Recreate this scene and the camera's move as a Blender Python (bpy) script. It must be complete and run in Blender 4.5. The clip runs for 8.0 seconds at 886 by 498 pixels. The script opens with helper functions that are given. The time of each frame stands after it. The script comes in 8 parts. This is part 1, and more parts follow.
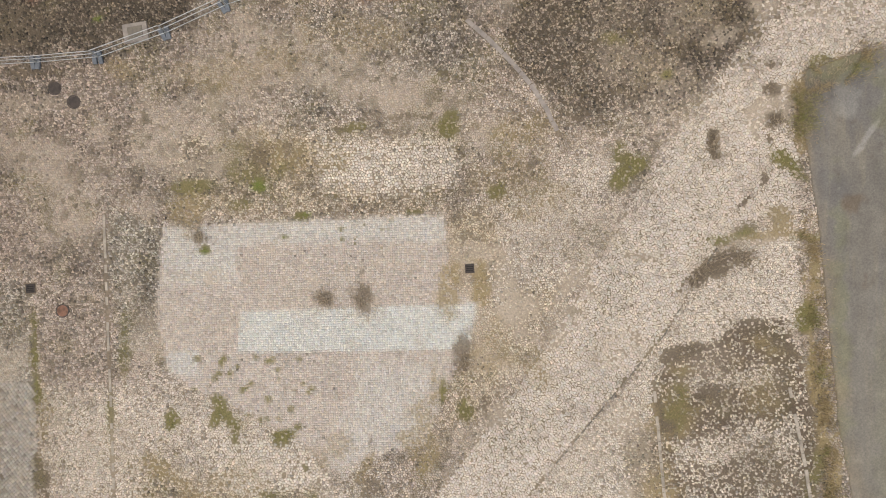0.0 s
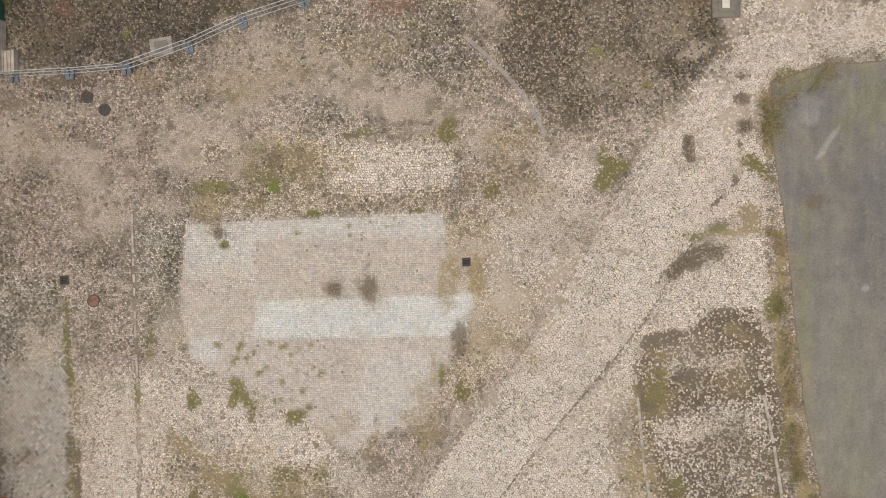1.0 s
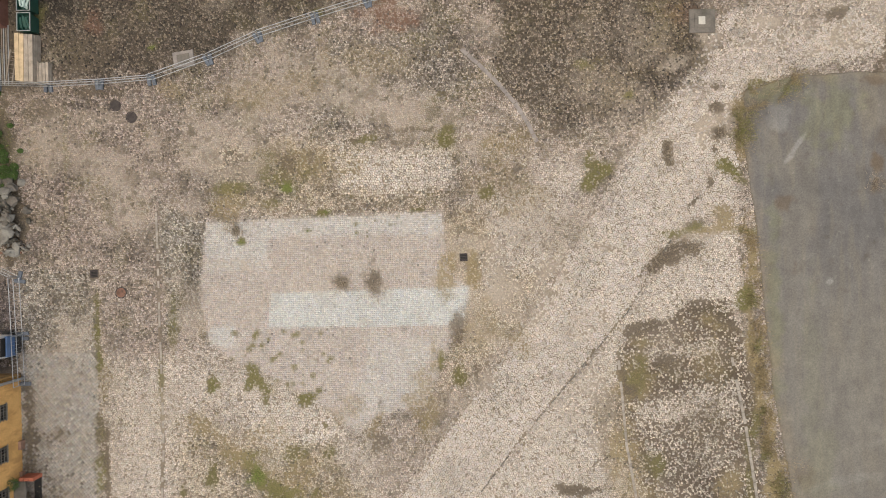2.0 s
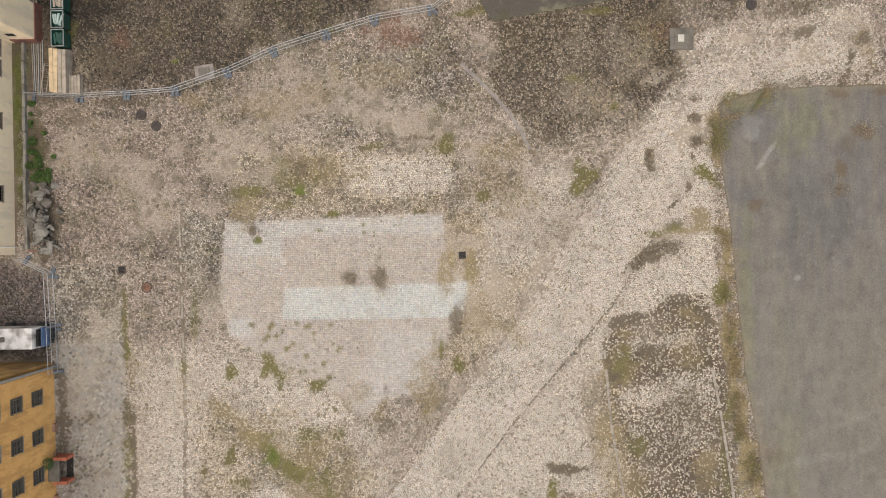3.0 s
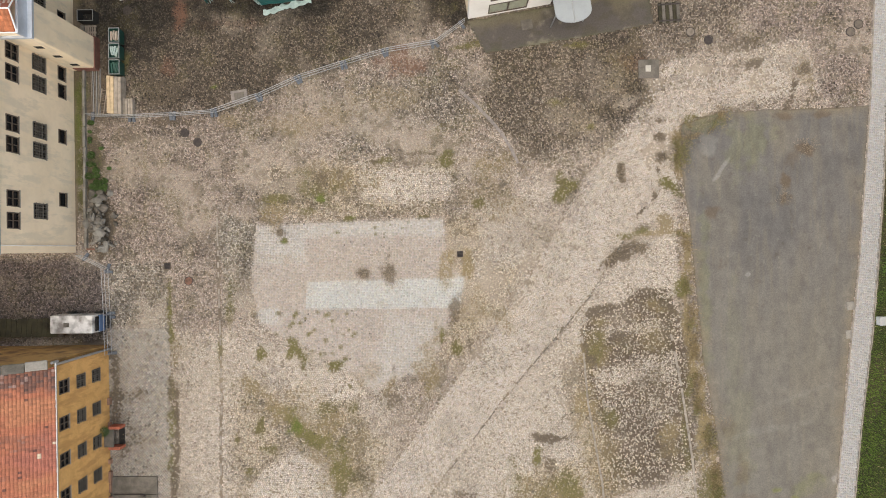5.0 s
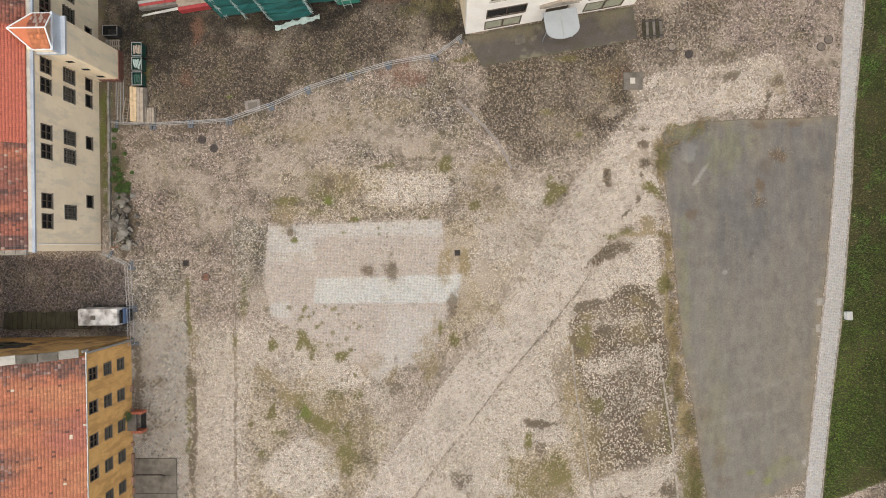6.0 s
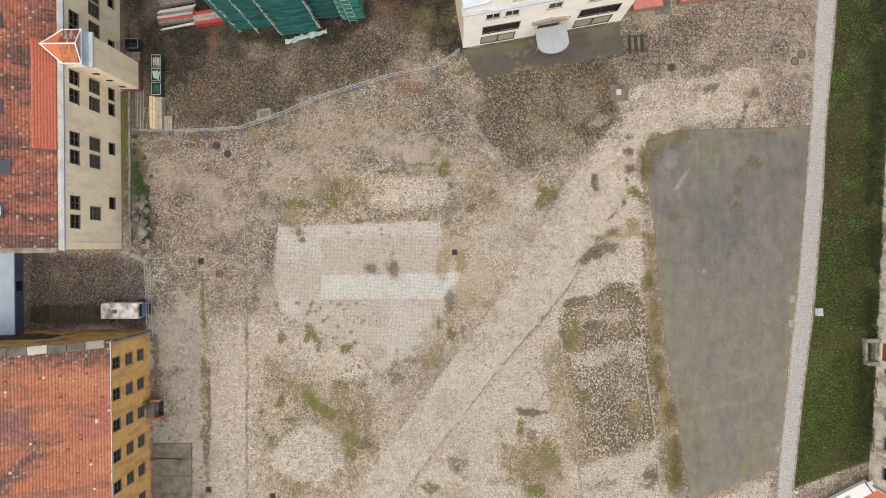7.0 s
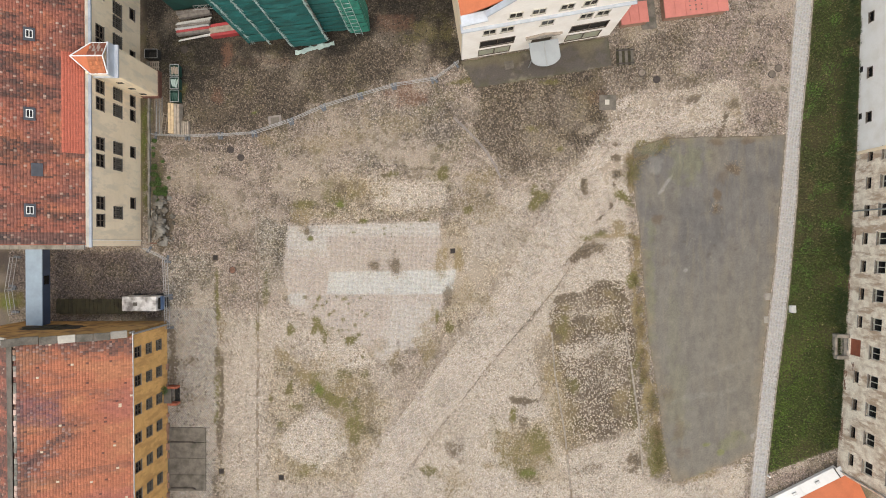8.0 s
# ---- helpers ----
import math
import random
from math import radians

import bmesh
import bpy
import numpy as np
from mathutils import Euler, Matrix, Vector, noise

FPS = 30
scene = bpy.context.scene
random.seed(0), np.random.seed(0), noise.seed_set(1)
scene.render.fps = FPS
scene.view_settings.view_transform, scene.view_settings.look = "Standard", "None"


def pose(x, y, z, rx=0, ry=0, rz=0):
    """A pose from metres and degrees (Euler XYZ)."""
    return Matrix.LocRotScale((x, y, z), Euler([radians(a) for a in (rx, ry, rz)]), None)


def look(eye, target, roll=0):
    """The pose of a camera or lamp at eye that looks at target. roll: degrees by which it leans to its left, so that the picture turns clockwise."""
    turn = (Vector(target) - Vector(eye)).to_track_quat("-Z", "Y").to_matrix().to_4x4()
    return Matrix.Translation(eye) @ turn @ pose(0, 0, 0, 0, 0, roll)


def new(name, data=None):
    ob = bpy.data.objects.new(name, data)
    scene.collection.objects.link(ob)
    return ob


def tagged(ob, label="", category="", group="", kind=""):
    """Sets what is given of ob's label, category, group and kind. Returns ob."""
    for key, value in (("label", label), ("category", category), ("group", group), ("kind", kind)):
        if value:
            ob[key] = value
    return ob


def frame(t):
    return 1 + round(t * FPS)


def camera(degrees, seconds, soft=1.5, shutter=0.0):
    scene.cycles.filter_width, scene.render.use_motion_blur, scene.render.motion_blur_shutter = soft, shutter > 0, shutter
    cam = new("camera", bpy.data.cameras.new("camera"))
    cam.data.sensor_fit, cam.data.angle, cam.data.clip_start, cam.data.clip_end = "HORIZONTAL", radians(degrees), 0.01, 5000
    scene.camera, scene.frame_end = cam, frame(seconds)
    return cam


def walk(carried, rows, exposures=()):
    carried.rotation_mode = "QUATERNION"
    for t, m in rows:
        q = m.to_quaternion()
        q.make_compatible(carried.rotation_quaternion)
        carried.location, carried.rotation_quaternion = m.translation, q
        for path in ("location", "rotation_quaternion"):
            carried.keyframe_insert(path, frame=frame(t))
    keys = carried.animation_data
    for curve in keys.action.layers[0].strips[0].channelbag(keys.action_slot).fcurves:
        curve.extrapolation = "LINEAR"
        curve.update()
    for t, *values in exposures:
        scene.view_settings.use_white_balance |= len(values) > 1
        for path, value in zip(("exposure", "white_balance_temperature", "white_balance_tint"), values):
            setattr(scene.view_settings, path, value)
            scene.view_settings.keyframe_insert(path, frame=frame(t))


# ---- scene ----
cam = camera(73.7, 8.0, soft=1.0)
# seconds, place, turn about x, y and z
PATH = [
    (0, 0.137, 1.121, 31.809, -0.407, 1.019, -1.005),
    (0.5, 0.155, 0.926, 33.225, -0.22, 0.992, -0.976),
    (1, 0.181, 0.646, 34.808, -0.057, 0.93, -0.975),
    (1.5, 0.348, 0.417, 36.29, -0.019, 1.04, -0.974),
    (3, 0.176, 0.412, 41.251, -0.188, 0.74, -0.873),
    (3.5, 0.124, 0.438, 42.83, -0.186, 0.711, -0.91),
    (4, 0.084, 0.269, 44.597, 0.043, 0.72, -0.855),
    (4.5, 0.151, 0.242, 46.237, 0.043, 0.755, -0.772),
    (6, 0.583, 0.312, 51.691, -0.161, 0.955, -0.574),
    (6.5, 0.661, 0.374, 53.439, -0.227, 0.94, -0.506),
    (7, 0.816, 0.283, 55.348, -0.156, 0.967, -0.378),
    (7.5, 0.919, 0.34, 57.172, -0.265, 0.957, -0.207),
    (8, 0.975, 0.488, 59.193, -0.449, 0.941, -0.004),
]
walk(cam, [(row[0], pose(*row[1:])) for row in PATH],
     exposures=[(0.0, 0.51, 7300, 6), (8.0, 0.57, 7300, 6)])


# ---- light ----
world = bpy.data.worlds.new("overcast_sky")
scene.world = world
world.use_nodes = True
wn = world.node_tree
sky = wn.nodes.new("ShaderNodeTexSky")
sky.sky_type, sky.sun_disc = "NISHITA", False
sky.sun_elevation, sky.sun_rotation = radians(72), radians(190)
sky.dust_density, sky.air_density = 3.0, 1.0
wn.links.new(sky.outputs[0], wn.nodes["Background"].inputs[0])
wn.nodes["Background"].inputs[1].default_value = 0.15
sun = new("sun", bpy.data.lights.new("sun", "SUN"))
sun.data.energy, sun.data.angle, sun.data.color = 1.45, radians(115), (1.0, 0.94, 0.85)
sun.matrix_world = look((-4, -17, 60), (0, 0, 0))


# ---- materials ----
def mat(name, base, rough=0.8, vary=0.25, size=0.6, bump=0.3, fine=6.0, metal=0.0, attr="", island=0.0, other=None, spots=0.0, runs=None):
    """Surface with grain at two scales; attr: colour attribute that carries the base colour."""
    m = bpy.data.materials.new(name)
    m.use_nodes = True
    nt, ln = m.node_tree, m.node_tree.links
    b = nt.nodes["Principled BSDF"]
    b.inputs["Roughness"].default_value, b.inputs["Metallic"].default_value = rough, metal
    geo = nt.nodes.new("ShaderNodeNewGeometry")
    coarse, grain = nt.nodes.new("ShaderNodeTexNoise"), nt.nodes.new("ShaderNodeTexNoise")
    for nd, s, d in ((coarse, 1.0 / size, 5), (grain, fine / size, 3)):
        nd.inputs["Scale"].default_value, nd.inputs["Detail"].default_value = s, d
        ln.new(geo.outputs["Position"], nd.inputs["Vector"])
    if attr:
        src = nt.nodes.new("ShaderNodeVertexColor")
        src.layer_name = attr
        col = src.outputs["Color"]
    else:
        mixc = nt.nodes.new("ShaderNodeMix")
        mixc.data_type = "RGBA"
        ramp = nt.nodes.new("ShaderNodeMapRange")
        ramp.inputs[1].default_value, ramp.inputs[2].default_value = 0.42 - spots * 0.05, 0.66 - spots * 0.05
        ln.new(coarse.outputs["Fac"], ramp.inputs[0])
        ln.new(ramp.outputs[0], mixc.inputs["Factor"])
        mixc.inputs[6].default_value = (*base, 1)
        mixc.inputs[7].default_value = (*(other or tuple(c * (1 - vary) for c in base)), 1)
        col = mixc.outputs[2]
    if runs:
        tall, drip, wide2 = nt.nodes.new("ShaderNodeMapping"), nt.nodes.new("ShaderNodeTexNoise"), nt.nodes.new("ShaderNodeMapRange")
        tall.inputs["Scale"].default_value = (1.0, 1.0, 0.3)
        drip.inputs["Scale"].default_value, drip.inputs["Detail"].default_value = 1.3, 7
        drip.inputs["Roughness"].default_value = 0.65
        wide2.inputs[1].default_value, wide2.inputs[2].default_value = 0.50, 0.60
        mixr = nt.nodes.new("ShaderNodeMix")
        mixr.data_type = "RGBA"
        mixr.inputs[7].default_value = (*runs, 1)
        ln.new(geo.outputs["Position"], tall.inputs[0]), ln.new(tall.outputs[0], drip.inputs["Vector"])
        ln.new(drip.outputs["Fac"], wide2.inputs[0]), ln.new(wide2.outputs[0], mixr.inputs["Factor"])
        ln.new(col, mixr.inputs[6])
        col = mixr.outputs[2]
    add = nt.nodes.new("ShaderNodeMath")
    add.operation = "MULTIPLY_ADD"
    add.inputs[1].default_value, add.inputs[2].default_value = vary * 1.6, 1 - vary * 0.8
    ln.new(grain.outputs["Fac"], add.inputs[0])
    val = add.outputs[0]
    if island:
        isl = nt.nodes.new("ShaderNodeMath")
        isl.operation = "MULTIPLY_ADD"
        isl.inputs[1].default_value, isl.inputs[2].default_value = island, 1 - island / 2
        ln.new(geo.outputs["Random Per Island"], isl.inputs[0])
        prod = nt.nodes.new("ShaderNodeMath")
        prod.operation = "MULTIPLY"
        ln.new(val, prod.inputs[0]), ln.new(isl.outputs[0], prod.inputs[1])
        val = prod.outputs[0]
    hsv = nt.nodes.new("ShaderNodeHueSaturation")
    ln.new(col, hsv.inputs["Color"]), ln.new(val, hsv.inputs["Value"])
    ln.new(hsv.outputs[0], b.inputs["Base Color"])
    if bump:
        bp = nt.nodes.new("ShaderNodeBump")
        bp.inputs["Strength"].default_value, bp.inputs["Distance"].default_value = bump, 0.02
        ln.new(grain.outputs["Fac"], bp.inputs["Height"]), ln.new(bp.outputs[0], b.inputs["Normal"])
    return m


def glass_mat():
    m = bpy.data.materials.new("window_glass")
    m.use_nodes = True
    b = m.node_tree.nodes["Principled BSDF"]
    b.inputs["Base Color"].default_value = (0.012, 0.013, 0.015, 1)
    b.inputs["Specular IOR Level"].default_value = 0.25
    b.inputs["Roughness"].default_value = 0.08
    return m


M_SOIL = mat("soil", (0, 0, 0), 0.95, 0.75, 0.8, 0.8, 8.0, attr="tint")
M_STONE = mat("paving_stone", (0, 0, 0), 0.85, 0.36, 0.3, 0.6, 6.0, attr="tint")
M_TILE = mat("clay_tile", (0, 0, 0), 0.85, 0.3, 0.5, 0.4, 6.0, attr="tint")
M_BLADE = mat("grass_blade", (0, 0, 0), 0.8, 0.2, 0.8, 0.0, 4.0, attr="tint")
M_ASPHALT = mat("asphalt", (0, 0, 0), 0.9, 0.55, 0.7, 0.5, 8.0, attr="tint")
M_CONCRETE = mat("old_concrete", (0.27, 0.25, 0.22), 0.9, 0.35, 0.9, 0.4, 9.0, other=(0.15, 0.14, 0.12))
M_DARKCONC = mat("dark_concrete", (0.145, 0.127, 0.108), 0.92, 0.45, 0.8, 0.5, 9.0, other=(0.08, 0.074, 0.06))
M_KERB = mat("kerb_granite", (0.33, 0.29, 0.245), 0.85, 0.35, 0.5, 0.4, 8.0, other=(0.20, 0.175, 0.145))
M_GUTTER = mat("gutter_stone", (0.25, 0.22, 0.20), 0.85, 0.35, 0.5, 0.4, 8.0, other=(0.17, 0.15, 0.14))
M_IRON = mat("cast_iron", (0.055, 0.043, 0.039), 0.75, 0.4, 0.2, 0.4, 6.0, metal=0.1)
M_RUST = mat("rusty_iron", (0.21, 0.11, 0.075), 0.8, 0.4, 0.2, 0.4, 6.0, metal=0.2)
M_BLACK = mat("black_void", (0.012, 0.011, 0.010), 0.9, 0.2, 0.3, 0.1)
M_GALV = mat("galvanised_steel", (0.47, 0.48, 0.49), 0.45, 0.15, 0.4, 0.1, 6.0, metal=0.7)
M_ZINCDARK = mat("aged_zinc_sheet", (0.33, 0.37, 0.43), 0.5, 0.2, 0.8, 0.1, 5.0, metal=0.1)
M_ZINC = mat("zinc_sheet", (0.52, 0.56, 0.62), 0.5, 0.15, 0.8, 0.1, 5.0, metal=0.2)
M_YELLOW = mat("cream_yellow_plaster", (0.92, 0.765, 0.56), 0.9, 0.08, 2.2, 0.25, 7.0, other=(0.85, 0.70, 0.50), runs=(0.77, 0.65, 0.48))
M_OCHRE = mat("ochre_plaster", (0.70, 0.40, 0.145), 0.9, 0.25, 0.8, 0.4, 7.0, other=(0.60, 0.335, 0.115), runs=(0.52, 0.285, 0.10))
M_WHITEWALL = mat("white_plaster", (0.88, 0.835, 0.78), 0.9, 0.08, 2.0, 0.2, 7.0, other=(0.80, 0.745, 0.68))
M_LIMEWASH = mat("fresh_limewash", (0.93, 0.90, 0.86), 0.85, 0.06, 1.2, 0.1, 7.0, other=(0.86, 0.82, 0.76))
M_RUIN = mat("peeling_plaster", (0.90, 0.80, 0.66), 0.95, 0.42, 0.7, 0.8, 7.0, other=(0.66, 0.53, 0.40), runs=(0.50, 0.36, 0.255))
M_GREYFRAME = mat("grey_window_frame", (0.085, 0.077, 0.067), 0.6, 0.2, 0.3, 0.1)
M_FOOT = mat("blue_grey_block", (0.12, 0.135, 0.16), 0.85, 0.3, 0.3, 0.3)
M_OLDBOARD = mat("old_grey_board", (0.20, 0.18, 0.165), 0.85, 0.35, 0.4, 0.3, 7.0, island=0.5)
M_SLATE = mat("slate_grey_sheet", (0.055, 0.06, 0.075), 0.6, 0.2, 0.5, 0.1)
M_DUSTBRICK = mat("dusty_brick", (0.34, 0.20, 0.14), 0.95, 0.3, 0.4, 0.4, 6.0, island=0.5)
M_DARKNET = mat("dark_green_netting", (0.006, 0.055, 0.045), 0.8, 0.4, 1.2, 0.4, 5.0)
M_RUBBLE = mat("rubble_stone", (0.15, 0.142, 0.125), 0.9, 0.35, 0.5, 0.5, 6.0, other=(0.10, 0.092, 0.08), island=1.3)
M_FRAME = mat("white_window_frame", (0.62, 0.58, 0.50), 0.6, 0.15, 0.3, 0.1)
M_DARKFRAME = mat("brown_window_frame", (0.10, 0.075, 0.055), 0.7, 0.2, 0.3, 0.1)
M_GRILLE = mat("painted_grille", (0.15, 0.133, 0.11), 0.6, 0.25, 0.3, 0.1)
M_GLASS = glass_mat()
M_REDBRICK = mat("red_brick", (0.42, 0.13, 0.075), 0.9, 0.3, 0.4, 0.4, 6.0, island=0.4)
M_PINK = mat("pink_roof_sheet", (0.46, 0.155, 0.125), 0.7, 0.12, 1.2, 0.15, 6.0)
M_ORANGE = mat("new_orange_tile", (0.55, 0.165, 0.075), 0.75, 0.12, 0.8, 0.2, 6.0)
M_WOOD = mat("raw_timber", (0.55, 0.42, 0.27), 0.8, 0.25, 0.4, 0.2, 7.0, island=0.3)
M_GREYWOOD = mat("weathered_timber", (0.34, 0.29, 0.24), 0.85, 0.3, 0.4, 0.3, 7.0, island=0.4)
M_NET = mat("green_netting", (0.008, 0.104, 0.098), 0.7, 0.4, 1.6, 0.6, 9.0, other=(0.007, 0.07, 0.064))
M_PALENET = mat("pale_green_netting", (0.025, 0.20, 0.145), 0.75, 0.25, 0.8, 0.4, 5.0)
M_PALESHEET = mat("pale_plastic_sheet", (0.36, 0.46, 0.44), 0.5, 0.2, 0.6, 0.3, 5.0)
M_BLUE = mat("blue_grey_sheet", (0.27, 0.36, 0.46), 0.5, 0.14, 1.4, 0.1, 5.0)
M_BLUEDARK = mat("dark_blue_sheet", (0.05, 0.075, 0.13), 0.5, 0.2, 1.2, 0.1, 5.0)
M_VAN = mat("chalky_white_paint", (0.66, 0.64, 0.62), 0.45, 0.1, 0.7, 0.1, 6.0, other=(0.20, 0.18, 0.165))
M_BLUEPAINT = mat("blue_paint", (0.09, 0.16, 0.30), 0.4, 0.15, 0.5, 0.05)
M_RUBBER = mat("rubber", (0.025, 0.024, 0.023), 0.85, 0.2, 0.2, 0.2)
M_BIN = mat("green_bin_plastic", (0.015, 0.07, 0.055), 0.5, 0.2, 0.4, 0.1)
M_RED = mat("red_paint", (0.40, 0.05, 0.055), 0.5, 0.2, 0.4, 0.1)
M_LEAF = mat("shrub_leaf", (0.062, 0.112, 0.022), 0.7, 0.3, 0.3, 0.0, island=0.6)
M_DRYSTEM = mat("dry_weed", (0.34, 0.275, 0.20), 0.9, 0.3, 0.3, 0.0, island=0.7)
M_CANOPY = mat("frosted_canopy_sheet", (0.33, 0.36, 0.38), 0.35, 0.08, 0.8, 0.05)
M_WHITESHEET = mat("white_metal_sheet", (0.74, 0.74, 0.73), 0.45, 0.08, 1.2, 0.05)
M_CORNICE = mat("dull_cream_render", (0.46, 0.43, 0.375), 0.85, 0.2, 0.8, 0.2, 6.0, other=(0.34, 0.32, 0.285))
M_REDDOOR = mat("red_brown_door", (0.33, 0.10, 0.055), 0.7, 0.2, 0.4, 0.2)


# ---- building blocks ----
def mesh_of(name, bm, material):
    me = bpy.data.meshes.new(name)
    bm.to_mesh(me)
    bm.free()
    me.materials.append(material)
    return me


def part(name, bm, material, parent=None, label="", m=None):
    ob = new(name, mesh_of(name, bm, material))
    ob.parent = parent
    if m is not None:
        ob.matrix_basis = m
    return tagged(ob, label)


def share(name, me, parent, m, label=""):
    ob = new(name, me)
    ob.parent = parent
    ob.matrix_basis = m
    return tagged(ob, label)


def thing(name, m, label, category, group="", kind=""):
    return_ob = new(name)
    return_ob.matrix_basis = m
    return_ob.empty_display_size = 0.3
    return tagged(return_ob, label, category, group, kind)


def box(bm, x0, y0, z0, x1, y1, z1, m=None):
    vs = [bm.verts.new((x, y, z)) for z in (z0, z1) for x, y in ((x0, y0), (x1, y0), (x1, y1), (x0, y1))]
    for f in ((3, 2, 1, 0), (4, 5, 6, 7), (0, 1, 5, 4), (1, 2, 6, 5), (2, 3, 7, 6), (3, 0, 4, 7)):
        bm.faces.new([vs[i] for i in f])
    if m is not None:
        bmesh.ops.transform(bm, matrix=m, verts=vs)
    return vs


def soft_box(x0, y0, z0, x1, y1, z1, r=0.02):
    bm = bmesh.new()
    box(bm, x0, y0, z0, x1, y1, z1)
    bmesh.ops.bevel(bm, geom=bm.edges[:], offset=r, segments=2, affect="EDGES", profile=0.6)
    return bm


def rod(bm, a, b, r=0.02, n=6, r2=None):
    a, b = Vector(a), Vector(b)
    q = (b - a).to_track_quat("Z", "Y").to_matrix()
    rings = []
    for p, rr in ((a, r), (b, r if r2 is None else r2)):
        rings.append([bm.verts.new(p + q @ Vector((rr * math.cos(k * 2 * math.pi / n), rr * math.sin(k * 2 * math.pi / n), 0))) for k in range(n)])
    for k in range(n):
        bm.faces.new((rings[0][k], rings[0][(k + 1) % n], rings[1][(k + 1) % n], rings[1][k]))
    bm.faces.new(rings[0][::-1]), bm.faces.new(rings[1])


def prism(bm, outline, z0, z1):
    lo, hi = [bm.verts.new((x, y, z0)) for x, y in outline], [bm.verts.new((x, y, z1)) for x, y in outline]
    n = len(outline)
    bm.faces.new(hi), bm.faces.new(lo[::-1])
    for k in range(n):
        bm.faces.new((lo[k], lo[(k + 1) % n], hi[(k + 1) % n], hi[k]))
    bmesh.ops.recalc_face_normals(bm, faces=bm.faces[:])


def tinted_mesh(name, verts, sizes, loops, tints, material):
    """A mesh from arrays: vertices, face sizes, corner indices and a colour for each vertex."""
    me = bpy.data.meshes.new(name)
    me.vertices.add(len(verts))
    me.vertices.foreach_set("co", np.asarray(verts, np.float32).ravel())
    me.loops.add(len(loops))
    me.loops.foreach_set("vertex_index", np.asarray(loops, np.int32))
    me.polygons.add(len(sizes))
    starts = np.concatenate(([0], np.cumsum(sizes)[:-1])).astype(np.int32)
    me.polygons.foreach_set("loop_start", starts)
    me.polygons.foreach_set("loop_total", np.asarray(sizes, np.int32))
    ca = me.color_attributes.new("tint", "FLOAT_COLOR", "POINT")
    ca.data.foreach_set("color", np.column_stack((np.clip(tints, 0, 1), np.ones(len(tints)))).astype(np.float32).ravel())
    me.update(calc_edges=True)
    me.validate()
    me.materials.append(material)
    return me


# ---- the yard's pattern ----
rng = np.random.default_rng(7)
LATTICE = rng.random((256, 256))


def vnoise(x, y):
    xi, yi = np.floor(x).astype(int), np.floor(y).astype(int)
    fx, fy = x - xi, y - yi
    fx, fy = fx * fx * (3 - 2 * fx), fy * fy * (3 - 2 * fy)
    g = lambda i, j: LATTICE[(xi + i) % 256, (yi + j) % 256]
    return (g(0, 0) * (1 - fx) + g(1, 0) * fx) * (1 - fy) + (g(0, 1) * (1 - fx) + g(1, 1) * fx) * fy


def fbm(x, y, s, n=4):
    t, a, w = 0, 0.5, 0
    x, y = 0.92 * x - 0.39 * y, 0.39 * x + 0.92 * y
    for k in range(n):
        t, w = t + a * vnoise(x / s + 17.3 * k, y / s + 9.1 * k), w + a
        x, y = 0.8 * x - 0.6 * y, 0.6 * x + 0.8 * y
        a, s = a * 0.5, s * 0.5
    return t / w


def step01(v, a, b):
    t = np.clip((v - a) / (b - a), 0, 1)
    return t * t * (3 - 2 * t)


def spread(X, Y, rows, ragged=1.25):
    """How much of a growth or stain lies at each place: rows of centre, radii, turn in degrees, strength."""
    out = np.zeros_like(X)
    for cx, cy, rx, ry, turn, s in rows:
        r = max(rx, ry) * 1.7
        near = np.nonzero((abs(X - cx) < r) & (abs(Y - cy) < r))[0]
        if not len(near):
            continue
        x, y = X[near] - cx, Y[near] - cy
        c, sn = math.cos(radians(turn)), math.sin(radians(turn))
        u, v = (x * c + y * sn) / rx, (-x * sn + y * c) / ry
        d = np.sqrt(u * u + v * v) + ragged * (fbm(X[near] + cx * 3, Y[near], 0.9, 4) - 0.5) * 1.5
        d = d + 0.5 * ragged * (fbm(X[near], Y[near] + cx, 0.35, 2) - 0.5)
        out[near] = np.maximum(out[near], s * (1 - step01(d, 0.38, 1.2)))
    return out


def inside(X, Y, outline, soft=0.4, ragged=0.0):
    """1 inside the outline, 0 outside, with a soft, ragged edge."""
    n, d, odd = len(outline), np.full_like(X, 1e9), np.zeros(X.shape, bool)
    for k in range(n):
        (ax, ay), (bx, by) = outline[k], outline[(k + 1) % n]
        ex, ey = bx - ax, by - ay
        t = np.clip(((X - ax) * ex + (Y - ay) * ey) / (ex * ex + ey * ey), 0, 1)
        d = np.minimum(d, np.hypot(X - ax - t * ex, Y - ay - t * ey))
        if ey:
            odd ^= ((ay > Y) != (by > Y)) & (X < (bx - ax) * (Y - ay) / ey + ax)
    sd = np.where(odd, d, -d)
    if ragged:
        sd = sd + ragged * (fbm(X, Y, 1.6, 4) - 0.5) * 2
    return step01(sd, -soft, soft)


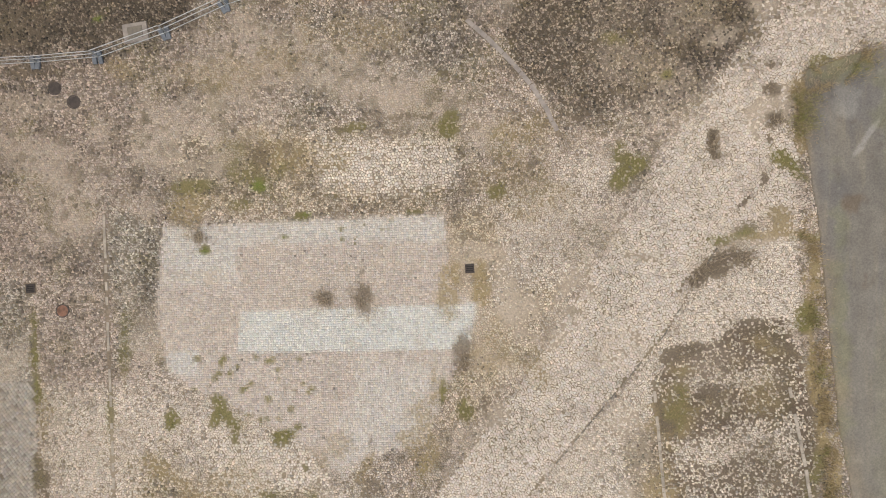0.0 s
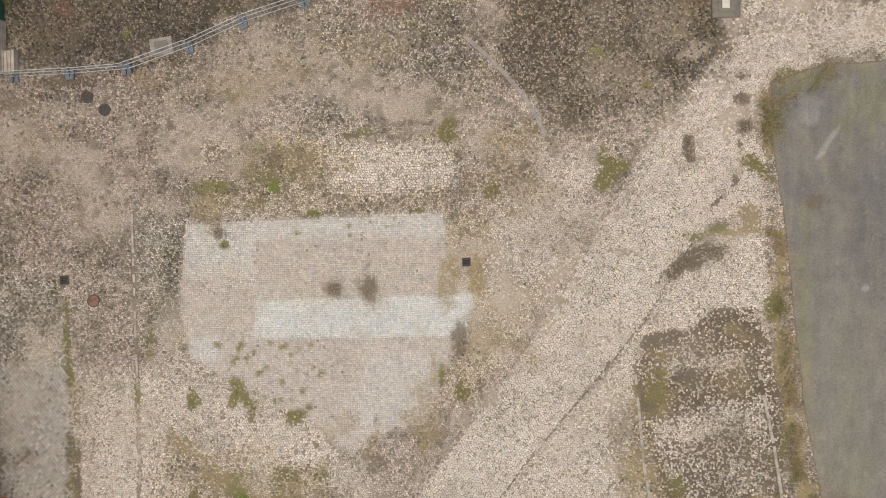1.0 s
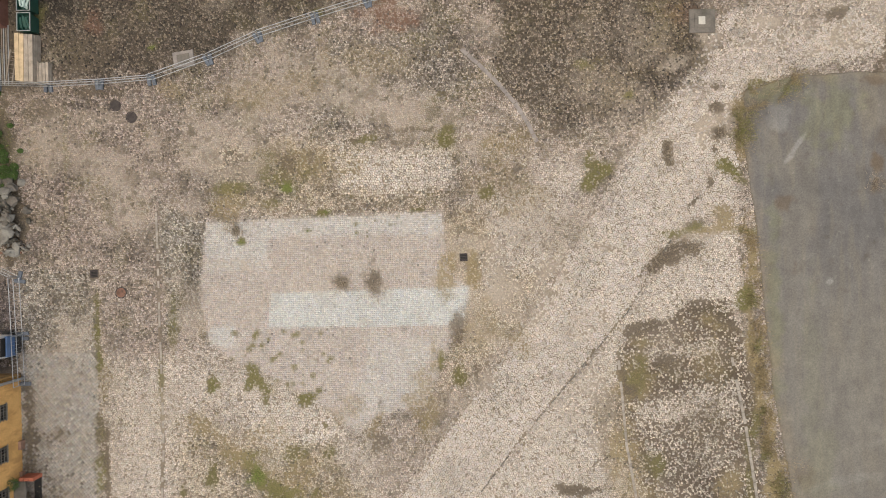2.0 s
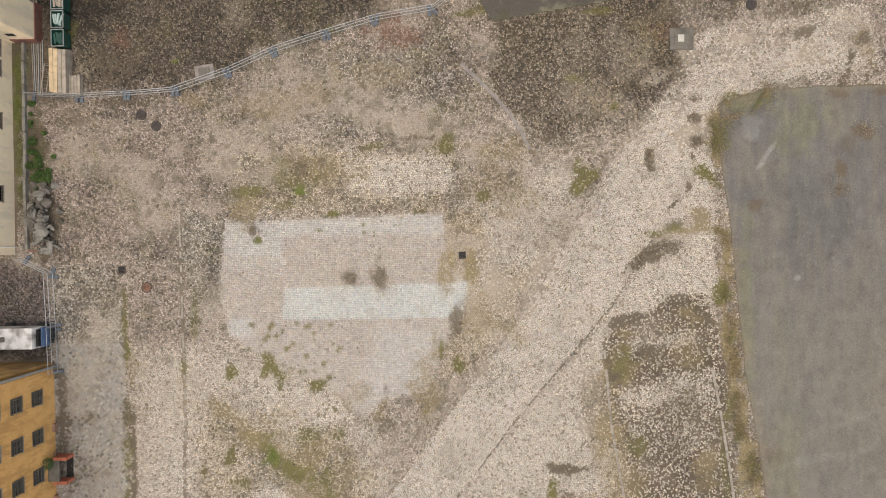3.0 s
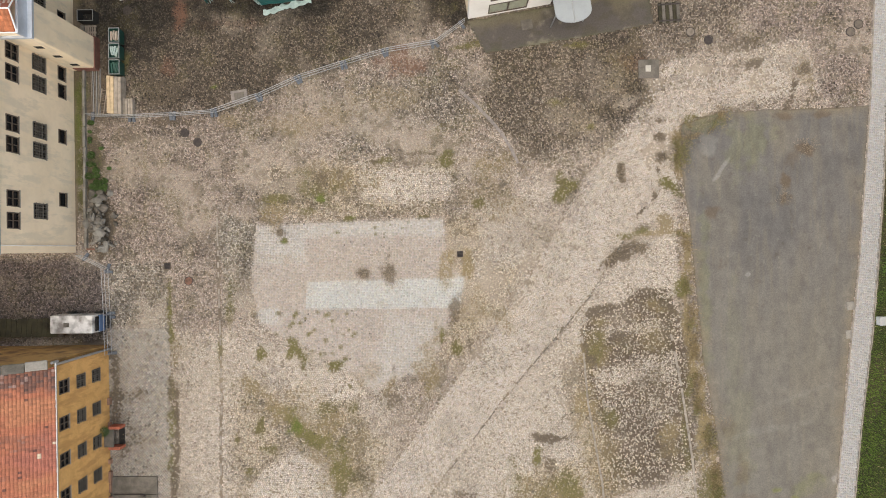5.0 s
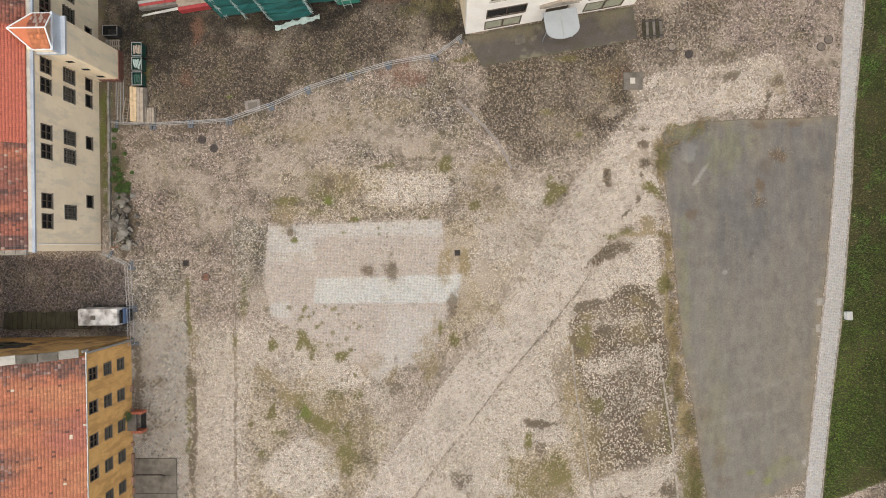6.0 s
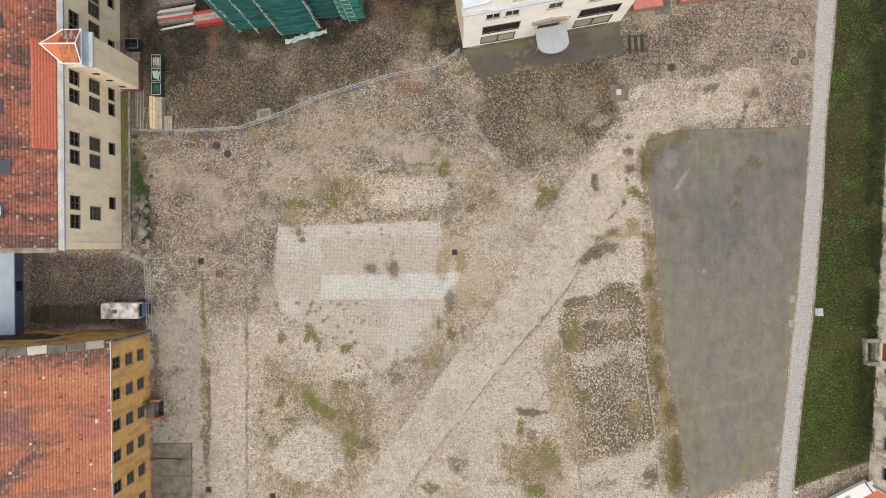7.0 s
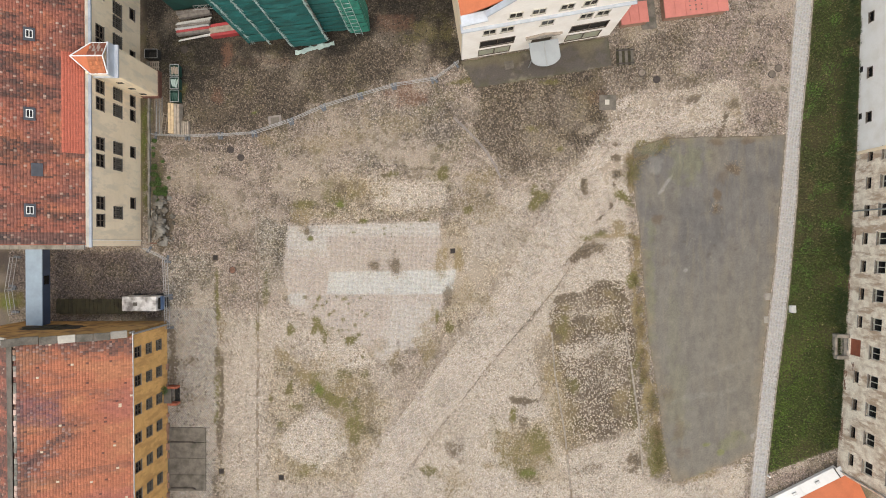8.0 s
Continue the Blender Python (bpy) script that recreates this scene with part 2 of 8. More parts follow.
# growth and stains on the ground: centre, radii, turn, strength
GREEN = [(-9.94, 4.82, 1.34, 1.03, -20, 0.69), (-5.14, 7.58, 1.34, 0.32, 0, 0.75), (-11.52, 5.24, 0.55, 1.19, 0, 0.62), (-17.84, -4.17, 0.32, 2.37, 0, 0.62), (-18.7, -7.34, 0.24, 1.6, 0, 0.62), (-7.99, 2.81, 0.63, 0.36, 0, 1), (-9.0, 1.72, 0.4, 0.24, 0, 1), (-14.12, 4.49, 1.2, 0.48, 0, 0.75), (-11.15, 3.46, 0.71, 0.55, 0, 0.62), (-2.06, 2.91, 0.87, 0.2, 0, 0.88), (-13.38, 1.12, 0.32, 0.36, 0, 1), (9.38, 4.7, 0.94, 0.78, 45, 0.94), (2.5, 4.02, 0.55, 0.51, 0, 0.88), (9.09, 11.97, 0.87, 0.55, 0, 0.75), (11.61, 9.96, 0.62, 0.31, 0, 0.88), (17.98, 5.14, 1.48, 0.43, -40, 1)]
GREEN += [(14.61, 1.16, 1.17, 0.31, 0, 0.75), (18.9, 1.21, 1.17, 0.31, 0, 0.88), (18.84, -3.3, 0.51, 0.55, 0, 1), (11.95, -7.53, 1.01, 1.33, 0, 0.75), (12.84, -13.64, 1.01, 0.78, 0, 0.81), (11.11, -11.45, 0.31, 0.31, 0, 0.88), (19.12, -11.55, 0.35, 0.47, 0, 0.88), (0.94, -7.78, 0.43, 0.71, 0, 1), (-0.62, -6.78, 0.4, 0.79, 0, 1), (-22.66, -5.7, 0.24, 2.2, 0, 1), (-15.32, -7.97, 0.4, 0.56, 0, 0.88), (-12.45, -7.81, 1.36, 0.52, -52, 0.94), (-9.37, -9.04, 0.96, 0.44, 0, 1), (-11.25, -14.77, 3.52, 0.8, -36, 0.88), (-9.08, -15.78, 1.04, 0.96, 0, 0.88), (-10.02, -12.6, 0.95, 0.47, 0, 0.62)]
GREEN += [(-7.84, -12.62, 0.36, 0.8, 0, 0.75), (-15.34, -14.52, 0.43, 1.11, 0, 0.62), (-17.42, -14.9, 0.24, 0.4, 0, 0.88), (-14.65, -15.92, 0.8, 0.48, 0, 0.75), (7.11, -16.73, 0.39, 0.78, 0, 1), (-28.74, 6.72, 0.96, 2.0, 0, 0.88), (-30.23, 9.13, 0.28, 4.46, 0, 1), (0.19, 7.61, 0.47, 0.62, 0, 0.88), (10.73, 16.64, 1.56, 0.31, 0, 0.88), (-8.18, 15.65, 0.55, 0.32, 0, 0.88), (-26.1, 15.81, 0.56, 0.8, 0, 0.75), (-22.51, -13.25, 0.2, 0.8, 0, 0.88), (19.62, 10.59, 0.77, 0.31, 20, 0.75), (19.0, 7.87, 0.23, 1.16, 0, 0.75), (-12.94, -6.86, 0.15, 0.15, 0, 0.9), (-10.09, -4.99, 0.09, 0.12, 0, 0.9)]
GREEN += [(-12.76, -5.6, 0.25, 0.25, 0, 0.9), (-8.59, -6.63, 0.19, 0.16, 0, 0.9), (-10.09, -8.18, 0.18, 0.21, 0, 0.9), (-9.75, -4.96, 0.21, 0.24, 0, 0.9), (-12.43, -4.8, 0.22, 0.25, 0, 0.9), (-9.48, -8.22, 0.22, 0.28, 0, 0.9), (-8.25, -5.14, 0.12, 0.09, 0, 0.9), (-7.66, -6.49, 0.18, 0.18, 0, 0.9), (-10.98, -6.24, 0.16, 0.16, 0, 0.9), (-10.46, -8.33, 0.18, 0.27, 0, 0.9), (-8.5, -8.69, 0.18, 0.15, 0, 0.9), (-8.47, -8.57, 0.25, 0.25, 0, 0.9), (-9.46, -5.55, 0.22, 0.25, 0, 0.9), (-12.56, -4.92, 0.22, 0.31, 0, 0.9), (-11.67, -5.3, 0.12, 0.19, 0, 0.9), (-8.31, -4.92, 0.19, 0.12, 0, 0.9)]
GREEN += [(-9.43, -6.04, 0.21, 0.31, 0, 0.9), (-12.37, -4.99, 0.18, 0.12, 0, 0.9), (-13.23, -6.3, 0.18, 0.15, 0, 0.9), (-8.15, -6.24, 0.16, 0.19, 0, 0.9), (-10.01, -7.08, 0.19, 0.22, 0, 0.9), (-7.85, -6.77, 0.15, 0.18, 0, 0.9), (-12.91, -5.87, 0.24, 0.24, 0, 0.9), (-10.64, -4.74, 0.15, 0.18, 0, 0.9), (-10.03, -4.96, 0.19, 0.19, 0, 0.9), (-3.7, 2.03, 0.15, 0.15, 0, 0.85), (-3.33, 2.54, 0.06, 0.06, 0, 0.85), (-3.75, 1.05, 0.09, 0.09, 0, 0.85), (-5.08, 1.66, 0.09, 0.09, 0, 0.85), (-5.63, 2.12, 0.09, 0.09, 0, 0.85), (-4.22, 2.1, 0.12, 0.12, 0, 0.85), (-3.15, 2.54, 0.12, 0.12, 0, 0.85)]
GREEN += [(-3.37, 2.08, 0.09, 0.09, 0, 0.85), (-2.94, 2.2, 0.09, 0.09, 0, 0.85), (-5.21, 1.51, 0.06, 0.06, 0, 0.85), (-5.9, 2.1, 0.15, 0.15, 0, 0.85), (-5.18, 1.26, 0.09, 0.09, 0, 0.85), (-5.82, 1.58, 0.18, 0.18, 0, 0.85), (-5.11, 2.24, 0.06, 0.06, 0, 0.85), (-4.62, 2.29, 0.16, 0.16, 0, 0.85), (-2.72, 2.25, 0.09, 0.09, 0, 0.85), (-8.76, -18.12, 0.91, 2.28, 0, 0.8), (-7.9, -18.11, 2.28, 0.8, -50, 0.6), (-13.9, -22.14, 1.48, 1.03, 0, 0.6), (7.42, -20.88, 1.92, 1.7, 0, 0.4), (8.55, -22.29, 1.47, 0.68, 0, 0.9), (9.68, -19.73, 1.24, 1.92, 20, 0.8), (5.44, -19.18, 0.79, 2.26, 10, 0.5)]
GREEN += [(-1.25, -22.35, 1.14, 0.8, 0, 0.8), (21.21, -20.23, 1.7, 2.26, 0, 0.7), (18.96, -14.59, 0.45, 4.48, 4, 0.5), (-29.97, 11.47, 0.34, 8.62, 0, 0.9), (-29.01, 8.63, 0.81, 1.73, 0, 0.7), (-22.77, -14.19, 0.4, 4.03, 0, 0.7), (26.25, -19.92, 0.78, 0.45, 0, 0.7), (3.16, 17.01, 3.39, 0.28, 9, 0.8), (10.76, 17.64, 4.48, 0.34, 7, 0.8), (-1.35, 21.53, 2.83, 1.7, 0, 0.5), (-43.8, -5.37, 1.74, 1.04, 0, 0.9), (-24.71, 5.77, 0.17, 6.84, 0, 0.4)]
BRIGHT = [(-10.34, 4.43, 0.36, 0.32, 0, 1), (-13.38, 1.0, 0.2, 0.24, 0, 0.88), (-12.55, -14.08, 0.32, 0.52, 0, 1), (-9.0, 1.72, 0.28, 0.16, 0, 0.88), (-30.18, 11.91, 0.24, 2.43, 0, 0.88), (-28.57, 7.51, 0.48, 0.88, 0, 0.75), (-7.79, 2.89, 0.32, 0.16, 0, 0.88), (-12.57, -14.26, 0.46, 0.57, -40, 1.0), (-28.61, 7.49, 0.57, 1.15, 0, 0.7), (8.84, -22.46, 0.9, 0.45, 0, 0.8), (21.21, -19.66, 0.56, 0.68, 0, 0.2), (-18.97, 13.71, 0.34, 0.23, 0, 0.9), (-29.73, 14.89, 0.46, 3.45, 0, 0.6), (-29.99, 6.92, 0.34, 2.3, 0, 0.6), (-44.09, -5.66, 1.04, 0.58, 0, 1.0)]
GREEN += [(18.17, 5.06, 1.5, 0.5, -48, 1), (14.83, 1.33, 1.2, 0.35, 8, 0.95), (-22.8, -4.84, 0.32, 2.7, 0, 1), (-14.04, -6.5, 0.32, 0.28, 0, 1), (-13.85, -4.81, 0.3, 0.25, 0, 0.9), (-12.08, -5.61, 0.25, 0.25, 0, 1), (-11.42, -6.54, 0.35, 0.2, 30, 1), (-11.14, -7.92, 0.35, 0.2, 0, 0.9), (-8.82, -7.64, 0.18, 0.18, 0, 1), (-15.47, -8.33, 0.3, 0.6, 0, 1), (-15.2, -10.03, 0.25, 0.35, 0, 0.9), (-8.11, -10.72, 0.45, 0.3, -40, 0.9), (-12.83, -7.9, 0.45, 0.6, -40, 0.95), (-11.93, -9.14, 0.3, 0.6, 10, 0.9), (-9.31, -9.17, 0.8, 0.5, -10, 0.9), (18.76, -3.13, 0.45, 0.65, 0, 1), (19.51, -11.19, 0.45, 0.9, 0, 0.8), (19.91, -12.77, 0.35, 0.9, 0, 0.8), (21.44, -21.24, 0.8, 1.4, 0, 1), (20.26, -19.67, 0.4, 0.6, 0, 0.8), (18.8, -3.01, 0.5, 0.6, 0, 1), (9.65, 5.44, 0.8, 0.95, 35, 1), (0.66, -8.07, 0.5, 0.75, 0, 1), (-0.14, 7.31, 0.45, 0.6, 0, 1)]
GREEN += [(-11.26, -15.04, 2.0, 0.6, -48, 1), (-8.85, -17.72, 1.6, 0.7, -45, 0.95), (-15.47, -13.89, 0.5, 1.0, 0, 0.85), (-13.01, -12.59, 0.6, 0.45, -30, 0.8), (-7.9, -12.64, 0.5, 0.6, 0, 0.7), (-16.42, -17.66, 0.5, 0.6, 0, 0.7)]
DRY = [(-9.53, 6.0, 2.4, 1.44, 0, 0.62), (-14.33, 3.31, 1.58, 1.34, 0, 0.62), (3.49, 4.6, 2.73, 2.34, 0, 0.44), (4.32, 7.34, 2.34, 0.78, 0, 0.5), (17.55, 2.21, 1.01, 0.94, 0, 0.75), (19.14, -4.68, 0.42, 5.01, 2, 1), (19.74, -8.61, 0.51, 3.51, -3, 1), (20.36, -14.51, 0.62, 3.51, 0, 1), (21.62, -13.73, 0.94, 0.55, 0, 0.88), (19.01, 9.23, 0.86, 0.7, 0, 1), (18.71, 7.28, 0.39, 1.56, 0, 1), (21.36, 10.37, 1.33, 0.39, 22, 0.88), (-13.8, -12.95, 2.37, 0.95, -35, 0.69), (-7.49, -15.4, 1.6, 1.6, 0, 0.5), (-1.65, -9.53, 1.19, 2.37, 0, 0.62), (-0.14, -0.86, 0.79, 1.98, 0, 0.75)]
DRY += [(2.17, -4.45, 1.19, 1.58, 0, 0.5), (4.12, -6.05, 1.17, 1.17, 0, 0.38), (17.07, -4.65, 1.72, 0.47, -20, 0.88), (16.06, -6.99, 1.56, 2.34, 0, 0.4), (11.94, -7.73, 1.58, 1.98, 0, 0.75), (-16.16, -10.94, 1.12, 1.6, 0, 0.62), (-11.79, -11.39, 2.0, 0.96, 0, 0.38), (10.9, -12.44, 1.01, 2.73, -8, 0.75), (12.61, -16.0, 1.56, 1.17, 0, 0.5), (17.7, -15.26, 0.94, 1.56, 0, 0.62), (-17.79, 10.89, 1.19, 0.63, 0, 0.5), (-10.64, 10.76, 4.74, 0.95, 10, 0.38), (-4.28, 12.61, 4.0, 1.2, 0, 0.38), (-6.75, 5.95, 1.98, 1.03, 0, 0.44), (-1.01, -5.98, 0.4, 1.58, 0, 0.62), (10.64, 10.76, 2.73, 1.56, 0, 0.2)]
DRY += [(14.2, 13.44, 1.95, 2.34, 0, 0.2), (-6.21, -9.87, 1.19, 0.95, 0, 0.5), (-9.33, -16.98, 2.51, 3.99, 35, 0.55), (-15.05, -21.58, 1.73, 1.15, 0, 0.4), (-12.76, -22.71, 3.99, 0.68, -8, 0.45), (7.99, -20.3, 3.16, 2.82, 0, 0.65), (11.65, -16.88, 1.69, 3.39, 0, 0.4), (12.78, -19.14, 2.83, 1.47, 15, 0.4), (0.91, -23.76, 1.7, 1.7, 0, 0.5), (25.7, -22.75, 2.24, 0.34, 18, 0.6), (-22.46, -8.47, 0.46, 3.42, 0, 0.4), (28.92, 14.09, 0.67, 2.22, 20, 0.45)]
DRY += [(19.27, -6.68, 0.35, 3.2, 4, 1), (19.73, -9.5, 0.35, 2.5, 4, 1), (20.42, -14.58, 0.4, 2.2, 4, 1), (21.21, -17.97, 0.5, 3.0, 3, 0.9), (21.87, -13.73, 0.9, 0.5, 0, 0.9), (17.67, 1.37, 1.8, 0.35, 0, 0.95), (20.15, 9.28, 1.3, 0.45, 30, 1), (19.09, 7.35, 0.5, 1.2, 10, 1), (20.34, -10.88, 0.4, 2.5, 2, 1), (19.28, -0.61, 0.4, 2.5, 0, 0.9), (1.54, -1.07, 0.5, 1.2, 0, 0.9)]
DRY += [(-9.24, -13.73, 1.6, 1.2, 0, 0.6), (-4.77, -10.68, 0.5, 1.6, -20, 0.7)]
# dark growth; some rows serve to darken ground by walls, rubble and scaffold
WEEDY = [(-10.12, 6.01, 0.95, 0.71, 0, 0.62), (-8.73, 6.38, 0.56, 0.8, 0, 0.5), (-16.81, -1.8, 0.96, 2.0, 0, 0.38), (-24.81, -2.48, 1.6, 1.6, 0, 0.38), (-2.77, 8.05, 2.29, 0.28, 3, 0.75), (-5.94, 7.44, 1.03, 0.24, 10, 0.62), (-6.87, -1.63, 0.87, 0.51, 0, 0.88), (-4.81, -1.58, 0.59, 0.99, 0, 0.88), (14.02, 6.38, 0.23, 0.94, 0, 1), (17.43, 7.38, 0.59, 0.47, 20, 1), (17.03, 6.45, 0.35, 0.35, 0, 1), (14.2, -0.49, 1.72, 0.43, 22, 0.94), (12.77, -4.71, 1.79, 0.43, 20, 0.88), (15.52, -3.45, 1.17, 0.55, 10, 0.75), (17.46, -4.66, 1.17, 0.39, -35, 0.62), (11.07, -8.11, 0.16, 1.19, 0, 1)]
WEEDY += [(11.46, -8.82, 0.39, 0.39, 0, 0.88), (14.1, -7.16, 1.17, 0.7, 0, 0.75), (17.43, -6.62, 0.47, 1.33, 0, 0.62), (16.2, -10.92, 1.72, 1.56, 0, 0.5), (15.77, -13.67, 1.17, 1.01, 0, 0.56), (16.91, -16.43, 1.4, 1.01, 0, 0.5), (8.11, -15.16, 1.48, 0.35, 0, 1), (6.94, -14.84, 0.47, 0.31, 0, 0.88), (24.92, 14.99, 0.94, 0.43, 22, 0.81), (23.56, 14.82, 0.62, 0.31, 0, 0.5), (28.79, 14.71, 0.69, 0.85, 0, 0.88), (27.99, 12.78, 0.35, 1.95, -8, 1), (27.39, 11.23, 0.54, 0.77, 0, 1), (16.33, 12.22, 0.78, 1.09, 0, 0.5), (17.08, 10.45, 0.35, 0.35, 0, 0.88), (17.26, 9.07, 0.39, 0.31, 0, 1)]
WEEDY += [(15.69, 3.14, 0.12, 0.7, -45, 1), (16.72, 4.3, 0.23, 0.35, 0, 0.88), (6.68, 7.69, 1.79, 0.86, 0, 0.5), (0.4, -4.42, 0.51, 1.11, -20, 0.81), (-22.28, -13.65, 0.24, 4.0, 0, 0.94), (-22.88, -11.26, 0.24, 1.6, 0, 0.75), (-26.97, -11.21, 1.22, 0.73, 0, 0.5), (-25.36, -11.03, 0.36, 0.36, 0, 0.88), (-26.64, -15.2, 0.73, 1.22, 0, 0.62), (-22.98, 10.91, 2.4, 0.4, 0, 0.62), (-26.6, 10.06, 1.84, 0.72, 0, 0.62), (-13.56, 1.79, 0.4, 0.47, 0, 0.88), (-4.66, -11.87, 1.04, 1.44, 0, 0.62), (-6.15, -11.45, 0.71, 0.71, 0, 0.5), (19.1, 9.82, 0.39, 0.55, 0, 0.88), (18.48, 7.48, 0.23, 0.94, 0, 0.75)]
WEEDY += [(1.73, -7.6, 0.32, 0.79, 0, 0.62), (-15.35, -9.76, 1.04, 0.2, 0, 0.5), (23.97, 16.37, 2.34, 0.55, 10, 0.62), (15.41, 16.55, 1.17, 0.55, 0, 0.62), (7.98, -17.18, 0.68, 1.36, 0, 0.7), (0.91, -20.06, 1.13, 1.36, 25, 0.6), (14.47, -22.08, 1.92, 0.68, 8, 0.5), (18.86, -21.09, 1.12, 1.12, 40, 0.95), (16.44, -18.84, 1.34, 1.12, 0, 0.5), (-22.49, -18.19, 0.35, 3.45, 0, 0.8), (-22.59, -11.33, 0.35, 1.73, 0, 0.6), (-7.33, -18.11, 0.91, 1.03, 0, 0.6), (-26.78, -11.34, 0.46, 1.15, 0, 0.5), (19.05, -8.37, 0.45, 2.26, 0, 0.4), (-18.38, 21.07, 3.99, 0.57, 0, 0.5), (-12.68, 21.88, 5.08, 0.68, 0, 0.5)]
WEEDY += [(-28.4, 2.9, 1.3, 2.8, 0, 1.0), (-28.9, 7.5, 1.0, 4.0, 0, 0.9), (-28.6, 14.0, 1.5, 3.5, 0, 0.9)]
WEEDY += [(-27.3, -12.0, 0.45, 5.0, 0, 0.75), (-27.3, -26.0, 0.45, 3.0, 0, 0.75), (-26.0, -11.3, 1.6, 0.5, 0, 0.5), (-25.8, -14.9, 0.9, 1.6, 20, 0.45)]
WEEDY += [(-38.01, -5.93, 4.06, 0.81, 0, 0.8), (-29.25, 19.43, 0.69, 3.45, 0, 0.8)]
WEEDY += [(13.76, -0.46, 1.9, 0.5, 36, 1), (15.48, 0.12, 0.7, 0.4, 0, 0.9), (0.56, -5.17, 0.4, 0.9, -25, 0.85), (14.16, 6.11, 0.3, 0.9, 5, 0.9), (-4.56, -9.69, 0.25, 0.9, 0, 0.7), (12.2, -4.73, 1.4, 0.45, 8, 0.85), (3.9, -4.91, 0.6, 0.4, 30, 0.4), (-23.39, 13.32, 2.2, 1.6, 0, 0.5)]
SANDY = [(-22.61, 9.2, 3.2, 0.8, 0, 0.5), (-13.45, 8.83, 2.8, 0.8, 0, 0.5), (3.38, -2.49, 1.19, 1.98, 30, 0.75), (6.15, -1.35, 0.55, 2.37, -38, 0.62), (9.58, -8.48, 1.01, 0.94, 0, 0.62), (9.95, -10.06, 0.62, 2.34, -10, 0.5), (20.84, 14.48, 1.54, 0.54, 0, 0.88), (19.65, 12.94, 1.17, 0.55, 0, 0.62), (23.34, 12.48, 1.0, 0.62, 0, 0.88), (25.09, 12.84, 1.54, 0.54, 0, 0.62), (16.74, 13.78, 1.01, 1.01, 0, 0.62), (-13.99, -0.26, 2.37, 0.4, 0, 0.5), (-26.5, -7.63, 1.6, 1.2, 0, 0.5), (-25.67, -5.66, 2.4, 0.56, 0, 0.38), (1.85, 0.29, 1.58, 0.79, 0, 0.5), (-3.68, -0.02, 3.16, 0.4, 0, 0.5)]
SANDY += [(-9.23, -0.73, 2.37, 0.47, 0, 0.38), (-12.44, -2.66, 1.58, 1.19, 0, 0.38), (9.33, -12.42, 0.47, 0.39, 0, 0.75), (15.7, 9.1, 1.56, 2.34, 0, 0.25), (3.07, -0.04, 0.92, 1.22, 0, 0.5), (3.05, -1.55, 1.2, 0.9, 0, 0.5), (2.08, -5.19, 0.9, 1.2, 30, 0.5), (10.02, 0.3, 1.02, 0.3, 0, 0.6), (6.05, -2.82, 0.49, 1.83, -35, 0.6), (-1.21, -1.49, 1.53, 0.49, 0, 0.5), (-13.15, -0.53, 0.5, 0.56, 0, 0.8), (-7.32, -1.69, 1.22, 1.22, 0, 0.5), (-4.57, -2.04, 1.1, 1.34, 0, 0.5), (-5.53, -4.17, 0.61, 0.43, 0, 0.6), (-1.86, -3.92, 0.37, 0.49, 0, 0.5), (-5.58, -6.92, 1.22, 0.43, 10, 0.4)]
SANDY += [(9.05, -4.38, 1.2, 1.8, -30, 0.45), (9.28, -8.94, 1.5, 1.5, 40, 0.55), (7.75, -10.13, 1.22, 1.53, 40, 0.4), (17.02, 7.85, 1.48, 1.18, 30, 0.7), (16.03, 1.25, 1.8, 0.54, 0, 0.7), (17.54, 2.43, 0.89, 1.18, 0, 0.6), (2.33, -8.24, 0.92, 0.61, 30, 0.6), (9.24, -11.67, 0.6, 0.78, 0, 0.5), (-14.25, 5.77, 1.86, 0.93, 0, 0.5), (-15.15, 7.01, 1.22, 0.92, 0, 0.4), (-17.15, 0.31, 0.62, 0.37, 0, 0.4), (-7.1, 10.19, 1.83, 0.92, 0, 0.25), (6.35, -3.12, 0.61, 2.14, -35, 0.5), (14.99, 12.1, 1.48, 0.59, 20, 0.6), (0.34, -18.64, 3.42, 2.28, 40, 0.35), (9.95, -12.36, 1.13, 2.83, 10, 0.4)]
SANDY += [(14.47, -20.27, 3.39, 1.13, 15, 0.4), (25.59, 13.54, 2.22, 1.11, 10, 0.6), (22.8, 14.11, 3.33, 1.11, 20, 0.5), (24.46, 15.51, 2.24, 0.78, 10, 0.5), (28.92, 15.21, 2.78, 2.22, 0, 0.4), (-4.77, -13.54, 3.42, 2.85, 0, 0.3), (-25.84, 9.76, 1.14, 4.56, 0, 0.5), (12.18, 7.97, 2.24, 3.36, 30, 0.3), (-21.91, -14.75, 0.8, 6.9, 0, 0.3), (-25.07, -15.91, 1.15, 2.87, 0, 0.2)]
REDDISH = [(-3.44, 15.36, 2.37, 0.87, 0, 0.69), (-22.7, 15.54, 0.8, 0.8, 0, 0.62), (15.39, 14.98, 1.17, 0.78, 0, 0.38), (-3.82, 16.55, 0.79, 0.55, 0, 0.75), (-21.69, 19.84, 0.74, 1.25, 0, 0.85), (-17.24, 18.91, 3.42, 0.46, 0, 0.25), (-4.74, 22.68, 2.26, 0.9, 0, 0.5)]
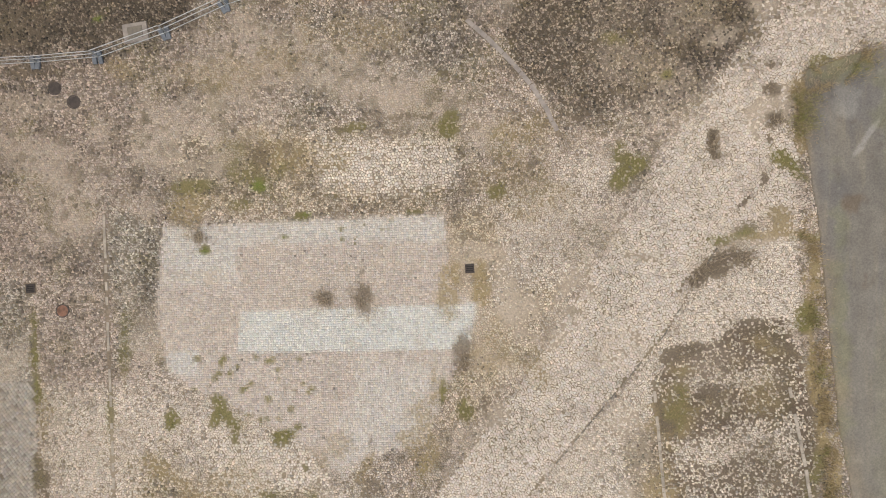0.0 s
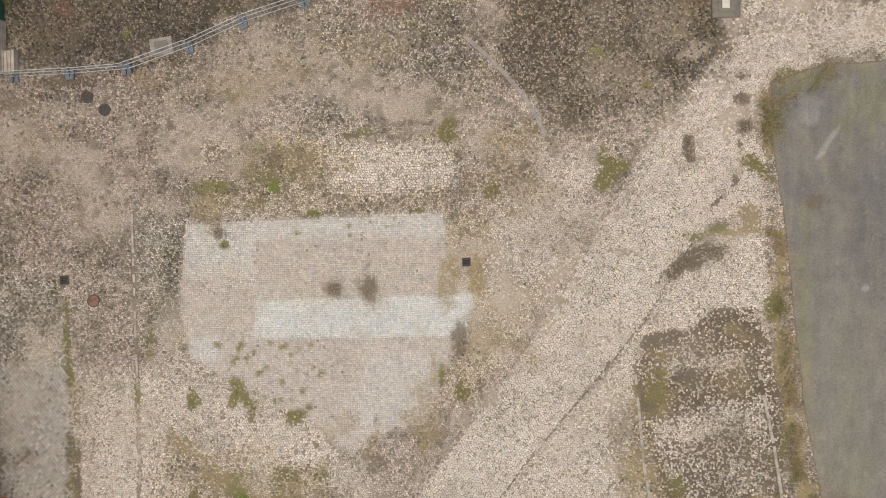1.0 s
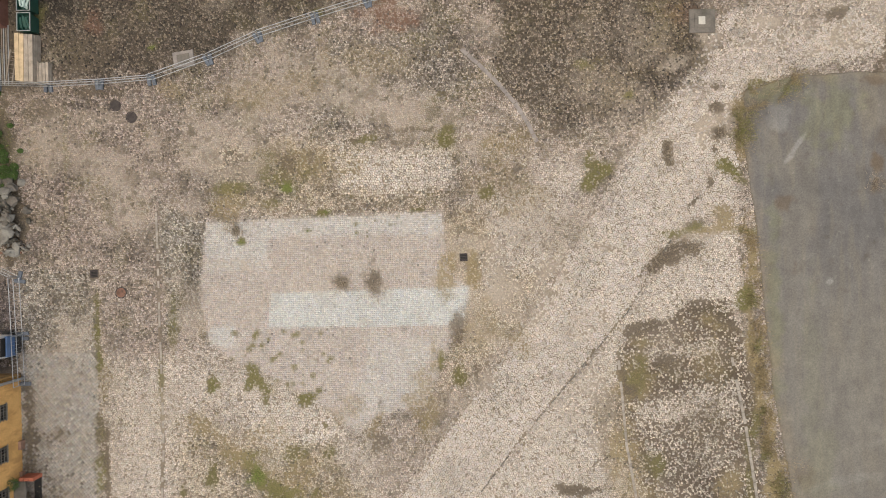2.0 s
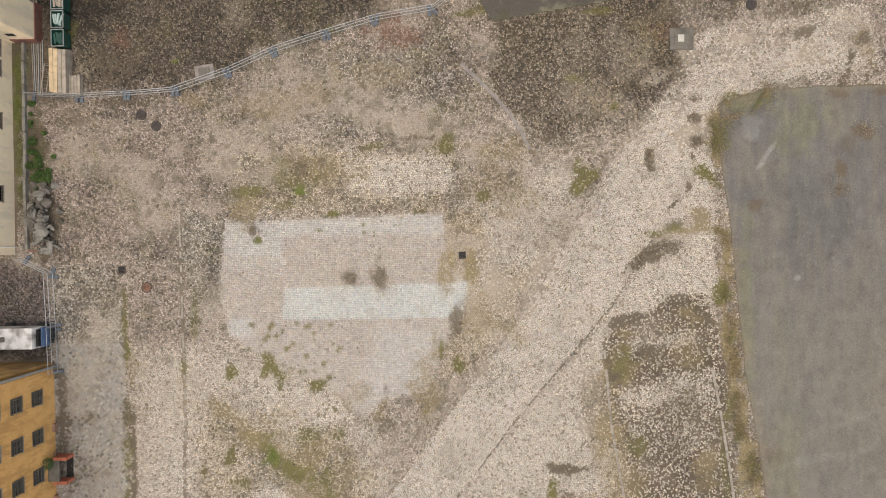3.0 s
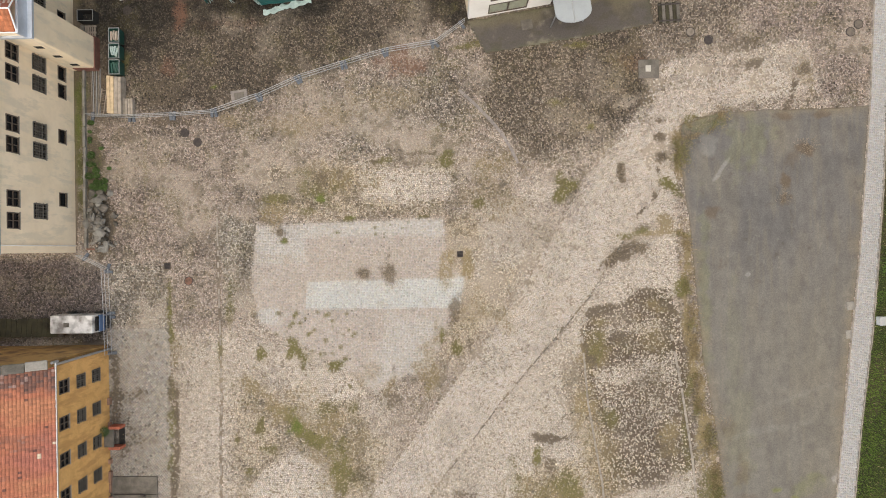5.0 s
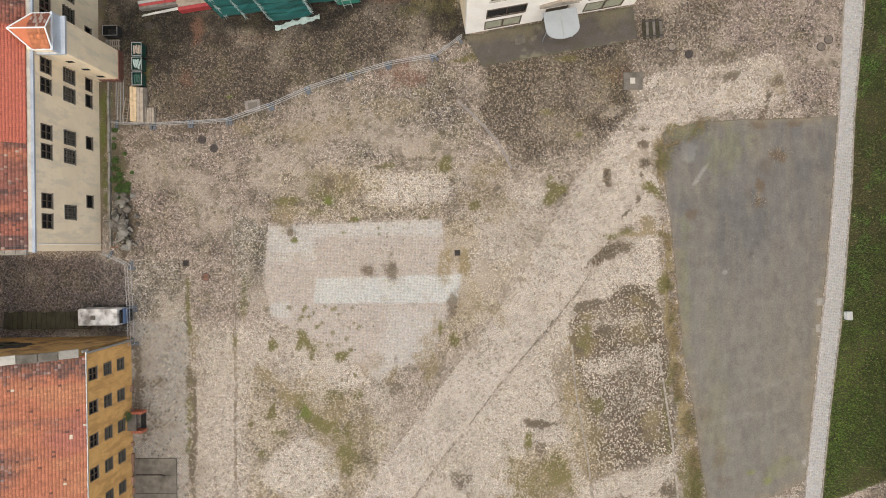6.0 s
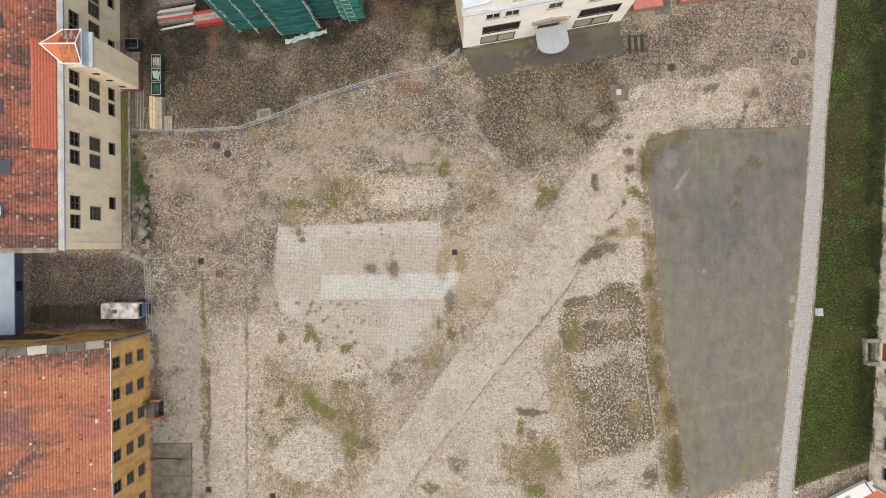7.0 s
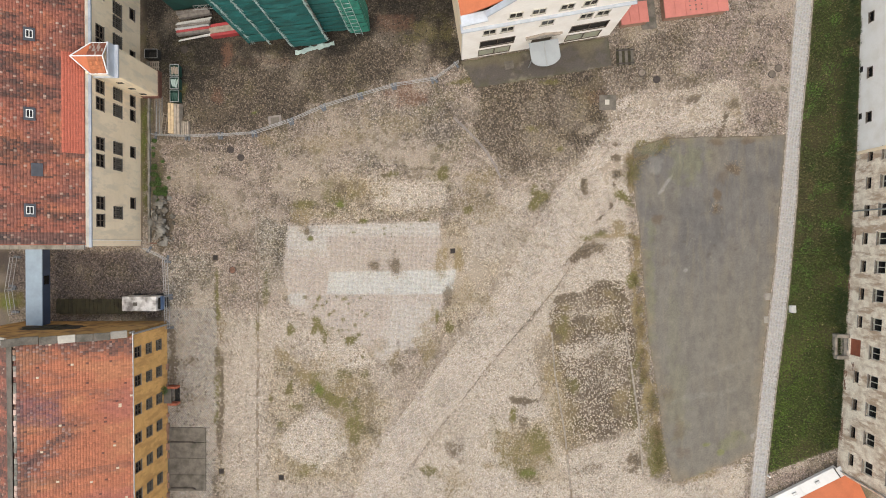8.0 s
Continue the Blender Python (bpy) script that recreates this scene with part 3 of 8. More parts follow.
SCUFFS = [(22.2, 6.54, 0.18, 1.06, -35, 0.5), (21.18, 8.36, 0.89, 0.89, 0, 0.25), (24.18, -2.06, 0.28, 0.28, 0, 0.5), (31.0, -18.48, 0.44, 0.78, -30, 0.7), (32.05, -4.69, 0.28, 0.5, 0, 0.4), (25.68, -14.56, 3.36, 0.34, 10, 0.15), (28.46, -11.73, 2.8, 0.28, 20, 0.15)]
STAINS = [(28.83, 8.04, 0.78, 0.67, 0, 0.8), (27.28, 5.41, 0.45, 0.67, 0, 0.8), (27.07, 4.01, 0.55, 0.55, 0, 0.8), (21.43, 2.89, 0.56, 0.67, 0, 0.6), (27.27, 10.63, 0.89, 0.44, 0, 0.7), (30.32, 10.73, 0.78, 0.33, 0, 0.7), (22.0, -1.04, 0.28, 0.56, 0, 0.5), (23.45, -17.95, 0.56, 1.12, 0, 0.5), (22.32, -14.57, 0.78, 1.12, 0, 0.4), (23.74, -20.21, 0.78, 0.56, 0, 0.4), (27.84, 6.81, 0.55, 0.89, 0, 0.4)]
ALGAE = [(23.37, 7.95, 1.12, 2.24, 0, 0.25), (25.04, 9.06, 1.34, 2.24, 0, 0.3), (20.61, -4.42, 0.56, 7.84, 0, 0.3), (22.86, -8.93, 0.67, 6.72, 0, 0.12), (23.44, -14.57, 1.12, 4.48, 0, 0.15), (28.49, -19.06, 1.44, 0.78, 20, 0.4), (26.14, -19.52, 0.45, 0.34, 0, 0.9), (27.65, -20.19, 0.34, 0.28, 0, 0.8), (26.26, -22.46, 2.24, 0.34, 20, 0.6), (20.57, 10.2, 1.68, 1.12, 30, 0.5)]
# outlines of the surfaces
ASPHALT = [(19.01, 10.09), (22.25, 11.03), (33.9, 11.33), (33.4, 4.84), (32.87, -1.6), (32.12, -8.34), (31.53, -13.97), (30.89, -20.17), (28.5, -21.43), (25.26, -22.58), (22.91, -23.33), (22.05, -19.66), (21.37, -14.01), (20.51, -8.93), (19.99, -3.3), (19.53, 2.33), (18.79, 7.39)]
LAWN = [(36.63, 25.76), (41.27, 25.73), (41.04, 17.39), (40.5, 3.44), (39.8, -10.01), (39.35, -19.67), (32.24, -22.31), (33.12, -13.96), (34.07, -6.65), (34.54, -1.6), (35.07, 4.84), (35.37, 11.27), (36.14, 19.08)]
STRIP = [(36.57, 25.76), (34.95, 25.77), (34.45, 19.09), (34.04, 11.28), (33.51, 4.85), (32.99, -1.6), (32.24, -8.34), (31.65, -13.97), (30.95, -20.45), (30.31, -27.52), (31.98, -27.5), (32.18, -22.31), (33.06, -13.96), (34.01, -6.65), (34.48, -1.6), (35.01, 4.84), (35.31, 11.27), (36.08, 19.08)]
APRON = [(1.87, 18.7), (16.41, 21.09), (16.75, 18.29), (11.6, 17.36), (3.28, 16.11)]
PAD = [(-27.79, -18.04), (-23.93, -18.02), (-23.95, -24.38), (-27.81, -24.41)]
SETTS = [(-15.62, 2.37), (-7.85, 2.59), (-0.37, 2.73), (-0.19, 0.93), (0.02, -0.9), (1.16, -2.13), (0.94, -3.96), (-0.23, -6.38), (-1.02, -8.2), (-1.66, -9.72), (-3.5, -10.01), (-5.04, -10.54), (-6.58, -10.95), (-7.93, -9.65), (-10.83, -7.93), (-14.04, -6.5), (-15.56, -5.25), (-16.09, -2.48)]
ROAD = [(-12.77, -29.57), (-9.05, -25.08), (-6.59, -19.82), (-0.79, -12.11), (4.02, -5.86), (6.56, -2.18), (9.09, 2.06), (10.38, 4.59), (12.74, 7.69), (15.54, 11.33), (16.93, 14.7), (18.88, 15.53), (22.24, 14.12), (25.58, 15.34), (28.93, 12.86), (21.97, 11.2), (18.9, 10.09), (17.78, 7.96), (18.63, 5.43), (18.24, 2.61), (15.27, 1.77), (14.15, 0.64), (11.35, -3.87), (4.3, -12.09), (-2.38, -20.65), (-5.92, -25.06), (-9.34, -29.54)]
WEST = [(-27.86, -5.91), (-22.8, -5.91), (-22.61, -18.19), (-22.84, -18.19), (-23.56, -27.94), (-27.94, -27.97)]
FOOT_YELLOW = [(-47.25, 0.08), (-30.36, 0.48), (-29.68, 27.37), (-47.08, 27.5)]
FOOT_ORANGE = [(-47.31, -9.11), (-39.17, -7.94), (-28.09, -6.77), (-27.94, -29.12), (-47.43, -29.28)]
FOOT_WHITE = [(1.87, 18.93), (16.52, 21.32), (18.85, 29.8), (4.29, 29.92)]
FOOT_EAST = [(41.04, 26.84), (40.61, 3.44), (39.63, -20.97), (39.11, -27.45), (51.3, -27.36), (50.94, 26.77)]
FOOT_SCAFFOLD = [(-18.9, 21.6), (-7.4, 22.9), (-8.13, 28.34), (-19.5, 28.42)]
LAWN_BRIGHT = [(35.69, -8.89), (34.08, -21.85), (32.24, -22.31), (33.04, -13.96), (33.74, -8.9)]
COVERS = [(15.53, 15.38), (17.21, 15.37), (17.21, 13.8), (15.53, 13.8)]
# lines of kerbs and seams
KERB_WEST = [(-18.83, 3.1), (-18.76, -2.44), (-18.67, -6.75), (-18.6, -12.31), (-18.75, -14.74), (-18.68, -29.62)]
KERB_SOIL_WEST = [(10.73, -6.41), (11.19, -12.35), (12.22, -18.58), (12.9, -24.93)]
KERB_SOIL_EAST = [(17.93, -6.8), (18.72, -11.2), (19.52, -16.84), (19.99, -22.5)]
GUTTER_ARC = [(1.03, 13.19), (2.37, 11.95), (3.41, 10.86), (4.44, 9.63), (5.18, 8.41), (5.91, 6.88)]
ROAD_SEAM = [(-4.78, -25.05), (-2.38, -20.65), (4.3, -12.09), (11.35, -3.87), (14.15, 0.64)]
LAWN_EDGE = [(36.63, 25.76), (36.14, 19.08), (35.37, 11.27), (35.07, 4.84), (34.54, -1.6), (34.07, -6.65), (33.12, -13.96), (32.24, -22.31)]
STRIP_EDGE = [(34.95, 25.77), (34.45, 19.09), (34.04, 11.28), (33.51, 4.85), (32.99, -1.6), (32.24, -8.34), (31.65, -13.97), (30.95, -20.45), (30.31, -27.52)]
# kinds of paving: outline, softness, raggedness, kind, amount
ZONES = []
ZONES.append(([(-29.0, 13.0), (-14.0, 14.0), (3.2, 17.5), (3.2, 9.5), (-8.0, 9.0), (-15.5, 7.5), (-19.0, 6.0), (-28.0, 5.0)], 2.6, 1.4, "grimy", 0.5))
ZONES.append(([(-29.28, 12.33), (-17.83, 12.29), (-17.88, -6.75), (-23.03, -5.91), (-23.01, -1.06), (-27.6, -0.49)], 0.8, 1.0, "pinkstone", 0.35))
ZONES.append(([(-27.53, 19.42), (-25.27, 11.46), (-23.01, 0.65), (-27.6, 0.08), (-28.15, 8.06)], 0.8, 0.6, "pinkstone", 0.5))
ZONES.append(([(-29.91, 27.37), (2.03, 27.13), (1.75, 18.98), (-4.75, 16.48), (-8.15, 15.65), (-14.97, 13.13), (-19.54, 11.9), (-25.84, 11.58), (-29.28, 12.33)], 1.0, 1.6, "brown", 0.9))
# dark earth, with the shade by house and scaffold painted into its colour
ZONES.append(([(-30.08, 27.37), (-19.5, 27.29), (-19.52, 20.23), (-24.67, 19.4), (-27.54, 17.72), (-29.72, 17.73)], 0.8, 0.8, "shaded_earth", 1))
ZONES.append(([(-29.7, 21.7), (-12.68, 24.99), (-10.41, 20.18), (-20.67, 18.25), (-27.55, 15.45)], 1.0, 1.5, "shaded_earth", 0.85))
ZONES.append(([(-20.09, 21.64), (-8.14, 23.27), (-7.01, 21.45), (-10.98, 20.01), (-16.1, 19.36), (-20.09, 19.66)], 0.6, 0.9, "shaded_earth", 1))
ZONES.append(([(-7.57, 27.2), (1.75, 27.14), (1.58, 18.82), (-2.48, 20.13), (-7.01, 21.57)], 1.0, 1.4, "shaded_earth", 0.95))
ZONES.append(([(3.32, 22.29), (3.14, 10.59), (4.36, 10.25), (5.34, 7.87), (8.25, 7.6), (10.2, 8.2), (12.6, 9.4), (15.73, 11.45), (16.73, 13.39), (15.8, 16.15), (15.88, 22.02)], 0.8, 1.2, "dark", 0.85))
ZONES.append(([(11.55, 19.76), (17.79, 19.63), (16.92, 12.99), (12.98, 9.93), (10.66, 11.94)], 1.2, 1.4, "brown", 0.45))
ZONES.append(([(3.24, 16.8), (11.51, 16.63), (10.68, 13.51), (7.54, 12.78), (3.2, 14.04)], 0.6, 1.0, "dark", 0.5))
ZONES.append(([(15.52, 20.31), (25.55, 22.49), (23.35, 16.35), (18.32, 15.25)], 1.0, 1.2, "dark", 0.7))
ZONES.append(([(-9.29, 13.67), (0.91, 15.33), (2.6, 10.25), (-8.16, 8.58)], 1.0, 1.5, "grey", 0.4))
ZONES.append(([(25.55, 23.61), (36.07, 26.88), (34.2, 11.72), (28.93, 12.13), (29.47, 16.32), (23.91, 15.23)], 1.2, 1.2, "pinkstone", 0.9))
# passage paving: shade between the houses painted into the stone colour
ZONES.append(([(-47.25, 0.08), (-30.48, 0.08), (-28.18, -1.06), (-28.2, -6.77), (-47.31, -9.11)], 0.6, 0.6, "shaded_stone", 1))
ZONES.append(([(-27.84, -0.78), (-22.9, -0.49), (-23.03, -5.91), (-27.62, -5.91)], 0.4, 0.6, "grey", 0.6))
ZONES.append(([(-18.63, 3.71), (-15.56, 2.43), (-15.97, -2.48), (-15.53, -3.71), (-18.19, -4.6), (-18.57, -2.44)], 0.4, 0.7, "grey", 0.75))
ZONES.append(([(-18.23, -6.45), (-15.41, -5.25), (-9.92, -8.71), (-13.02, -9.28), (-17.96, -8.61)], 0.5, 0.6, "pale", 0.4))
ZONES.append(([(-14.54, 7.0), (0.17, 7.61), (0.09, 2.9), (-11.55, 2.35), (-14.89, 4.56)], 1.0, 1.0, "yellowish", 0.6))
ZONES.append(([(-7.15, 7.3), (0.15, 6.7), (0.27, 4.27), (-2.94, 4.02), (-7.21, 4.41)], 0.5, 0.6, "pale", 0.9))
ZONES.append(([(0.09, 2.75), (4.97, 5.08), (8.91, 6.21), (9.15, 1.98), (6.05, -2.82), (2.96, -7.03), (1.21, -2.74)], 1.0, 1.2, "pale", 0.8))
ZONES.append(([(-21.88, -6.76), (-4.76, -7.86), (-4.78, -25.05), (-21.94, -25.17)], 1.2, 1.0, "pale", 0.6))
ZONES.append(([(-0.21, 3.06), (2.51, 2.71), (2.44, -1.54), (1.22, -2.29), (0.02, -0.9)], 0.6, 0.6, "yellowish", 0.9))
ZONES.append(([(1.22, -2.13), (6.08, -1.0), (4.2, -5.22), (1.42, -8.23), (-1.36, -10.03), (-0.08, -6.69)], 0.8, 0.8, "yellowish", 0.6))
ZONES.append(([(-17.89, -11.31), (-8.18, -10.14), (-5.34, -15.82), (-8.19, -23.82), (-17.34, -23.31)], 1.0, 1.0, "yellowish", 0.6))
ZONES.append(([(-13.32, -8.97), (-8.69, -9.03), (-7.2, -11.5), (-11.53, -12.44), (-13.36, -11.13)], 0.4, 0.5, "pale", 0.9))
ZONES.append(([(-16.87, -19.02), (-12.75, -15.74), (-10.47, -17.27), (-9.44, -19.83), (-12.76, -22.59), (-16.19, -20.44)], 0.3, 0.3, "pale", 1))
ZONES.append(([(-2.38, -20.65), (4.3, -12.09), (11.35, -3.87), (14.43, 0.93), (18.36, 2.33), (18.65, -3.3), (12.2, -5.56), (9.39, -10.09), (10.8, -14.62), (12.5, -20.28), (19.53, -17.97), (20.38, -23.06), (23.47, -23.61), (30.17, -21.3), (30.2, -29.21), (-9.34, -29.54)], 0.5, 0.4, "pale", 0.95))
ZONES.append(([(-23.03, -5.62), (-17.88, -6.75), (-17.93, -27.89), (-22.52, -27.93)], 0.6, 0.5, "pale", 0.4))
ZONES.append(([(18.88, 15.53), (28.91, 16.89), (30.04, 12.69), (22.25, 11.31)], 0.5, 0.5, "pale", 0.7))
ZONES.append(([(30.18, -23.56), (40.18, -20.12), (40.23, -29.13), (30.2, -29.21)], 0.3, 0.2, "pinkstone", 1))
ZONES.append(([(5.44, -18.05), (9.96, -16.89), (12.22, -23.12), (7.71, -23.71)], 0.6, 0.8, "yellowish", 0.7))
ZONES.append((ROAD, 0.15, 0.15, "road", 1))
ZONES.append(([(11.76, 15.78), (18.01, 15.62), (17.68, 12.93), (15.26, 10.59), (13.59, 8.22), (11.65, 8.87)], 1.0, 1.4, "brown", 0.5))
ZONES.append(([(6.73, 1.42), (9.19, 5.0), (11.65, 8.57), (13.75, 8.82), (10.98, 4.36), (8.83, 1.08)], 0.8, 1.0, "pinkstone", 0.3))
ZONES.append(([(17.71, 15.62), (23.28, 15.48), (23.24, 11.9), (19.44, 11.09), (16.14, 9.37)], 0.8, 1.0, "pinkstone", 0.25))
ZONES.append((WEST, 0.2, 0.2, "west", 1))
ZONES.append((SETTS, 0.2, 0.25, "setts", 0.95))
ZONES.append(([(-11.52, -2.3), (1.28, -2.07), (0.93, -4.5), (-4.92, -4.54), (-11.68, -4.51)], 0.12, 0.08, "white_setts", 0.85))
ZONES.append(([(-15.62, 2.43), (-0.37, 2.76), (-0.36, 1.42), (-11.57, 1.31), (-11.61, -0.71), (-15.62, -0.7)], 0.3, 0.2, "white_setts", 0.4))
ZONES.append(([(-15.54, -4.39), (-14.0, -4.5), (-13.87, -5.64), (-15.41, -5.56)], 0.25, 0.2, "white_setts", 0.5))
ZONES.append(([(-6.27, -10.74), (-4.93, -5.09), (-0.66, -5.15), (-1.34, -9.42)], 0.8, 0.6, "white_setts", 0.3))
ZONES.append(([(10.85, -6.02), (14.89, -3.75), (17.53, -3.3), (18.93, -5.83), (19.4, -11.19), (19.81, -17.69), (16.72, -18.84), (12.89, -19.99), (11.37, -16.88), (10.8, -11.22)], 0.3, 0.5, "soil", 0.9))
ZONES.append(([(9.1, -8.96), (11.36, -8.96), (13.06, -19.71), (11.94, -20.28), (9.96, -14.62)], 0.4, 0.5, "yellowish", 0.8))
ZONES.append(([(12.2, -9.52), (17.82, -8.94), (18.39, -14.02), (15.02, -14.6), (12.21, -13.48)], 0.6, 0.8, "pale", 0.35))
ZONES.append(([(11.35, -6.41), (17.25, -5.56), (17.54, -6.46), (11.64, -7.37)], 0.2, 0.3, "pale", 0.7))
ZONES.append(([(11.36, -9.63), (18.1, -8.38), (18.27, -10.07), (11.64, -11.22)], 0.3, 0.4, "pale", 0.6))
ZONES.append((STRIP, 0.1, 0.05, "granite", 1))


PINKISH, PALE, GREYISH = (0.47, 0.395, 0.335), (0.56, 0.485, 0.415), (0.34, 0.297, 0.255)
SOIL, SAND = (0.25, 0.195, 0.145), (0.45, 0.38, 0.305)
CLAY = (0.20, 0.105, 0.07)
MOSS, STRAW, DARKWEED, FRESH = (0.165, 0.145, 0.055), (0.29, 0.225, 0.12), (0.15, 0.118, 0.085), (0.15, 0.175, 0.04)
DUST, GRIT, LICHEN = (0.46, 0.39, 0.32), (0.15, 0.122, 0.085), (0.31, 0.262, 0.185)


def lerp(a, b, t):
    return a + (np.asarray(b) - a) * t[:, None]


def yard(X, Y):
    """Soil colour, stone colour, share of stones that show, and contrast, at each place."""
    n = len(X)
    big, mid = fbm(X, Y, 9.0, 4), fbm(X + 50, Y, 2.2, 4)
    soil, stone = np.tile(SOIL, (n, 1)), np.tile(PINKISH, (n, 1))
    keep, contrast, firm = np.full(n, 0.99), np.full(n, 0.19), np.zeros(n)
    stone = lerp(stone, GREYISH, step01(mid, 0.48, 0.75) * 0.7)
    stone = lerp(stone, PALE, step01(big, 0.45, 0.7) * 0.5)
    keep -= 0.08 * step01(mid, 0.5, 0.8)
    for outline, soft, ragged, kind, amount in ZONES:
        w = inside(X, Y, outline, soft, ragged) * amount
        look_of = {"road": ((0.62, 0.547, 0.478), (0.26, 0.205, 0.15), 1.0, 0.09), "setts": ((0.475, 0.412, 0.362), (0.47, 0.405, 0.352), 0.99, 0.10),
                   "white_setts": ((0.57, 0.57, 0.54), (0.56, 0.56, 0.53), 0.99, 0.08), "dark": ((0.215, 0.172, 0.13), (0.07, 0.053, 0.035), 0.82, 0.46),
                   "brown": ((0.14, 0.11, 0.082), (0.062, 0.047, 0.033), 0.75, 0.56), "soil": ((0.58, 0.505, 0.41), (0.112, 0.08, 0.056), 0.43, 0.22),
                   "grey": ((0.42, 0.385, 0.33), (0.14, 0.122, 0.09), 0.88, 0.30), "pale": ((0.66, 0.585, 0.505), (0.28, 0.225, 0.17), 0.98, 0.125),
                   "west": ((0.37, 0.335, 0.295), (0.20, 0.175, 0.145), 1.0, 0.13), "granite": ((0.47, 0.455, 0.44), (0.44, 0.425, 0.41), 1.0, 0.07), "shaded_earth": ((0.045, 0.036, 0.027), (0.02, 0.016, 0.011), 0.7, 0.4),
                   "yellowish": ((0.54, 0.45, 0.335), (0.25, 0.19, 0.12), 0.92, 0.2),
                   "shaded_stone": ((0.20, 0.163, 0.15), (0.075, 0.061, 0.055), 0.97, 0.3), "grimy": ((0.315, 0.25, 0.213), (0.12, 0.092, 0.073), 0.94, 0.36), "pinkstone": ((0.36, 0.288, 0.246), (0.155, 0.12, 0.094), 0.97, 0.28)}[kind]
        stone, soil = lerp(stone, look_of[0], w), lerp(soil, look_of[1], w)
        keep, contrast = keep + (look_of[2] - keep) * w, contrast + (look_of[3] - contrast) * w
        hard = {"setts": 0.85, "white_setts": 0.9, "granite": 1.0, "road": 0.6, "west": 0.5, "soil": 0.5, "dark": 0.65, "pale": 0.75, "shaded_stone": 0.4, "shaded_earth": 0.6, "brown": 0.45}.get(kind, 0.0)
        firm = firm + (hard - firm) * w
    # dust that fills the joints, grime, clumps of dead moss and lichen, each at its own scale
    loose = 1 - firm
    dust = step01(fbm(X + 13, Y + 5, 3.4, 5), 0.50, 0.68) * loose
    grime = step01(fbm(X - 40, Y + 22, 2.6, 5), 0.50, 0.66) * loose
    speck = step01(fbm(X + 9, Y - 31, 0.26, 2), 0.66, 0.78) * loose * (0.3 + 0.7 * step01(fbm(X + 90, Y + 61, 3.0, 3), 0.40, 0.60))
    speck = np.maximum(speck, 0.6 * step01(fbm(X - 17, Y + 44, 0.7, 3), 0.62, 0.74) * loose)
    mossy = step01(fbm(X + 70, Y + 3, 1.5, 5), 0.55, 0.70) * loose
    stone, soil = lerp(stone, DUST, dust * 0.5), lerp(soil, (0.39, 0.325, 0.26), dust * 0.7)
    stone, soil = stone * (1 - 0.2 * grime)[:, None], soil * (1 - 0.3 * grime)[:, None]
    stone, soil = lerp(stone, LICHEN, mossy * 0.2), lerp(soil, MOSS, mossy * 0.5)
    stone, soil = lerp(stone, GRIT, speck * 0.85), lerp(soil, GRIT, speck * 0.7)
    contrast = contrast * (1 - 0.55 * dust) * (1 + 0.4 * grime)
    for rows, colour, cover in ((SANDY, SAND, 0.9), (REDDISH, CLAY, 0.4), (DRY, STRAW, 0.65), (GREEN, MOSS, 0.72), (BRIGHT, FRESH, 0.9), (WEEDY, DARKWEED, 0.9)):
        w = spread(X, Y, rows)
        soil, stone = lerp(soil, colour, w), lerp(stone, colour, w * 0.55)
        keep = keep * (1 - cover * step01(w, 0.25, 0.95))
    lawn = inside(X, Y, LAWN, 0.15, 0.1)
    turf = lerp(np.tile((0.034, 0.042, 0.011), (n, 1)), (0.07, 0.058, 0.028), step01(fbm(X, Y, 2.4, 4), 0.42, 0.60))
    soil, keep = soil + (turf - soil) * lawn[:, None], keep * (1 - lawn)
    return soil * (0.6 + 0.3 * mid)[:, None], stone * 0.84, keep, contrast


def level(X, Y):
    return 0.05 * (fbm(X, Y, 4.0, 3) - 0.5) + 0.015 * (fbm(X, Y, 0.6, 2) - 0.5)


# ---- ground ----
def build_ground():
    xs = np.concatenate(([-900, -500, -250, -120, -70], np.arange(-46, 46.01, 0.24), [70, 120, 250, 500, 900]))
    ys = np.concatenate(([-900, -500, -250, -120, -60], np.arange(-29, 29.01, 0.24), [60, 120, 250, 500, 900]))
    X, Y = (g.ravel() for g in np.meshgrid(xs, ys))
    soil = yard(X, Y)[0]
    nx, ny = len(xs), len(ys)
    i = (np.arange(ny - 1)[:, None] * nx + np.arange(nx - 1)[None]).ravel()
    quads = np.column_stack((i, i + 1, i + nx + 1, i + nx))
    me = tinted_mesh("ground", np.column_stack((X, Y, level(X, Y))), np.full(len(quads), 4), quads.ravel(), soil, M_SOIL)
    return tagged(new("ground", me), "sandy brown earth with moss and stains under the paving", "ground", kind="structure")


ground = build_ground()


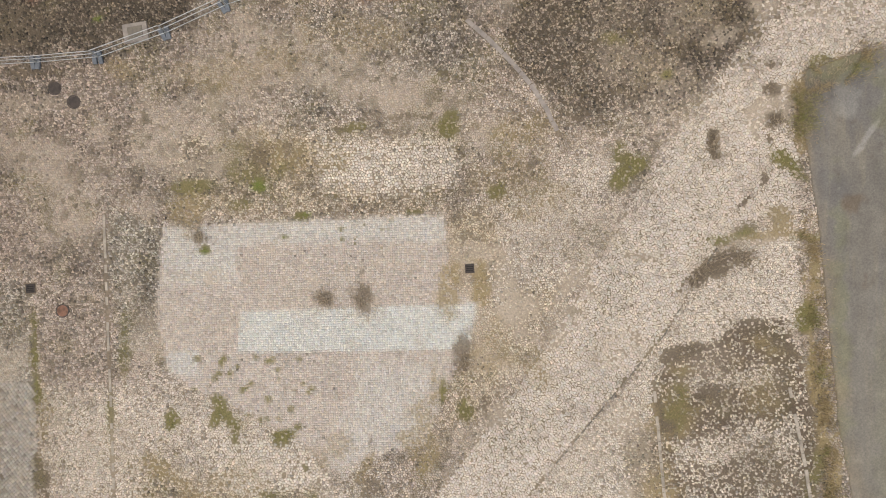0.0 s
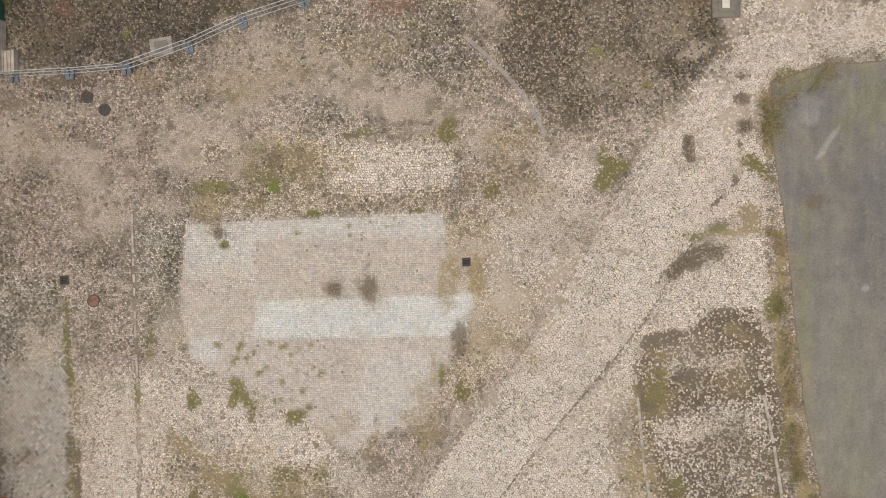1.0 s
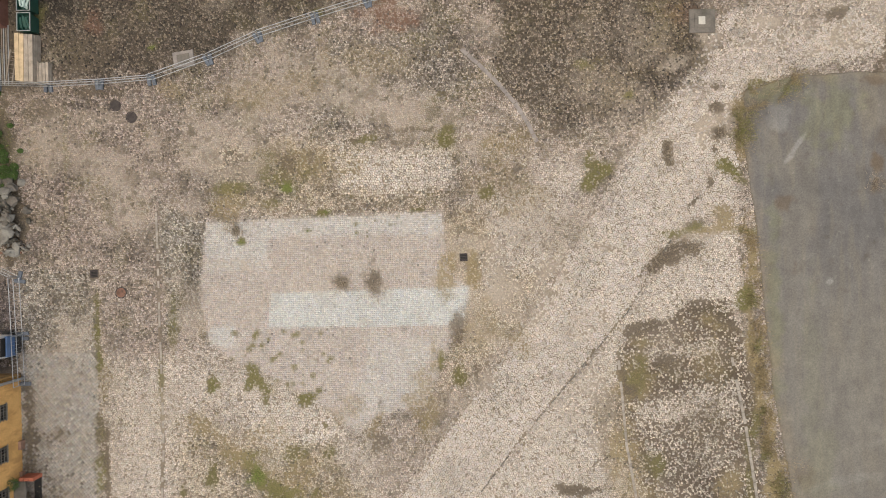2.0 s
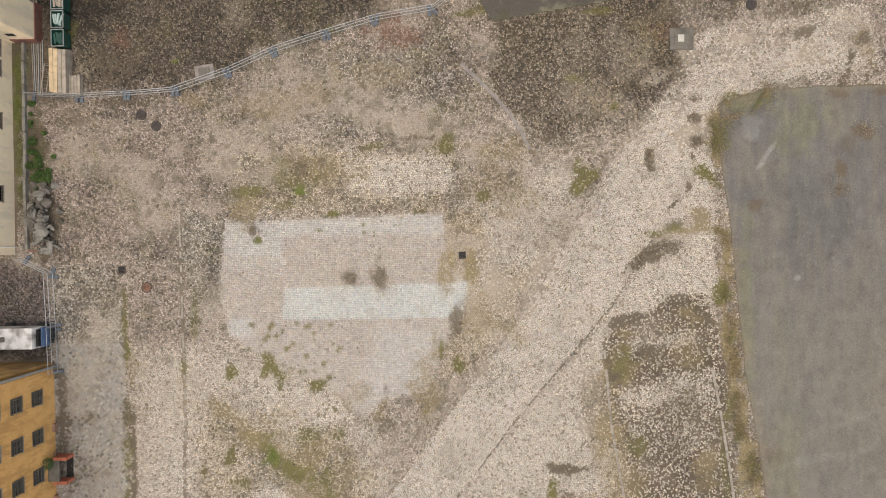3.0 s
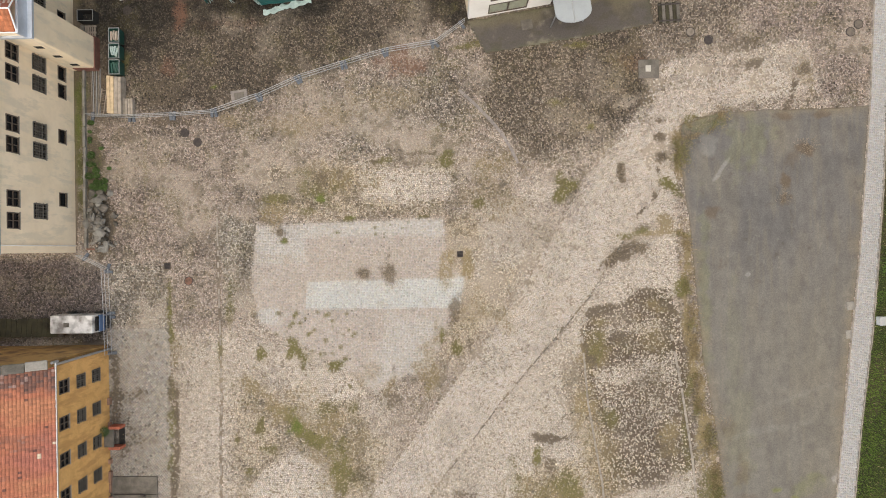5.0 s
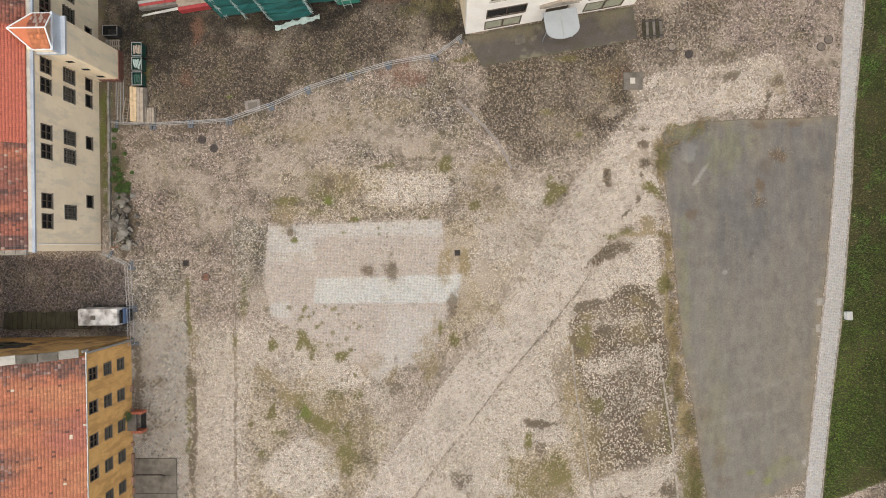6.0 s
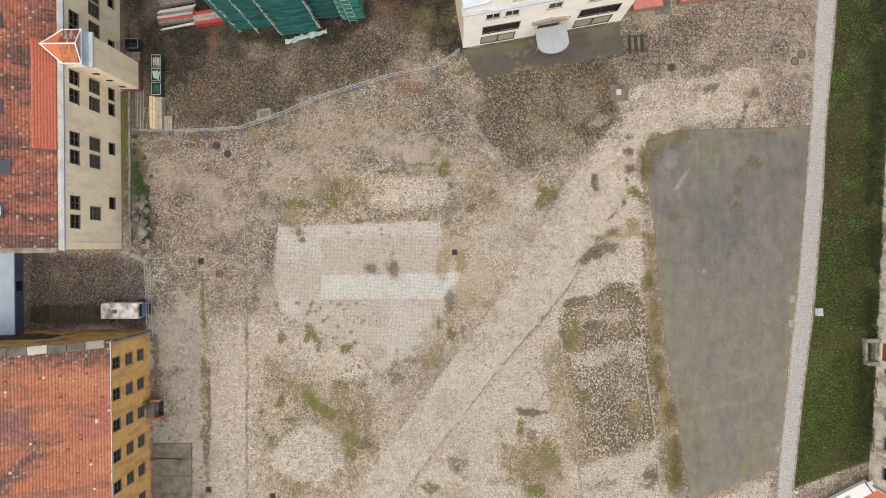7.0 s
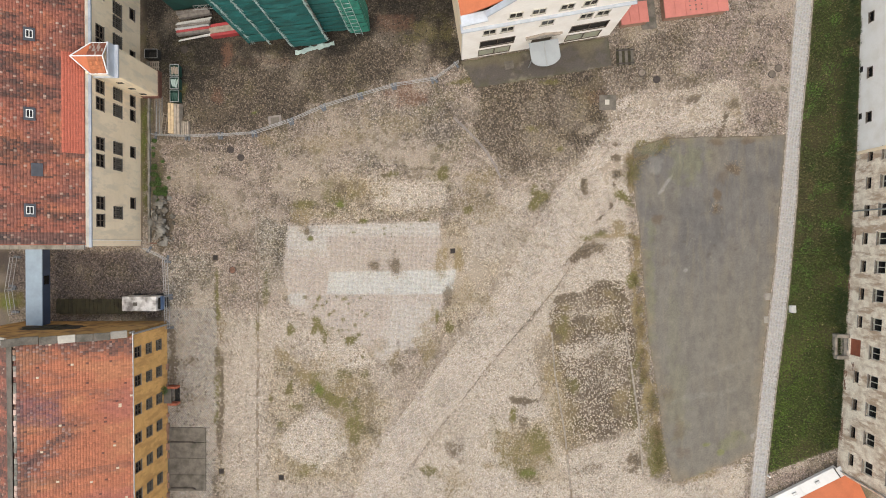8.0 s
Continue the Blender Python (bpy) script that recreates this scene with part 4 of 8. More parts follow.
def cells(x0, y0, x1, y1, w, h, jitter, turn=0.0, seed=1):
    """Corners of square setts on a jittered grid: an array of stones x 4 x 2, turned about the middle."""
    r = np.random.default_rng(seed)
    nu, nv = int((x1 - x0) / w) + 2, int((y1 - y0) / h) + 2
    gx = np.arange(nu + 1)[None] * w + np.zeros((nv + 1, 1))
    gy = np.arange(nv + 1)[:, None] * h + np.zeros((1, nu + 1))
    gx, gy = gx + (r.random(gx.shape) - 0.5) * jitter * w, gy + (r.random(gy.shape) - 0.5) * jitter * h
    j, i = (a.ravel() for a in np.meshgrid(np.arange(nv), np.arange(nu), indexing="ij"))
    at = lambda dj, di: np.column_stack((gx[j + dj, i + di], gy[j + dj, i + di]))
    p = np.stack((at(0, 0), at(0, 1), at(1, 1), at(1, 0)), 1)
    p = p + 0.5 * w * np.stack((fbm(p[..., 0] + 7, p[..., 1], 1.7, 2) - 0.5, fbm(p[..., 0], p[..., 1] + 70, 1.7, 2) - 0.5), 2) * 2 - np.array((nu * w / 2, nv * h / 2))
    c, s = math.cos(radians(turn)), math.sin(radians(turn))
    return p @ np.array(((c, s), (-s, c))) + np.array(((x0 + x1) / 2, (y0 + y1) / 2))


def field_stones(x0, y0, x1, y1, size, jitter, corners, seed):
    """Irregular stones that share a plane among scattered seeds: stones x corners x 2."""
    r = np.random.default_rng(seed)
    nu, nv = int((x1 - x0) / size) + 5, int((y1 - y0) / size) + 5
    gx = x0 + (np.arange(nu)[None] - 2 + 0.5 * (np.arange(nv)[:, None] % 2)) * size
    gy = y0 + (np.arange(nv)[:, None] - 2) * size + np.zeros((1, nu))
    pts = np.stack((gx + (r.random(gx.shape) - 0.5) * jitter * size, gy + (r.random(gy.shape) - 0.5) * jitter * size), 2)
    own = pts[2:-2, 2:-2].reshape(-1, 2)
    n = len(own)
    rays = 36
    ang = (np.arange(rays)[None] + r.random((n, 1))) * 2 * math.pi / rays
    wx, wy = np.cos(ang), np.sin(ang)
    reach = np.full((n, rays), size * 1.1)
    for dj in range(-2, 3):
        for di in range(-2, 3):
            if dj or di:
                off = pts[2 + dj:nv - 2 + dj, 2 + di:nu - 2 + di].reshape(-1, 2) - own
                dot = off[:, :1] * wx + off[:, 1:] * wy
                np.minimum(reach, np.where(dot > 1e-4, (off ** 2).sum(1)[:, None] / (2 * np.maximum(dot, 1e-4)), 9.0), out=reach)
    peak = (reach >= np.roll(reach, 1, 1)) & (reach > np.roll(reach, -1, 1))
    pick = np.sort(np.argsort(-(reach + peak * 10.0), 1)[:, :corners], 1)
    row = np.arange(n)[:, None]
    d = reach[row, pick]
    return own[:, None] + np.stack((wx[row, pick] * d, wy[row, pick] * d), 2)


def stones(p, r, gap=0.02, height=0.03, always=False, bright=1.0, joint=0.0):
    """Stone blocks on the cells p: returns vertices, face sizes, corners and colours."""
    mid = p.mean(1)
    soil, stone, keep, contrast = yard(mid[:, 0], mid[:, 1])
    pick = np.ones(len(p), bool) if always else r.random(len(p)) < keep
    p, mid, soil, stone, contrast = p[pick], mid[pick], soil[pick], stone[pick], contrast[pick]
    n, m = p.shape[:2]
    away = p - mid[:, None]
    dist = np.linalg.norm(away, axis=2, keepdims=True)
    foot = mid[:, None] + away * np.maximum(1 - (gap * 0.7 + 0.001) / dist, 0.3)
    top = mid[:, None] + away * np.maximum(1 - (gap * (0.8 + 0.5 * r.random((n, m, 1))) + 0.003) / dist, 0.25)
    z = level(mid[:, 0], mid[:, 1])
    lift = height * (0.8 + 0.4 * r.random(n))
    tilt = (r.random((n, 2)) - 0.5) * 0.03
    tz = z[:, None] + lift[:, None] + np.einsum("nmk,nk->nm", away, tilt)
    fz = np.repeat(z[:, None] - 0.03, m, 1)
    verts = np.concatenate((np.concatenate((foot, fz[..., None]), 2), np.concatenate((top, tz[..., None]), 2)), 1)
    hue = (r.random((n, 3)) - 0.5) * 0.05 + (r.random((n, 1)) - 0.5) * np.array((0.07, 0.0, -0.09))
    tone = np.clip(1 + contrast * r.standard_normal(n), 0.25, 1.6) * np.where(r.random(n) < np.clip((contrast - 0.10) * 0.9, 0, 0.22), 0.5, 1.0)
    col = stone * tone[:, None] * (1 + hue) * bright
    tint = np.repeat(col[:, None], 2 * m, 1)
    tint[:, :m] = (0.55 * soil[:, None] + 0.25 * col[:, None]) * (1 - joint) + 0.9 * col[:, None] * joint
    k = np.arange(m)
    sides = np.column_stack((k, (k + 1) % m, m + (k + 1) % m, m + k)).ravel()
    loops = np.concatenate((sides, m + k))
    sizes = np.concatenate((np.full(m, 4), [m]))
    loops = (np.arange(n)[:, None] * 2 * m + loops[None]).ravel()
    return verts.reshape(-1, 3), np.tile(sizes, n), loops, tint.reshape(-1, 3)


def lay(name, p, label, parent, seed, **how):
    v, s, lo, t = stones(p, np.random.default_rng(seed), **how)
    ob = new(name, tinted_mesh(name, v, s, lo, t, M_STONE))
    ob.parent = parent
    return tagged(ob, label, kind="stuff")


def within(p, outline):
    m = p.mean(1)
    return inside(m[:, 0], m[:, 1], outline, 0.01) > 0.5


# ---- paving ----
everything = field_stones(-44, -25.3, 42, 25.3, 0.128, 0.9, 5, 11)
bare = np.zeros(len(everything), bool)
for outline in (ASPHALT, LAWN, STRIP, APRON, PAD, SETTS, ROAD, WEST, FOOT_YELLOW, FOOT_ORANGE, FOOT_WHITE, FOOT_EAST, FOOT_SCAFFOLD, COVERS):
    bare |= within(everything, outline)


def near_line(p, line, d):
    m, near = p.mean(1), np.zeros(len(p), bool)
    for (ax, ay), (bx, by) in zip(line, line[1:]):
        ex, ey = bx - ax, by - ay
        t = np.clip(((m[:, 0] - ax) * ex + (m[:, 1] - ay) * ey) / (ex * ex + ey * ey), 0, 1)
        near |= np.hypot(m[:, 0] - ax - t * ex, m[:, 1] - ay - t * ey) < d
    return near


# patches of larger, paler stones with open joints
BIG_STONES = ([(-7.4, 7.2), (-4.6, 6.4), (0.3, 6.1), (0.3, 3.6), (-2.9, 3.9), (-6.0, 3.5), (-8.0, 4.6)], [(-13.4, -8.9), (-8.8, -9.0), (-6.9, -11.4), (-11.5, -12.6), (-13.5, -11.2)],
              [(-17.6, -10.9), (-15.5, -10.9), (-15.5, -12.6), (-17.6, -12.6)], [(-17.2, -18.9), (-12.9, -15.9), (-10.5, -17.3), (-9.6, -19.8), (-12.8, -22.4), (-16.4, -20.6)])


def in_big_stones(p):
    m, hit = p.mean(1), np.zeros(len(p), bool)
    for outline in BIG_STONES:
        hit |= inside(m[:, 0], m[:, 1], outline, 0.01, 0.9) > 0.5
    return hit


big_stones = np.concatenate([field_stones(min(q[0] for q in o) - 1, min(q[1] for q in o) - 1, max(q[0] for q in o) + 1, max(q[1] for q in o) + 1, 0.155, 0.8, 6, 40 + k) for k, o in enumerate(BIG_STONES)])
big_stones = big_stones[in_big_stones(big_stones) & ~within(big_stones, SETTS) & ~within(big_stones, ROAD)]
bare |= in_big_stones(everything)
lay("large_cobbles", big_stones, "larger pale field stones with open joints", ground, 27, gap=0.010, height=0.028, bright=0.97)
for line in (KERB_WEST, KERB_SOIL_WEST, KERB_SOIL_EAST, GUTTER_ARC):
    bare |= near_line(everything, line, 0.12)
for dx, dy in ((0.98, -0.17), (-22.95, -0.85), (-22.39, -22.42), (-16.31, -23.02)):
    bare |= np.abs(everything.mean(1) - np.array((dx, dy))).max(1) < 0.33
lay("cobbles", everything[~bare], "irregular pinkish grey field-stone cobbles", ground, 21, gap=0.009, height=0.026)

road_cells = field_stones(-30, -18, 30, 18, 0.15, 0.85, 6, 12)
along = Matrix.Rotation(radians(53), 2)
road_cells = road_cells @ np.array(along).T + np.array((7.0, -5.5))
road_cells = road_cells[within(road_cells, ROAD)]
road_cells = road_cells[~near_line(road_cells, ROAD_SEAM, 0.06)]
mids = road_cells.mean(1)
picked = np.nonzero((mids[:, 0] > 3.4) & (mids[:, 0] < 7.4) & (mids[:, 1] > -8.0) & (mids[:, 1] < -3.2))[0][:290]
others = np.setdiff1d(np.arange(len(road_cells)), picked)
lay("road_cobbles", road_cells[others], "large pale worn cobbles of the diagonal track", ground, 22, gap=0.007, height=0.018, joint=0.3)

sett_cells = cells(-18, -12, 3, 4.5, 0.127, 0.127, 0.30, turn=0.6, seed=13)
lay("setts", sett_cells[within(sett_cells, SETTS)], "small square setts, pinkish with whitish bands", ground, 23, gap=0.002, height=0.010, joint=0.93)
west_cells = cells(-33, -29, -18, -2, 0.17, 0.17, 0.25, turn=38, seed=14)
west_cells = west_cells[within(west_cells, WEST) & ~within(west_cells, PAD) & ~within(west_cells, FOOT_ORANGE)]
lay("setts", west_cells, "grey setts laid on the diagonal beside the wall", ground, 24, gap=0.007, height=0.02, joint=0.4)
strip_cells = cells(26, -32, 40, 28, 0.15, 0.13, 0.25, turn=4, seed=15)
lay("setts", strip_cells[within(strip_cells, STRIP)], "pale granite setts edging the lawn", ground, 25, gap=0.004, height=0.02, joint=0.85)


def sheet(name, outline, z, thick, colour_of, material, label, step=0.15):
    """A flat slab with a crumbling outline whose top carries a colour for each place."""
    xs, ys = [p[0] for p in outline], [p[1] for p in outline]
    gx, gy = np.arange(min(xs), max(xs) + step, step), np.arange(min(ys), max(ys) + step, step)
    X, Y = (g.ravel() for g in np.meshgrid(gx, gy))
    nx = len(gx)
    i = (np.arange(len(gy) - 1)[:, None] * nx + np.arange(nx - 1)[None]).ravel()
    mx, my = X[i] + step / 2, Y[i] + step / 2
    i = i[inside(mx, my, outline, 0.02, 0.10) > 0.5]
    quads = np.column_stack((i, i + 1, i + nx + 1, i + nx))
    used, inv = np.unique(quads, return_inverse=True)
    inv = inv.reshape(quads.shape)
    x, y, n = X[used], Y[used], len(used)
    top = np.column_stack((x, y, level(x, y) + z))
    edges = np.concatenate([inv[:, [a, (a + 1) % 4]] for a in range(4)])
    key = np.sort(edges, 1)
    _, first, count = np.unique(key, axis=0, return_index=True, return_counts=True)
    rim = edges[first[count == 1]]
    low = top - np.array((0, 0, thick))
    skirt = np.column_stack((rim[:, 1], rim[:, 0], rim[:, 0] + n, rim[:, 1] + n))
    faces = np.concatenate((inv, skirt))
    tint = colour_of(x, y)
    me = tinted_mesh(name, np.concatenate((top, low)), np.full(len(faces), 4), faces.ravel(), np.concatenate((tint, tint * 0.8)), material)
    return tagged(new(name, me), label, name.replace("_", " "), kind="structure")


def asphalt_colour(x, y):
    n = len(x)
    c = np.tile((0.122, 0.113, 0.104), (n, 1))
    streak = 0.4 * fbm(x * 3 + y * 0.2, y * 0.35, 2.0, 5) + 0.6 * fbm(x, y * 0.7, 3.2, 5)
    c = lerp(c, (0.15, 0.128, 0.098), step01(streak, 0.47, 0.66) * 0.45)
    c = lerp(c, (0.095, 0.09, 0.086), step01(fbm(x + 31, y, 4.0, 5), 0.48, 0.66) * 0.6)
    c = lerp(c, (0.175, 0.15, 0.105), step01(fbm(x * 1.5 + 9, y * 0.5, 3.0, 5), 0.52, 0.72) * 0.2)
    c = lerp(c, (0.085, 0.072, 0.058), step01(fbm(x + 77, y, 0.45, 3), 0.72, 0.82) * 0.45)
    c = lerp(c, (0.24, 0.225, 0.20), step01(fbm(x, y + 55, 0.30, 2), 0.80, 0.92) * 0.35)
    c = lerp(c, (0.17, 0.145, 0.108), step01(fbm(x * 6, y * 0.6, 2.0, 4), 0.58, 0.72) * 0.3)
    c = lerp(c, (0.158, 0.143, 0.116), step01(-y + 8.0 * (fbm(x, y * 0.4, 4.0, 4) - 0.5), -3.0, 9.0) * 0.5)
    for rows, colour in ((SCUFFS, (0.27, 0.26, 0.245)), (STAINS, (0.105, 0.075, 0.048)), (ALGAE, (0.145, 0.15, 0.06))):
        c = lerp(c, colour, spread(x, y, rows, 1.2))
    edge = 1 - inside(x, y, ASPHALT, 0.9, 0.7)
    return lerp(c, (0.20, 0.155, 0.10), edge * 0.75) * (0.70 + 0.60 * (0.6 * fbm(x, y, 0.7, 4) + 0.4 * fbm(x * 2.5, y * 0.8, 0.9, 3)))[:, None]


asphalt = sheet("asphalt", ASPHALT, 0.045, 0.12, asphalt_colour, M_ASPHALT, "old grey asphalt with brown streaks and mossy edges", 0.085)


def concrete_colour(x, y):
    c = np.tile((0.08, 0.069, 0.061), (len(x), 1))
    c = lerp(c, (0.17, 0.148, 0.115), step01(fbm(x, y, 1.1, 5), 0.58, 0.72))
    c = lerp(c, (0.068, 0.058, 0.042), step01(fbm(x + 20, y * 1.5, 0.9, 5), 0.48, 0.62) * 0.7)
    off = (x - 1.87) * 0.161 + (18.93 - y) * 0.987
    c = lerp(c, (0.128, 0.11, 0.072), step01(1.5 - off + 3.0 * (fbm(x + 3, y, 1.6, 4) - 0.5), 0.0, 1.2) * 0.85)
    return lerp(c, (0.08, 0.09, 0.035), (1 - inside(x, y, APRON, 0.4, 0.6)) * 0.5)


apron = sheet("concrete_apron", APRON, 0.05, 0.14, concrete_colour, M_ASPHALT, "stained concrete apron with moss along the house front", 0.12)

# large cobbles of the track, one by one
v, s, lo, t = stones(road_cells[picked], np.random.default_rng(26), gap=0.007, height=0.018, always=True, joint=0.3)
for k in range(len(picked)):
    me = tinted_mesh("cobble", v[k * 12:k * 12 + 12], s[:7], np.asarray(lo[:30]), t[k * 12:k * 12 + 12], M_STONE)
    new("cobble", me).parent = ground


def kerb_row(name, line, width, length, height, material, label, seed, missing=0.0):
    """Kerb stones end to end along a line, each an object of its own."""
    r = random.Random(seed)
    root = thing(name, Matrix(), label, "kerb", kind="structure")
    kinds = [mesh_of("kerb_stone", soft_box(-l / 2, -width / 2, -0.08, l / 2, width / 2, height, 0.015), material) for l in (length * 0.8, length, length * 1.2)]
    for (ax, ay), (bx, by) in zip(line, line[1:]):
        run, a = math.hypot(bx - ax, by - ay), math.degrees(math.atan2(by - ay, bx - ax))
        d = 0.0
        while d < run - length * 0.4:
            k = r.randrange(3)
            l = length * (0.8, 1, 1.2)[k]
            x, y = ax + (bx - ax) * (d + l / 2) / run, ay + (by - ay) * (d + l / 2) / run
            if r.random() > missing:
                z = float(level(np.array([x]), np.array([y]))[0])
                share("kerb_stone", kinds[k], root, pose(x, y, z + r.uniform(-0.01, 0.01), r.uniform(-2, 2), r.uniform(-2, 2), a + r.uniform(-2.5, 2.5)))
            d += l + 0.02
    return root


kerb_row("kerb", KERB_WEST, 0.15, 0.38, 0.035, M_KERB, "row of worn granite kerb stones across the cobbles", 1, 0.45)
kerb_row("kerb", KERB_SOIL_WEST, 0.17, 0.6, 0.03, M_KERB, "sunken mossy kerb along the overgrown plot", 2, 0.1)
kerb_row("kerb", KERB_SOIL_EAST, 0.18, 0.7, 0.045, M_KERB, "pale kerb between overgrown plot and asphalt", 3, 0.12)
kerb_row("seam", ROAD_SEAM, 0.07, 0.5, 0.026, M_DARKCONC, "dark sunken seam stones along the track", 9, 0.55)
kerb_row("gutter", GUTTER_ARC, 0.26, 0.7, 0.03, M_GUTTER, "curved run of flat grey gutter slabs", 4, 0.12)
kerb_row("kerb", LAWN_EDGE, 0.10, 0.9, 0.07, M_KERB, "thin pale kerb between setts and lawn", 5)
kerb_row("kerb", STRIP_EDGE, 0.10, 0.9, 0.06, M_KERB, "thin pale kerb between setts and asphalt", 6)


# ---- grass ----
def blades(name, places, height, tints, seed, label, lean=0.7, wide=0.02, mixed=0.5, dry=(0.33, 0.26, 0.15)):
    """Grass blades, two bent triangles each, at the places."""
    r, n = np.random.default_rng(seed), len(places)
    h = height * (0.5 + r.random(n))
    a, ln = r.random(n) * 2 * math.pi, (0.2 + lean * r.random(n)) * h
    w = wide * (0.6 + 0.8 * r.random(n))
    z = level(places[:, 0], places[:, 1])
    base = np.column_stack((places, z - 0.01))
    side = np.column_stack((-np.sin(a) * w, np.cos(a) * w, 0 * a))
    out = np.column_stack((np.cos(a) * ln, np.sin(a) * ln, 0 * a))
    up = np.column_stack((0 * h, 0 * h, h))
    verts = np.stack((base - side, base + side, base + out * 0.4 + up * 0.7 + side * 0.7, base + out * 0.4 + up * 0.7 - side * 0.7, base + out + up * 0.9), 1)
    k = np.arange(n)[:, None] * 5
    loops = (k + np.array((0, 1, 2, 3, 3, 2, 4))[None]).ravel()
    me = tinted_mesh(name, verts.reshape(-1, 3), np.tile((4, 3), n), loops, np.repeat(lerp(tints, dry, (r.random(n) < mixed) * r.random(n)) * (0.7 + 0.6 * r.random((n, 1))), 5, 0), M_BLADE)
    return tagged(new(name, me), label, "grass", kind="stuff")


def sown(rows, per_m2, seed, least=0.3):
    r, got = np.random.default_rng(seed), []
    for cx, cy, rx, ry, turn, s in rows:
        n = int(per_m2 * 4 * rx * ry * s)
        u, v = (r.random(n) - 0.5) * 2.4 * rx, (r.random(n) - 0.5) * 2.4 * ry
        c, sn = math.cos(radians(turn)), math.sin(radians(turn))
        p = np.column_stack((cx + u * c - v * sn, cy + u * sn + v * c))
        got.append(p[spread(p[:, 0], p[:, 1], [(cx, cy, rx, ry, turn, s)]) > (least * 0.4 + r.random(n)) * s])
    return np.concatenate(got)


for rows, colour, per, high, label, sd in ((GREEN, (0.16, 0.165, 0.055), 260, 0.06, "low mossy green weeds in the joints", 31), (BRIGHT, (0.14, 0.19, 0.04), 300, 0.08, "fresh green grass tufts", 32),
                                       (DRY, (0.27, 0.20, 0.10), 150, 0.08, "dry straw-coloured grass", 33), (WEEDY, (0.17, 0.137, 0.10), 150, 0.10, "dead dark brown weeds", 34)):
    pts = sown(rows, per, sd)
    blades("grass", pts, high, np.tile(colour, (len(pts), 1)), sd, label, wide=0.014)

# verge along the edge of the asphalt
VERGE = ([(22.25, 10.97), (20.91, 10.01), (19.42, 9.6), (18.75, 8.56), (18.84, 6.76)], [(19.08, 2.1), (19.28, -0.61), (19.46, -3.02), (19.57, -5.74), (19.83, -9.06), (20.02, -12.39), (20.64, -14.01), (21.38, -17.96), (21.67, -22.21)])
r = np.random.default_rng(36)
for line, wide_m, each in ((VERGE[0], 0.42, 900), (VERGE[1], 0.30, 330)):
    pts = []
    for (ax, ay), (bx, by) in zip(line, line[1:]):
        n = int(each * math.hypot(bx - ax, by - ay))
        f = r.random(n)
        pts.append(np.column_stack((ax + (bx - ax) * f, ay + (by - ay) * f)) + r.normal(0, wide_m, (n, 2)))
    pts = np.concatenate(pts)
    pts = pts[fbm(pts[:, 0], pts[:, 1], 0.9, 3) > 0.40]
    tint = lerp(np.tile((0.27, 0.20, 0.105), (len(pts), 1)), (0.17, 0.165, 0.05), step01(fbm(pts[:, 0] + 5, pts[:, 1], 1.3, 3), 0.44, 0.58))
    blades("verge_grass", pts, 0.19, tint, 37, "dry yellowish grass along the edge of the asphalt", wide=0.014)

pts = sown([(15.4, -11.0, 4.2, 6.6, 10, 0.9), (15.6, -5.2, 3.2, 1.6, 0, 0.9)], 150, 35)
blades("plot_grass", pts, 0.10, np.tile((0.15, 0.112, 0.08), (len(pts), 1)), 35, "thin brown dead grass over the overgrown plot", wide=0.014)
r = np.random.default_rng(41)
n = 120000
lawn_pts = np.column_stack((r.uniform(30, 42, n), r.uniform(-23, 28, n)))
lawn_pts = lawn_pts[inside(lawn_pts[:, 0], lawn_pts[:, 1], LAWN, 0.1, 0.05) > 0.5]
patchy = fbm(lawn_pts[:, 0], lawn_pts[:, 1], 3.0, 4)
lawn_tint = lerp(np.tile((0.064, 0.086, 0.014), (len(lawn_pts), 1)), (0.105, 0.092, 0.036), step01(patchy, 0.46, 0.62) * 0.55)
lawn_tint = lerp(lawn_tint, (0.085, 0.17, 0.025), step01(fbm(lawn_pts[:, 0] + 40, lawn_pts[:, 1], 1.2, 4), 0.54, 0.68) * 0.9)
lawn_tint = lerp(lawn_tint, (0.085, 0.135, 0.014), step01(-lawn_pts[:, 1], -2.0, 8.0) * 0.6)
lawn_tint = lerp(lawn_tint, (0.10, 0.17, 0.016), inside(lawn_pts[:, 0], lawn_pts[:, 1], LAWN_BRIGHT, 1.5, 1.0) * 0.9)
blades("lawn_grass", lawn_pts, 0.12, lawn_tint, 42, "rough dark green lawn with brownish patches", 0.9, 0.026, 0.12)


r = np.random.default_rng(43)
n = 36000
ly = r.uniform(-20, 26, n)
lx = np.interp(ly, (-20.0, -10.0, 3.4, 17.4, 26.0), (39.3, 39.8, 40.5, 41.0, 41.25)) - np.abs(r.normal(0, 0.75, n)) - 0.05
tall = np.column_stack((lx, ly))[fbm(lx, ly, 1.8, 3) > 0.36]
# long grass by the wall; the shade there is put into its tint
blades("tall_grass", tall, 0.3, np.tile((0.035, 0.058, 0.014), (len(tall), 1)), 44, "long grass along the wall foot, darkened for the shade", 0.8, 0.018, 0.08)


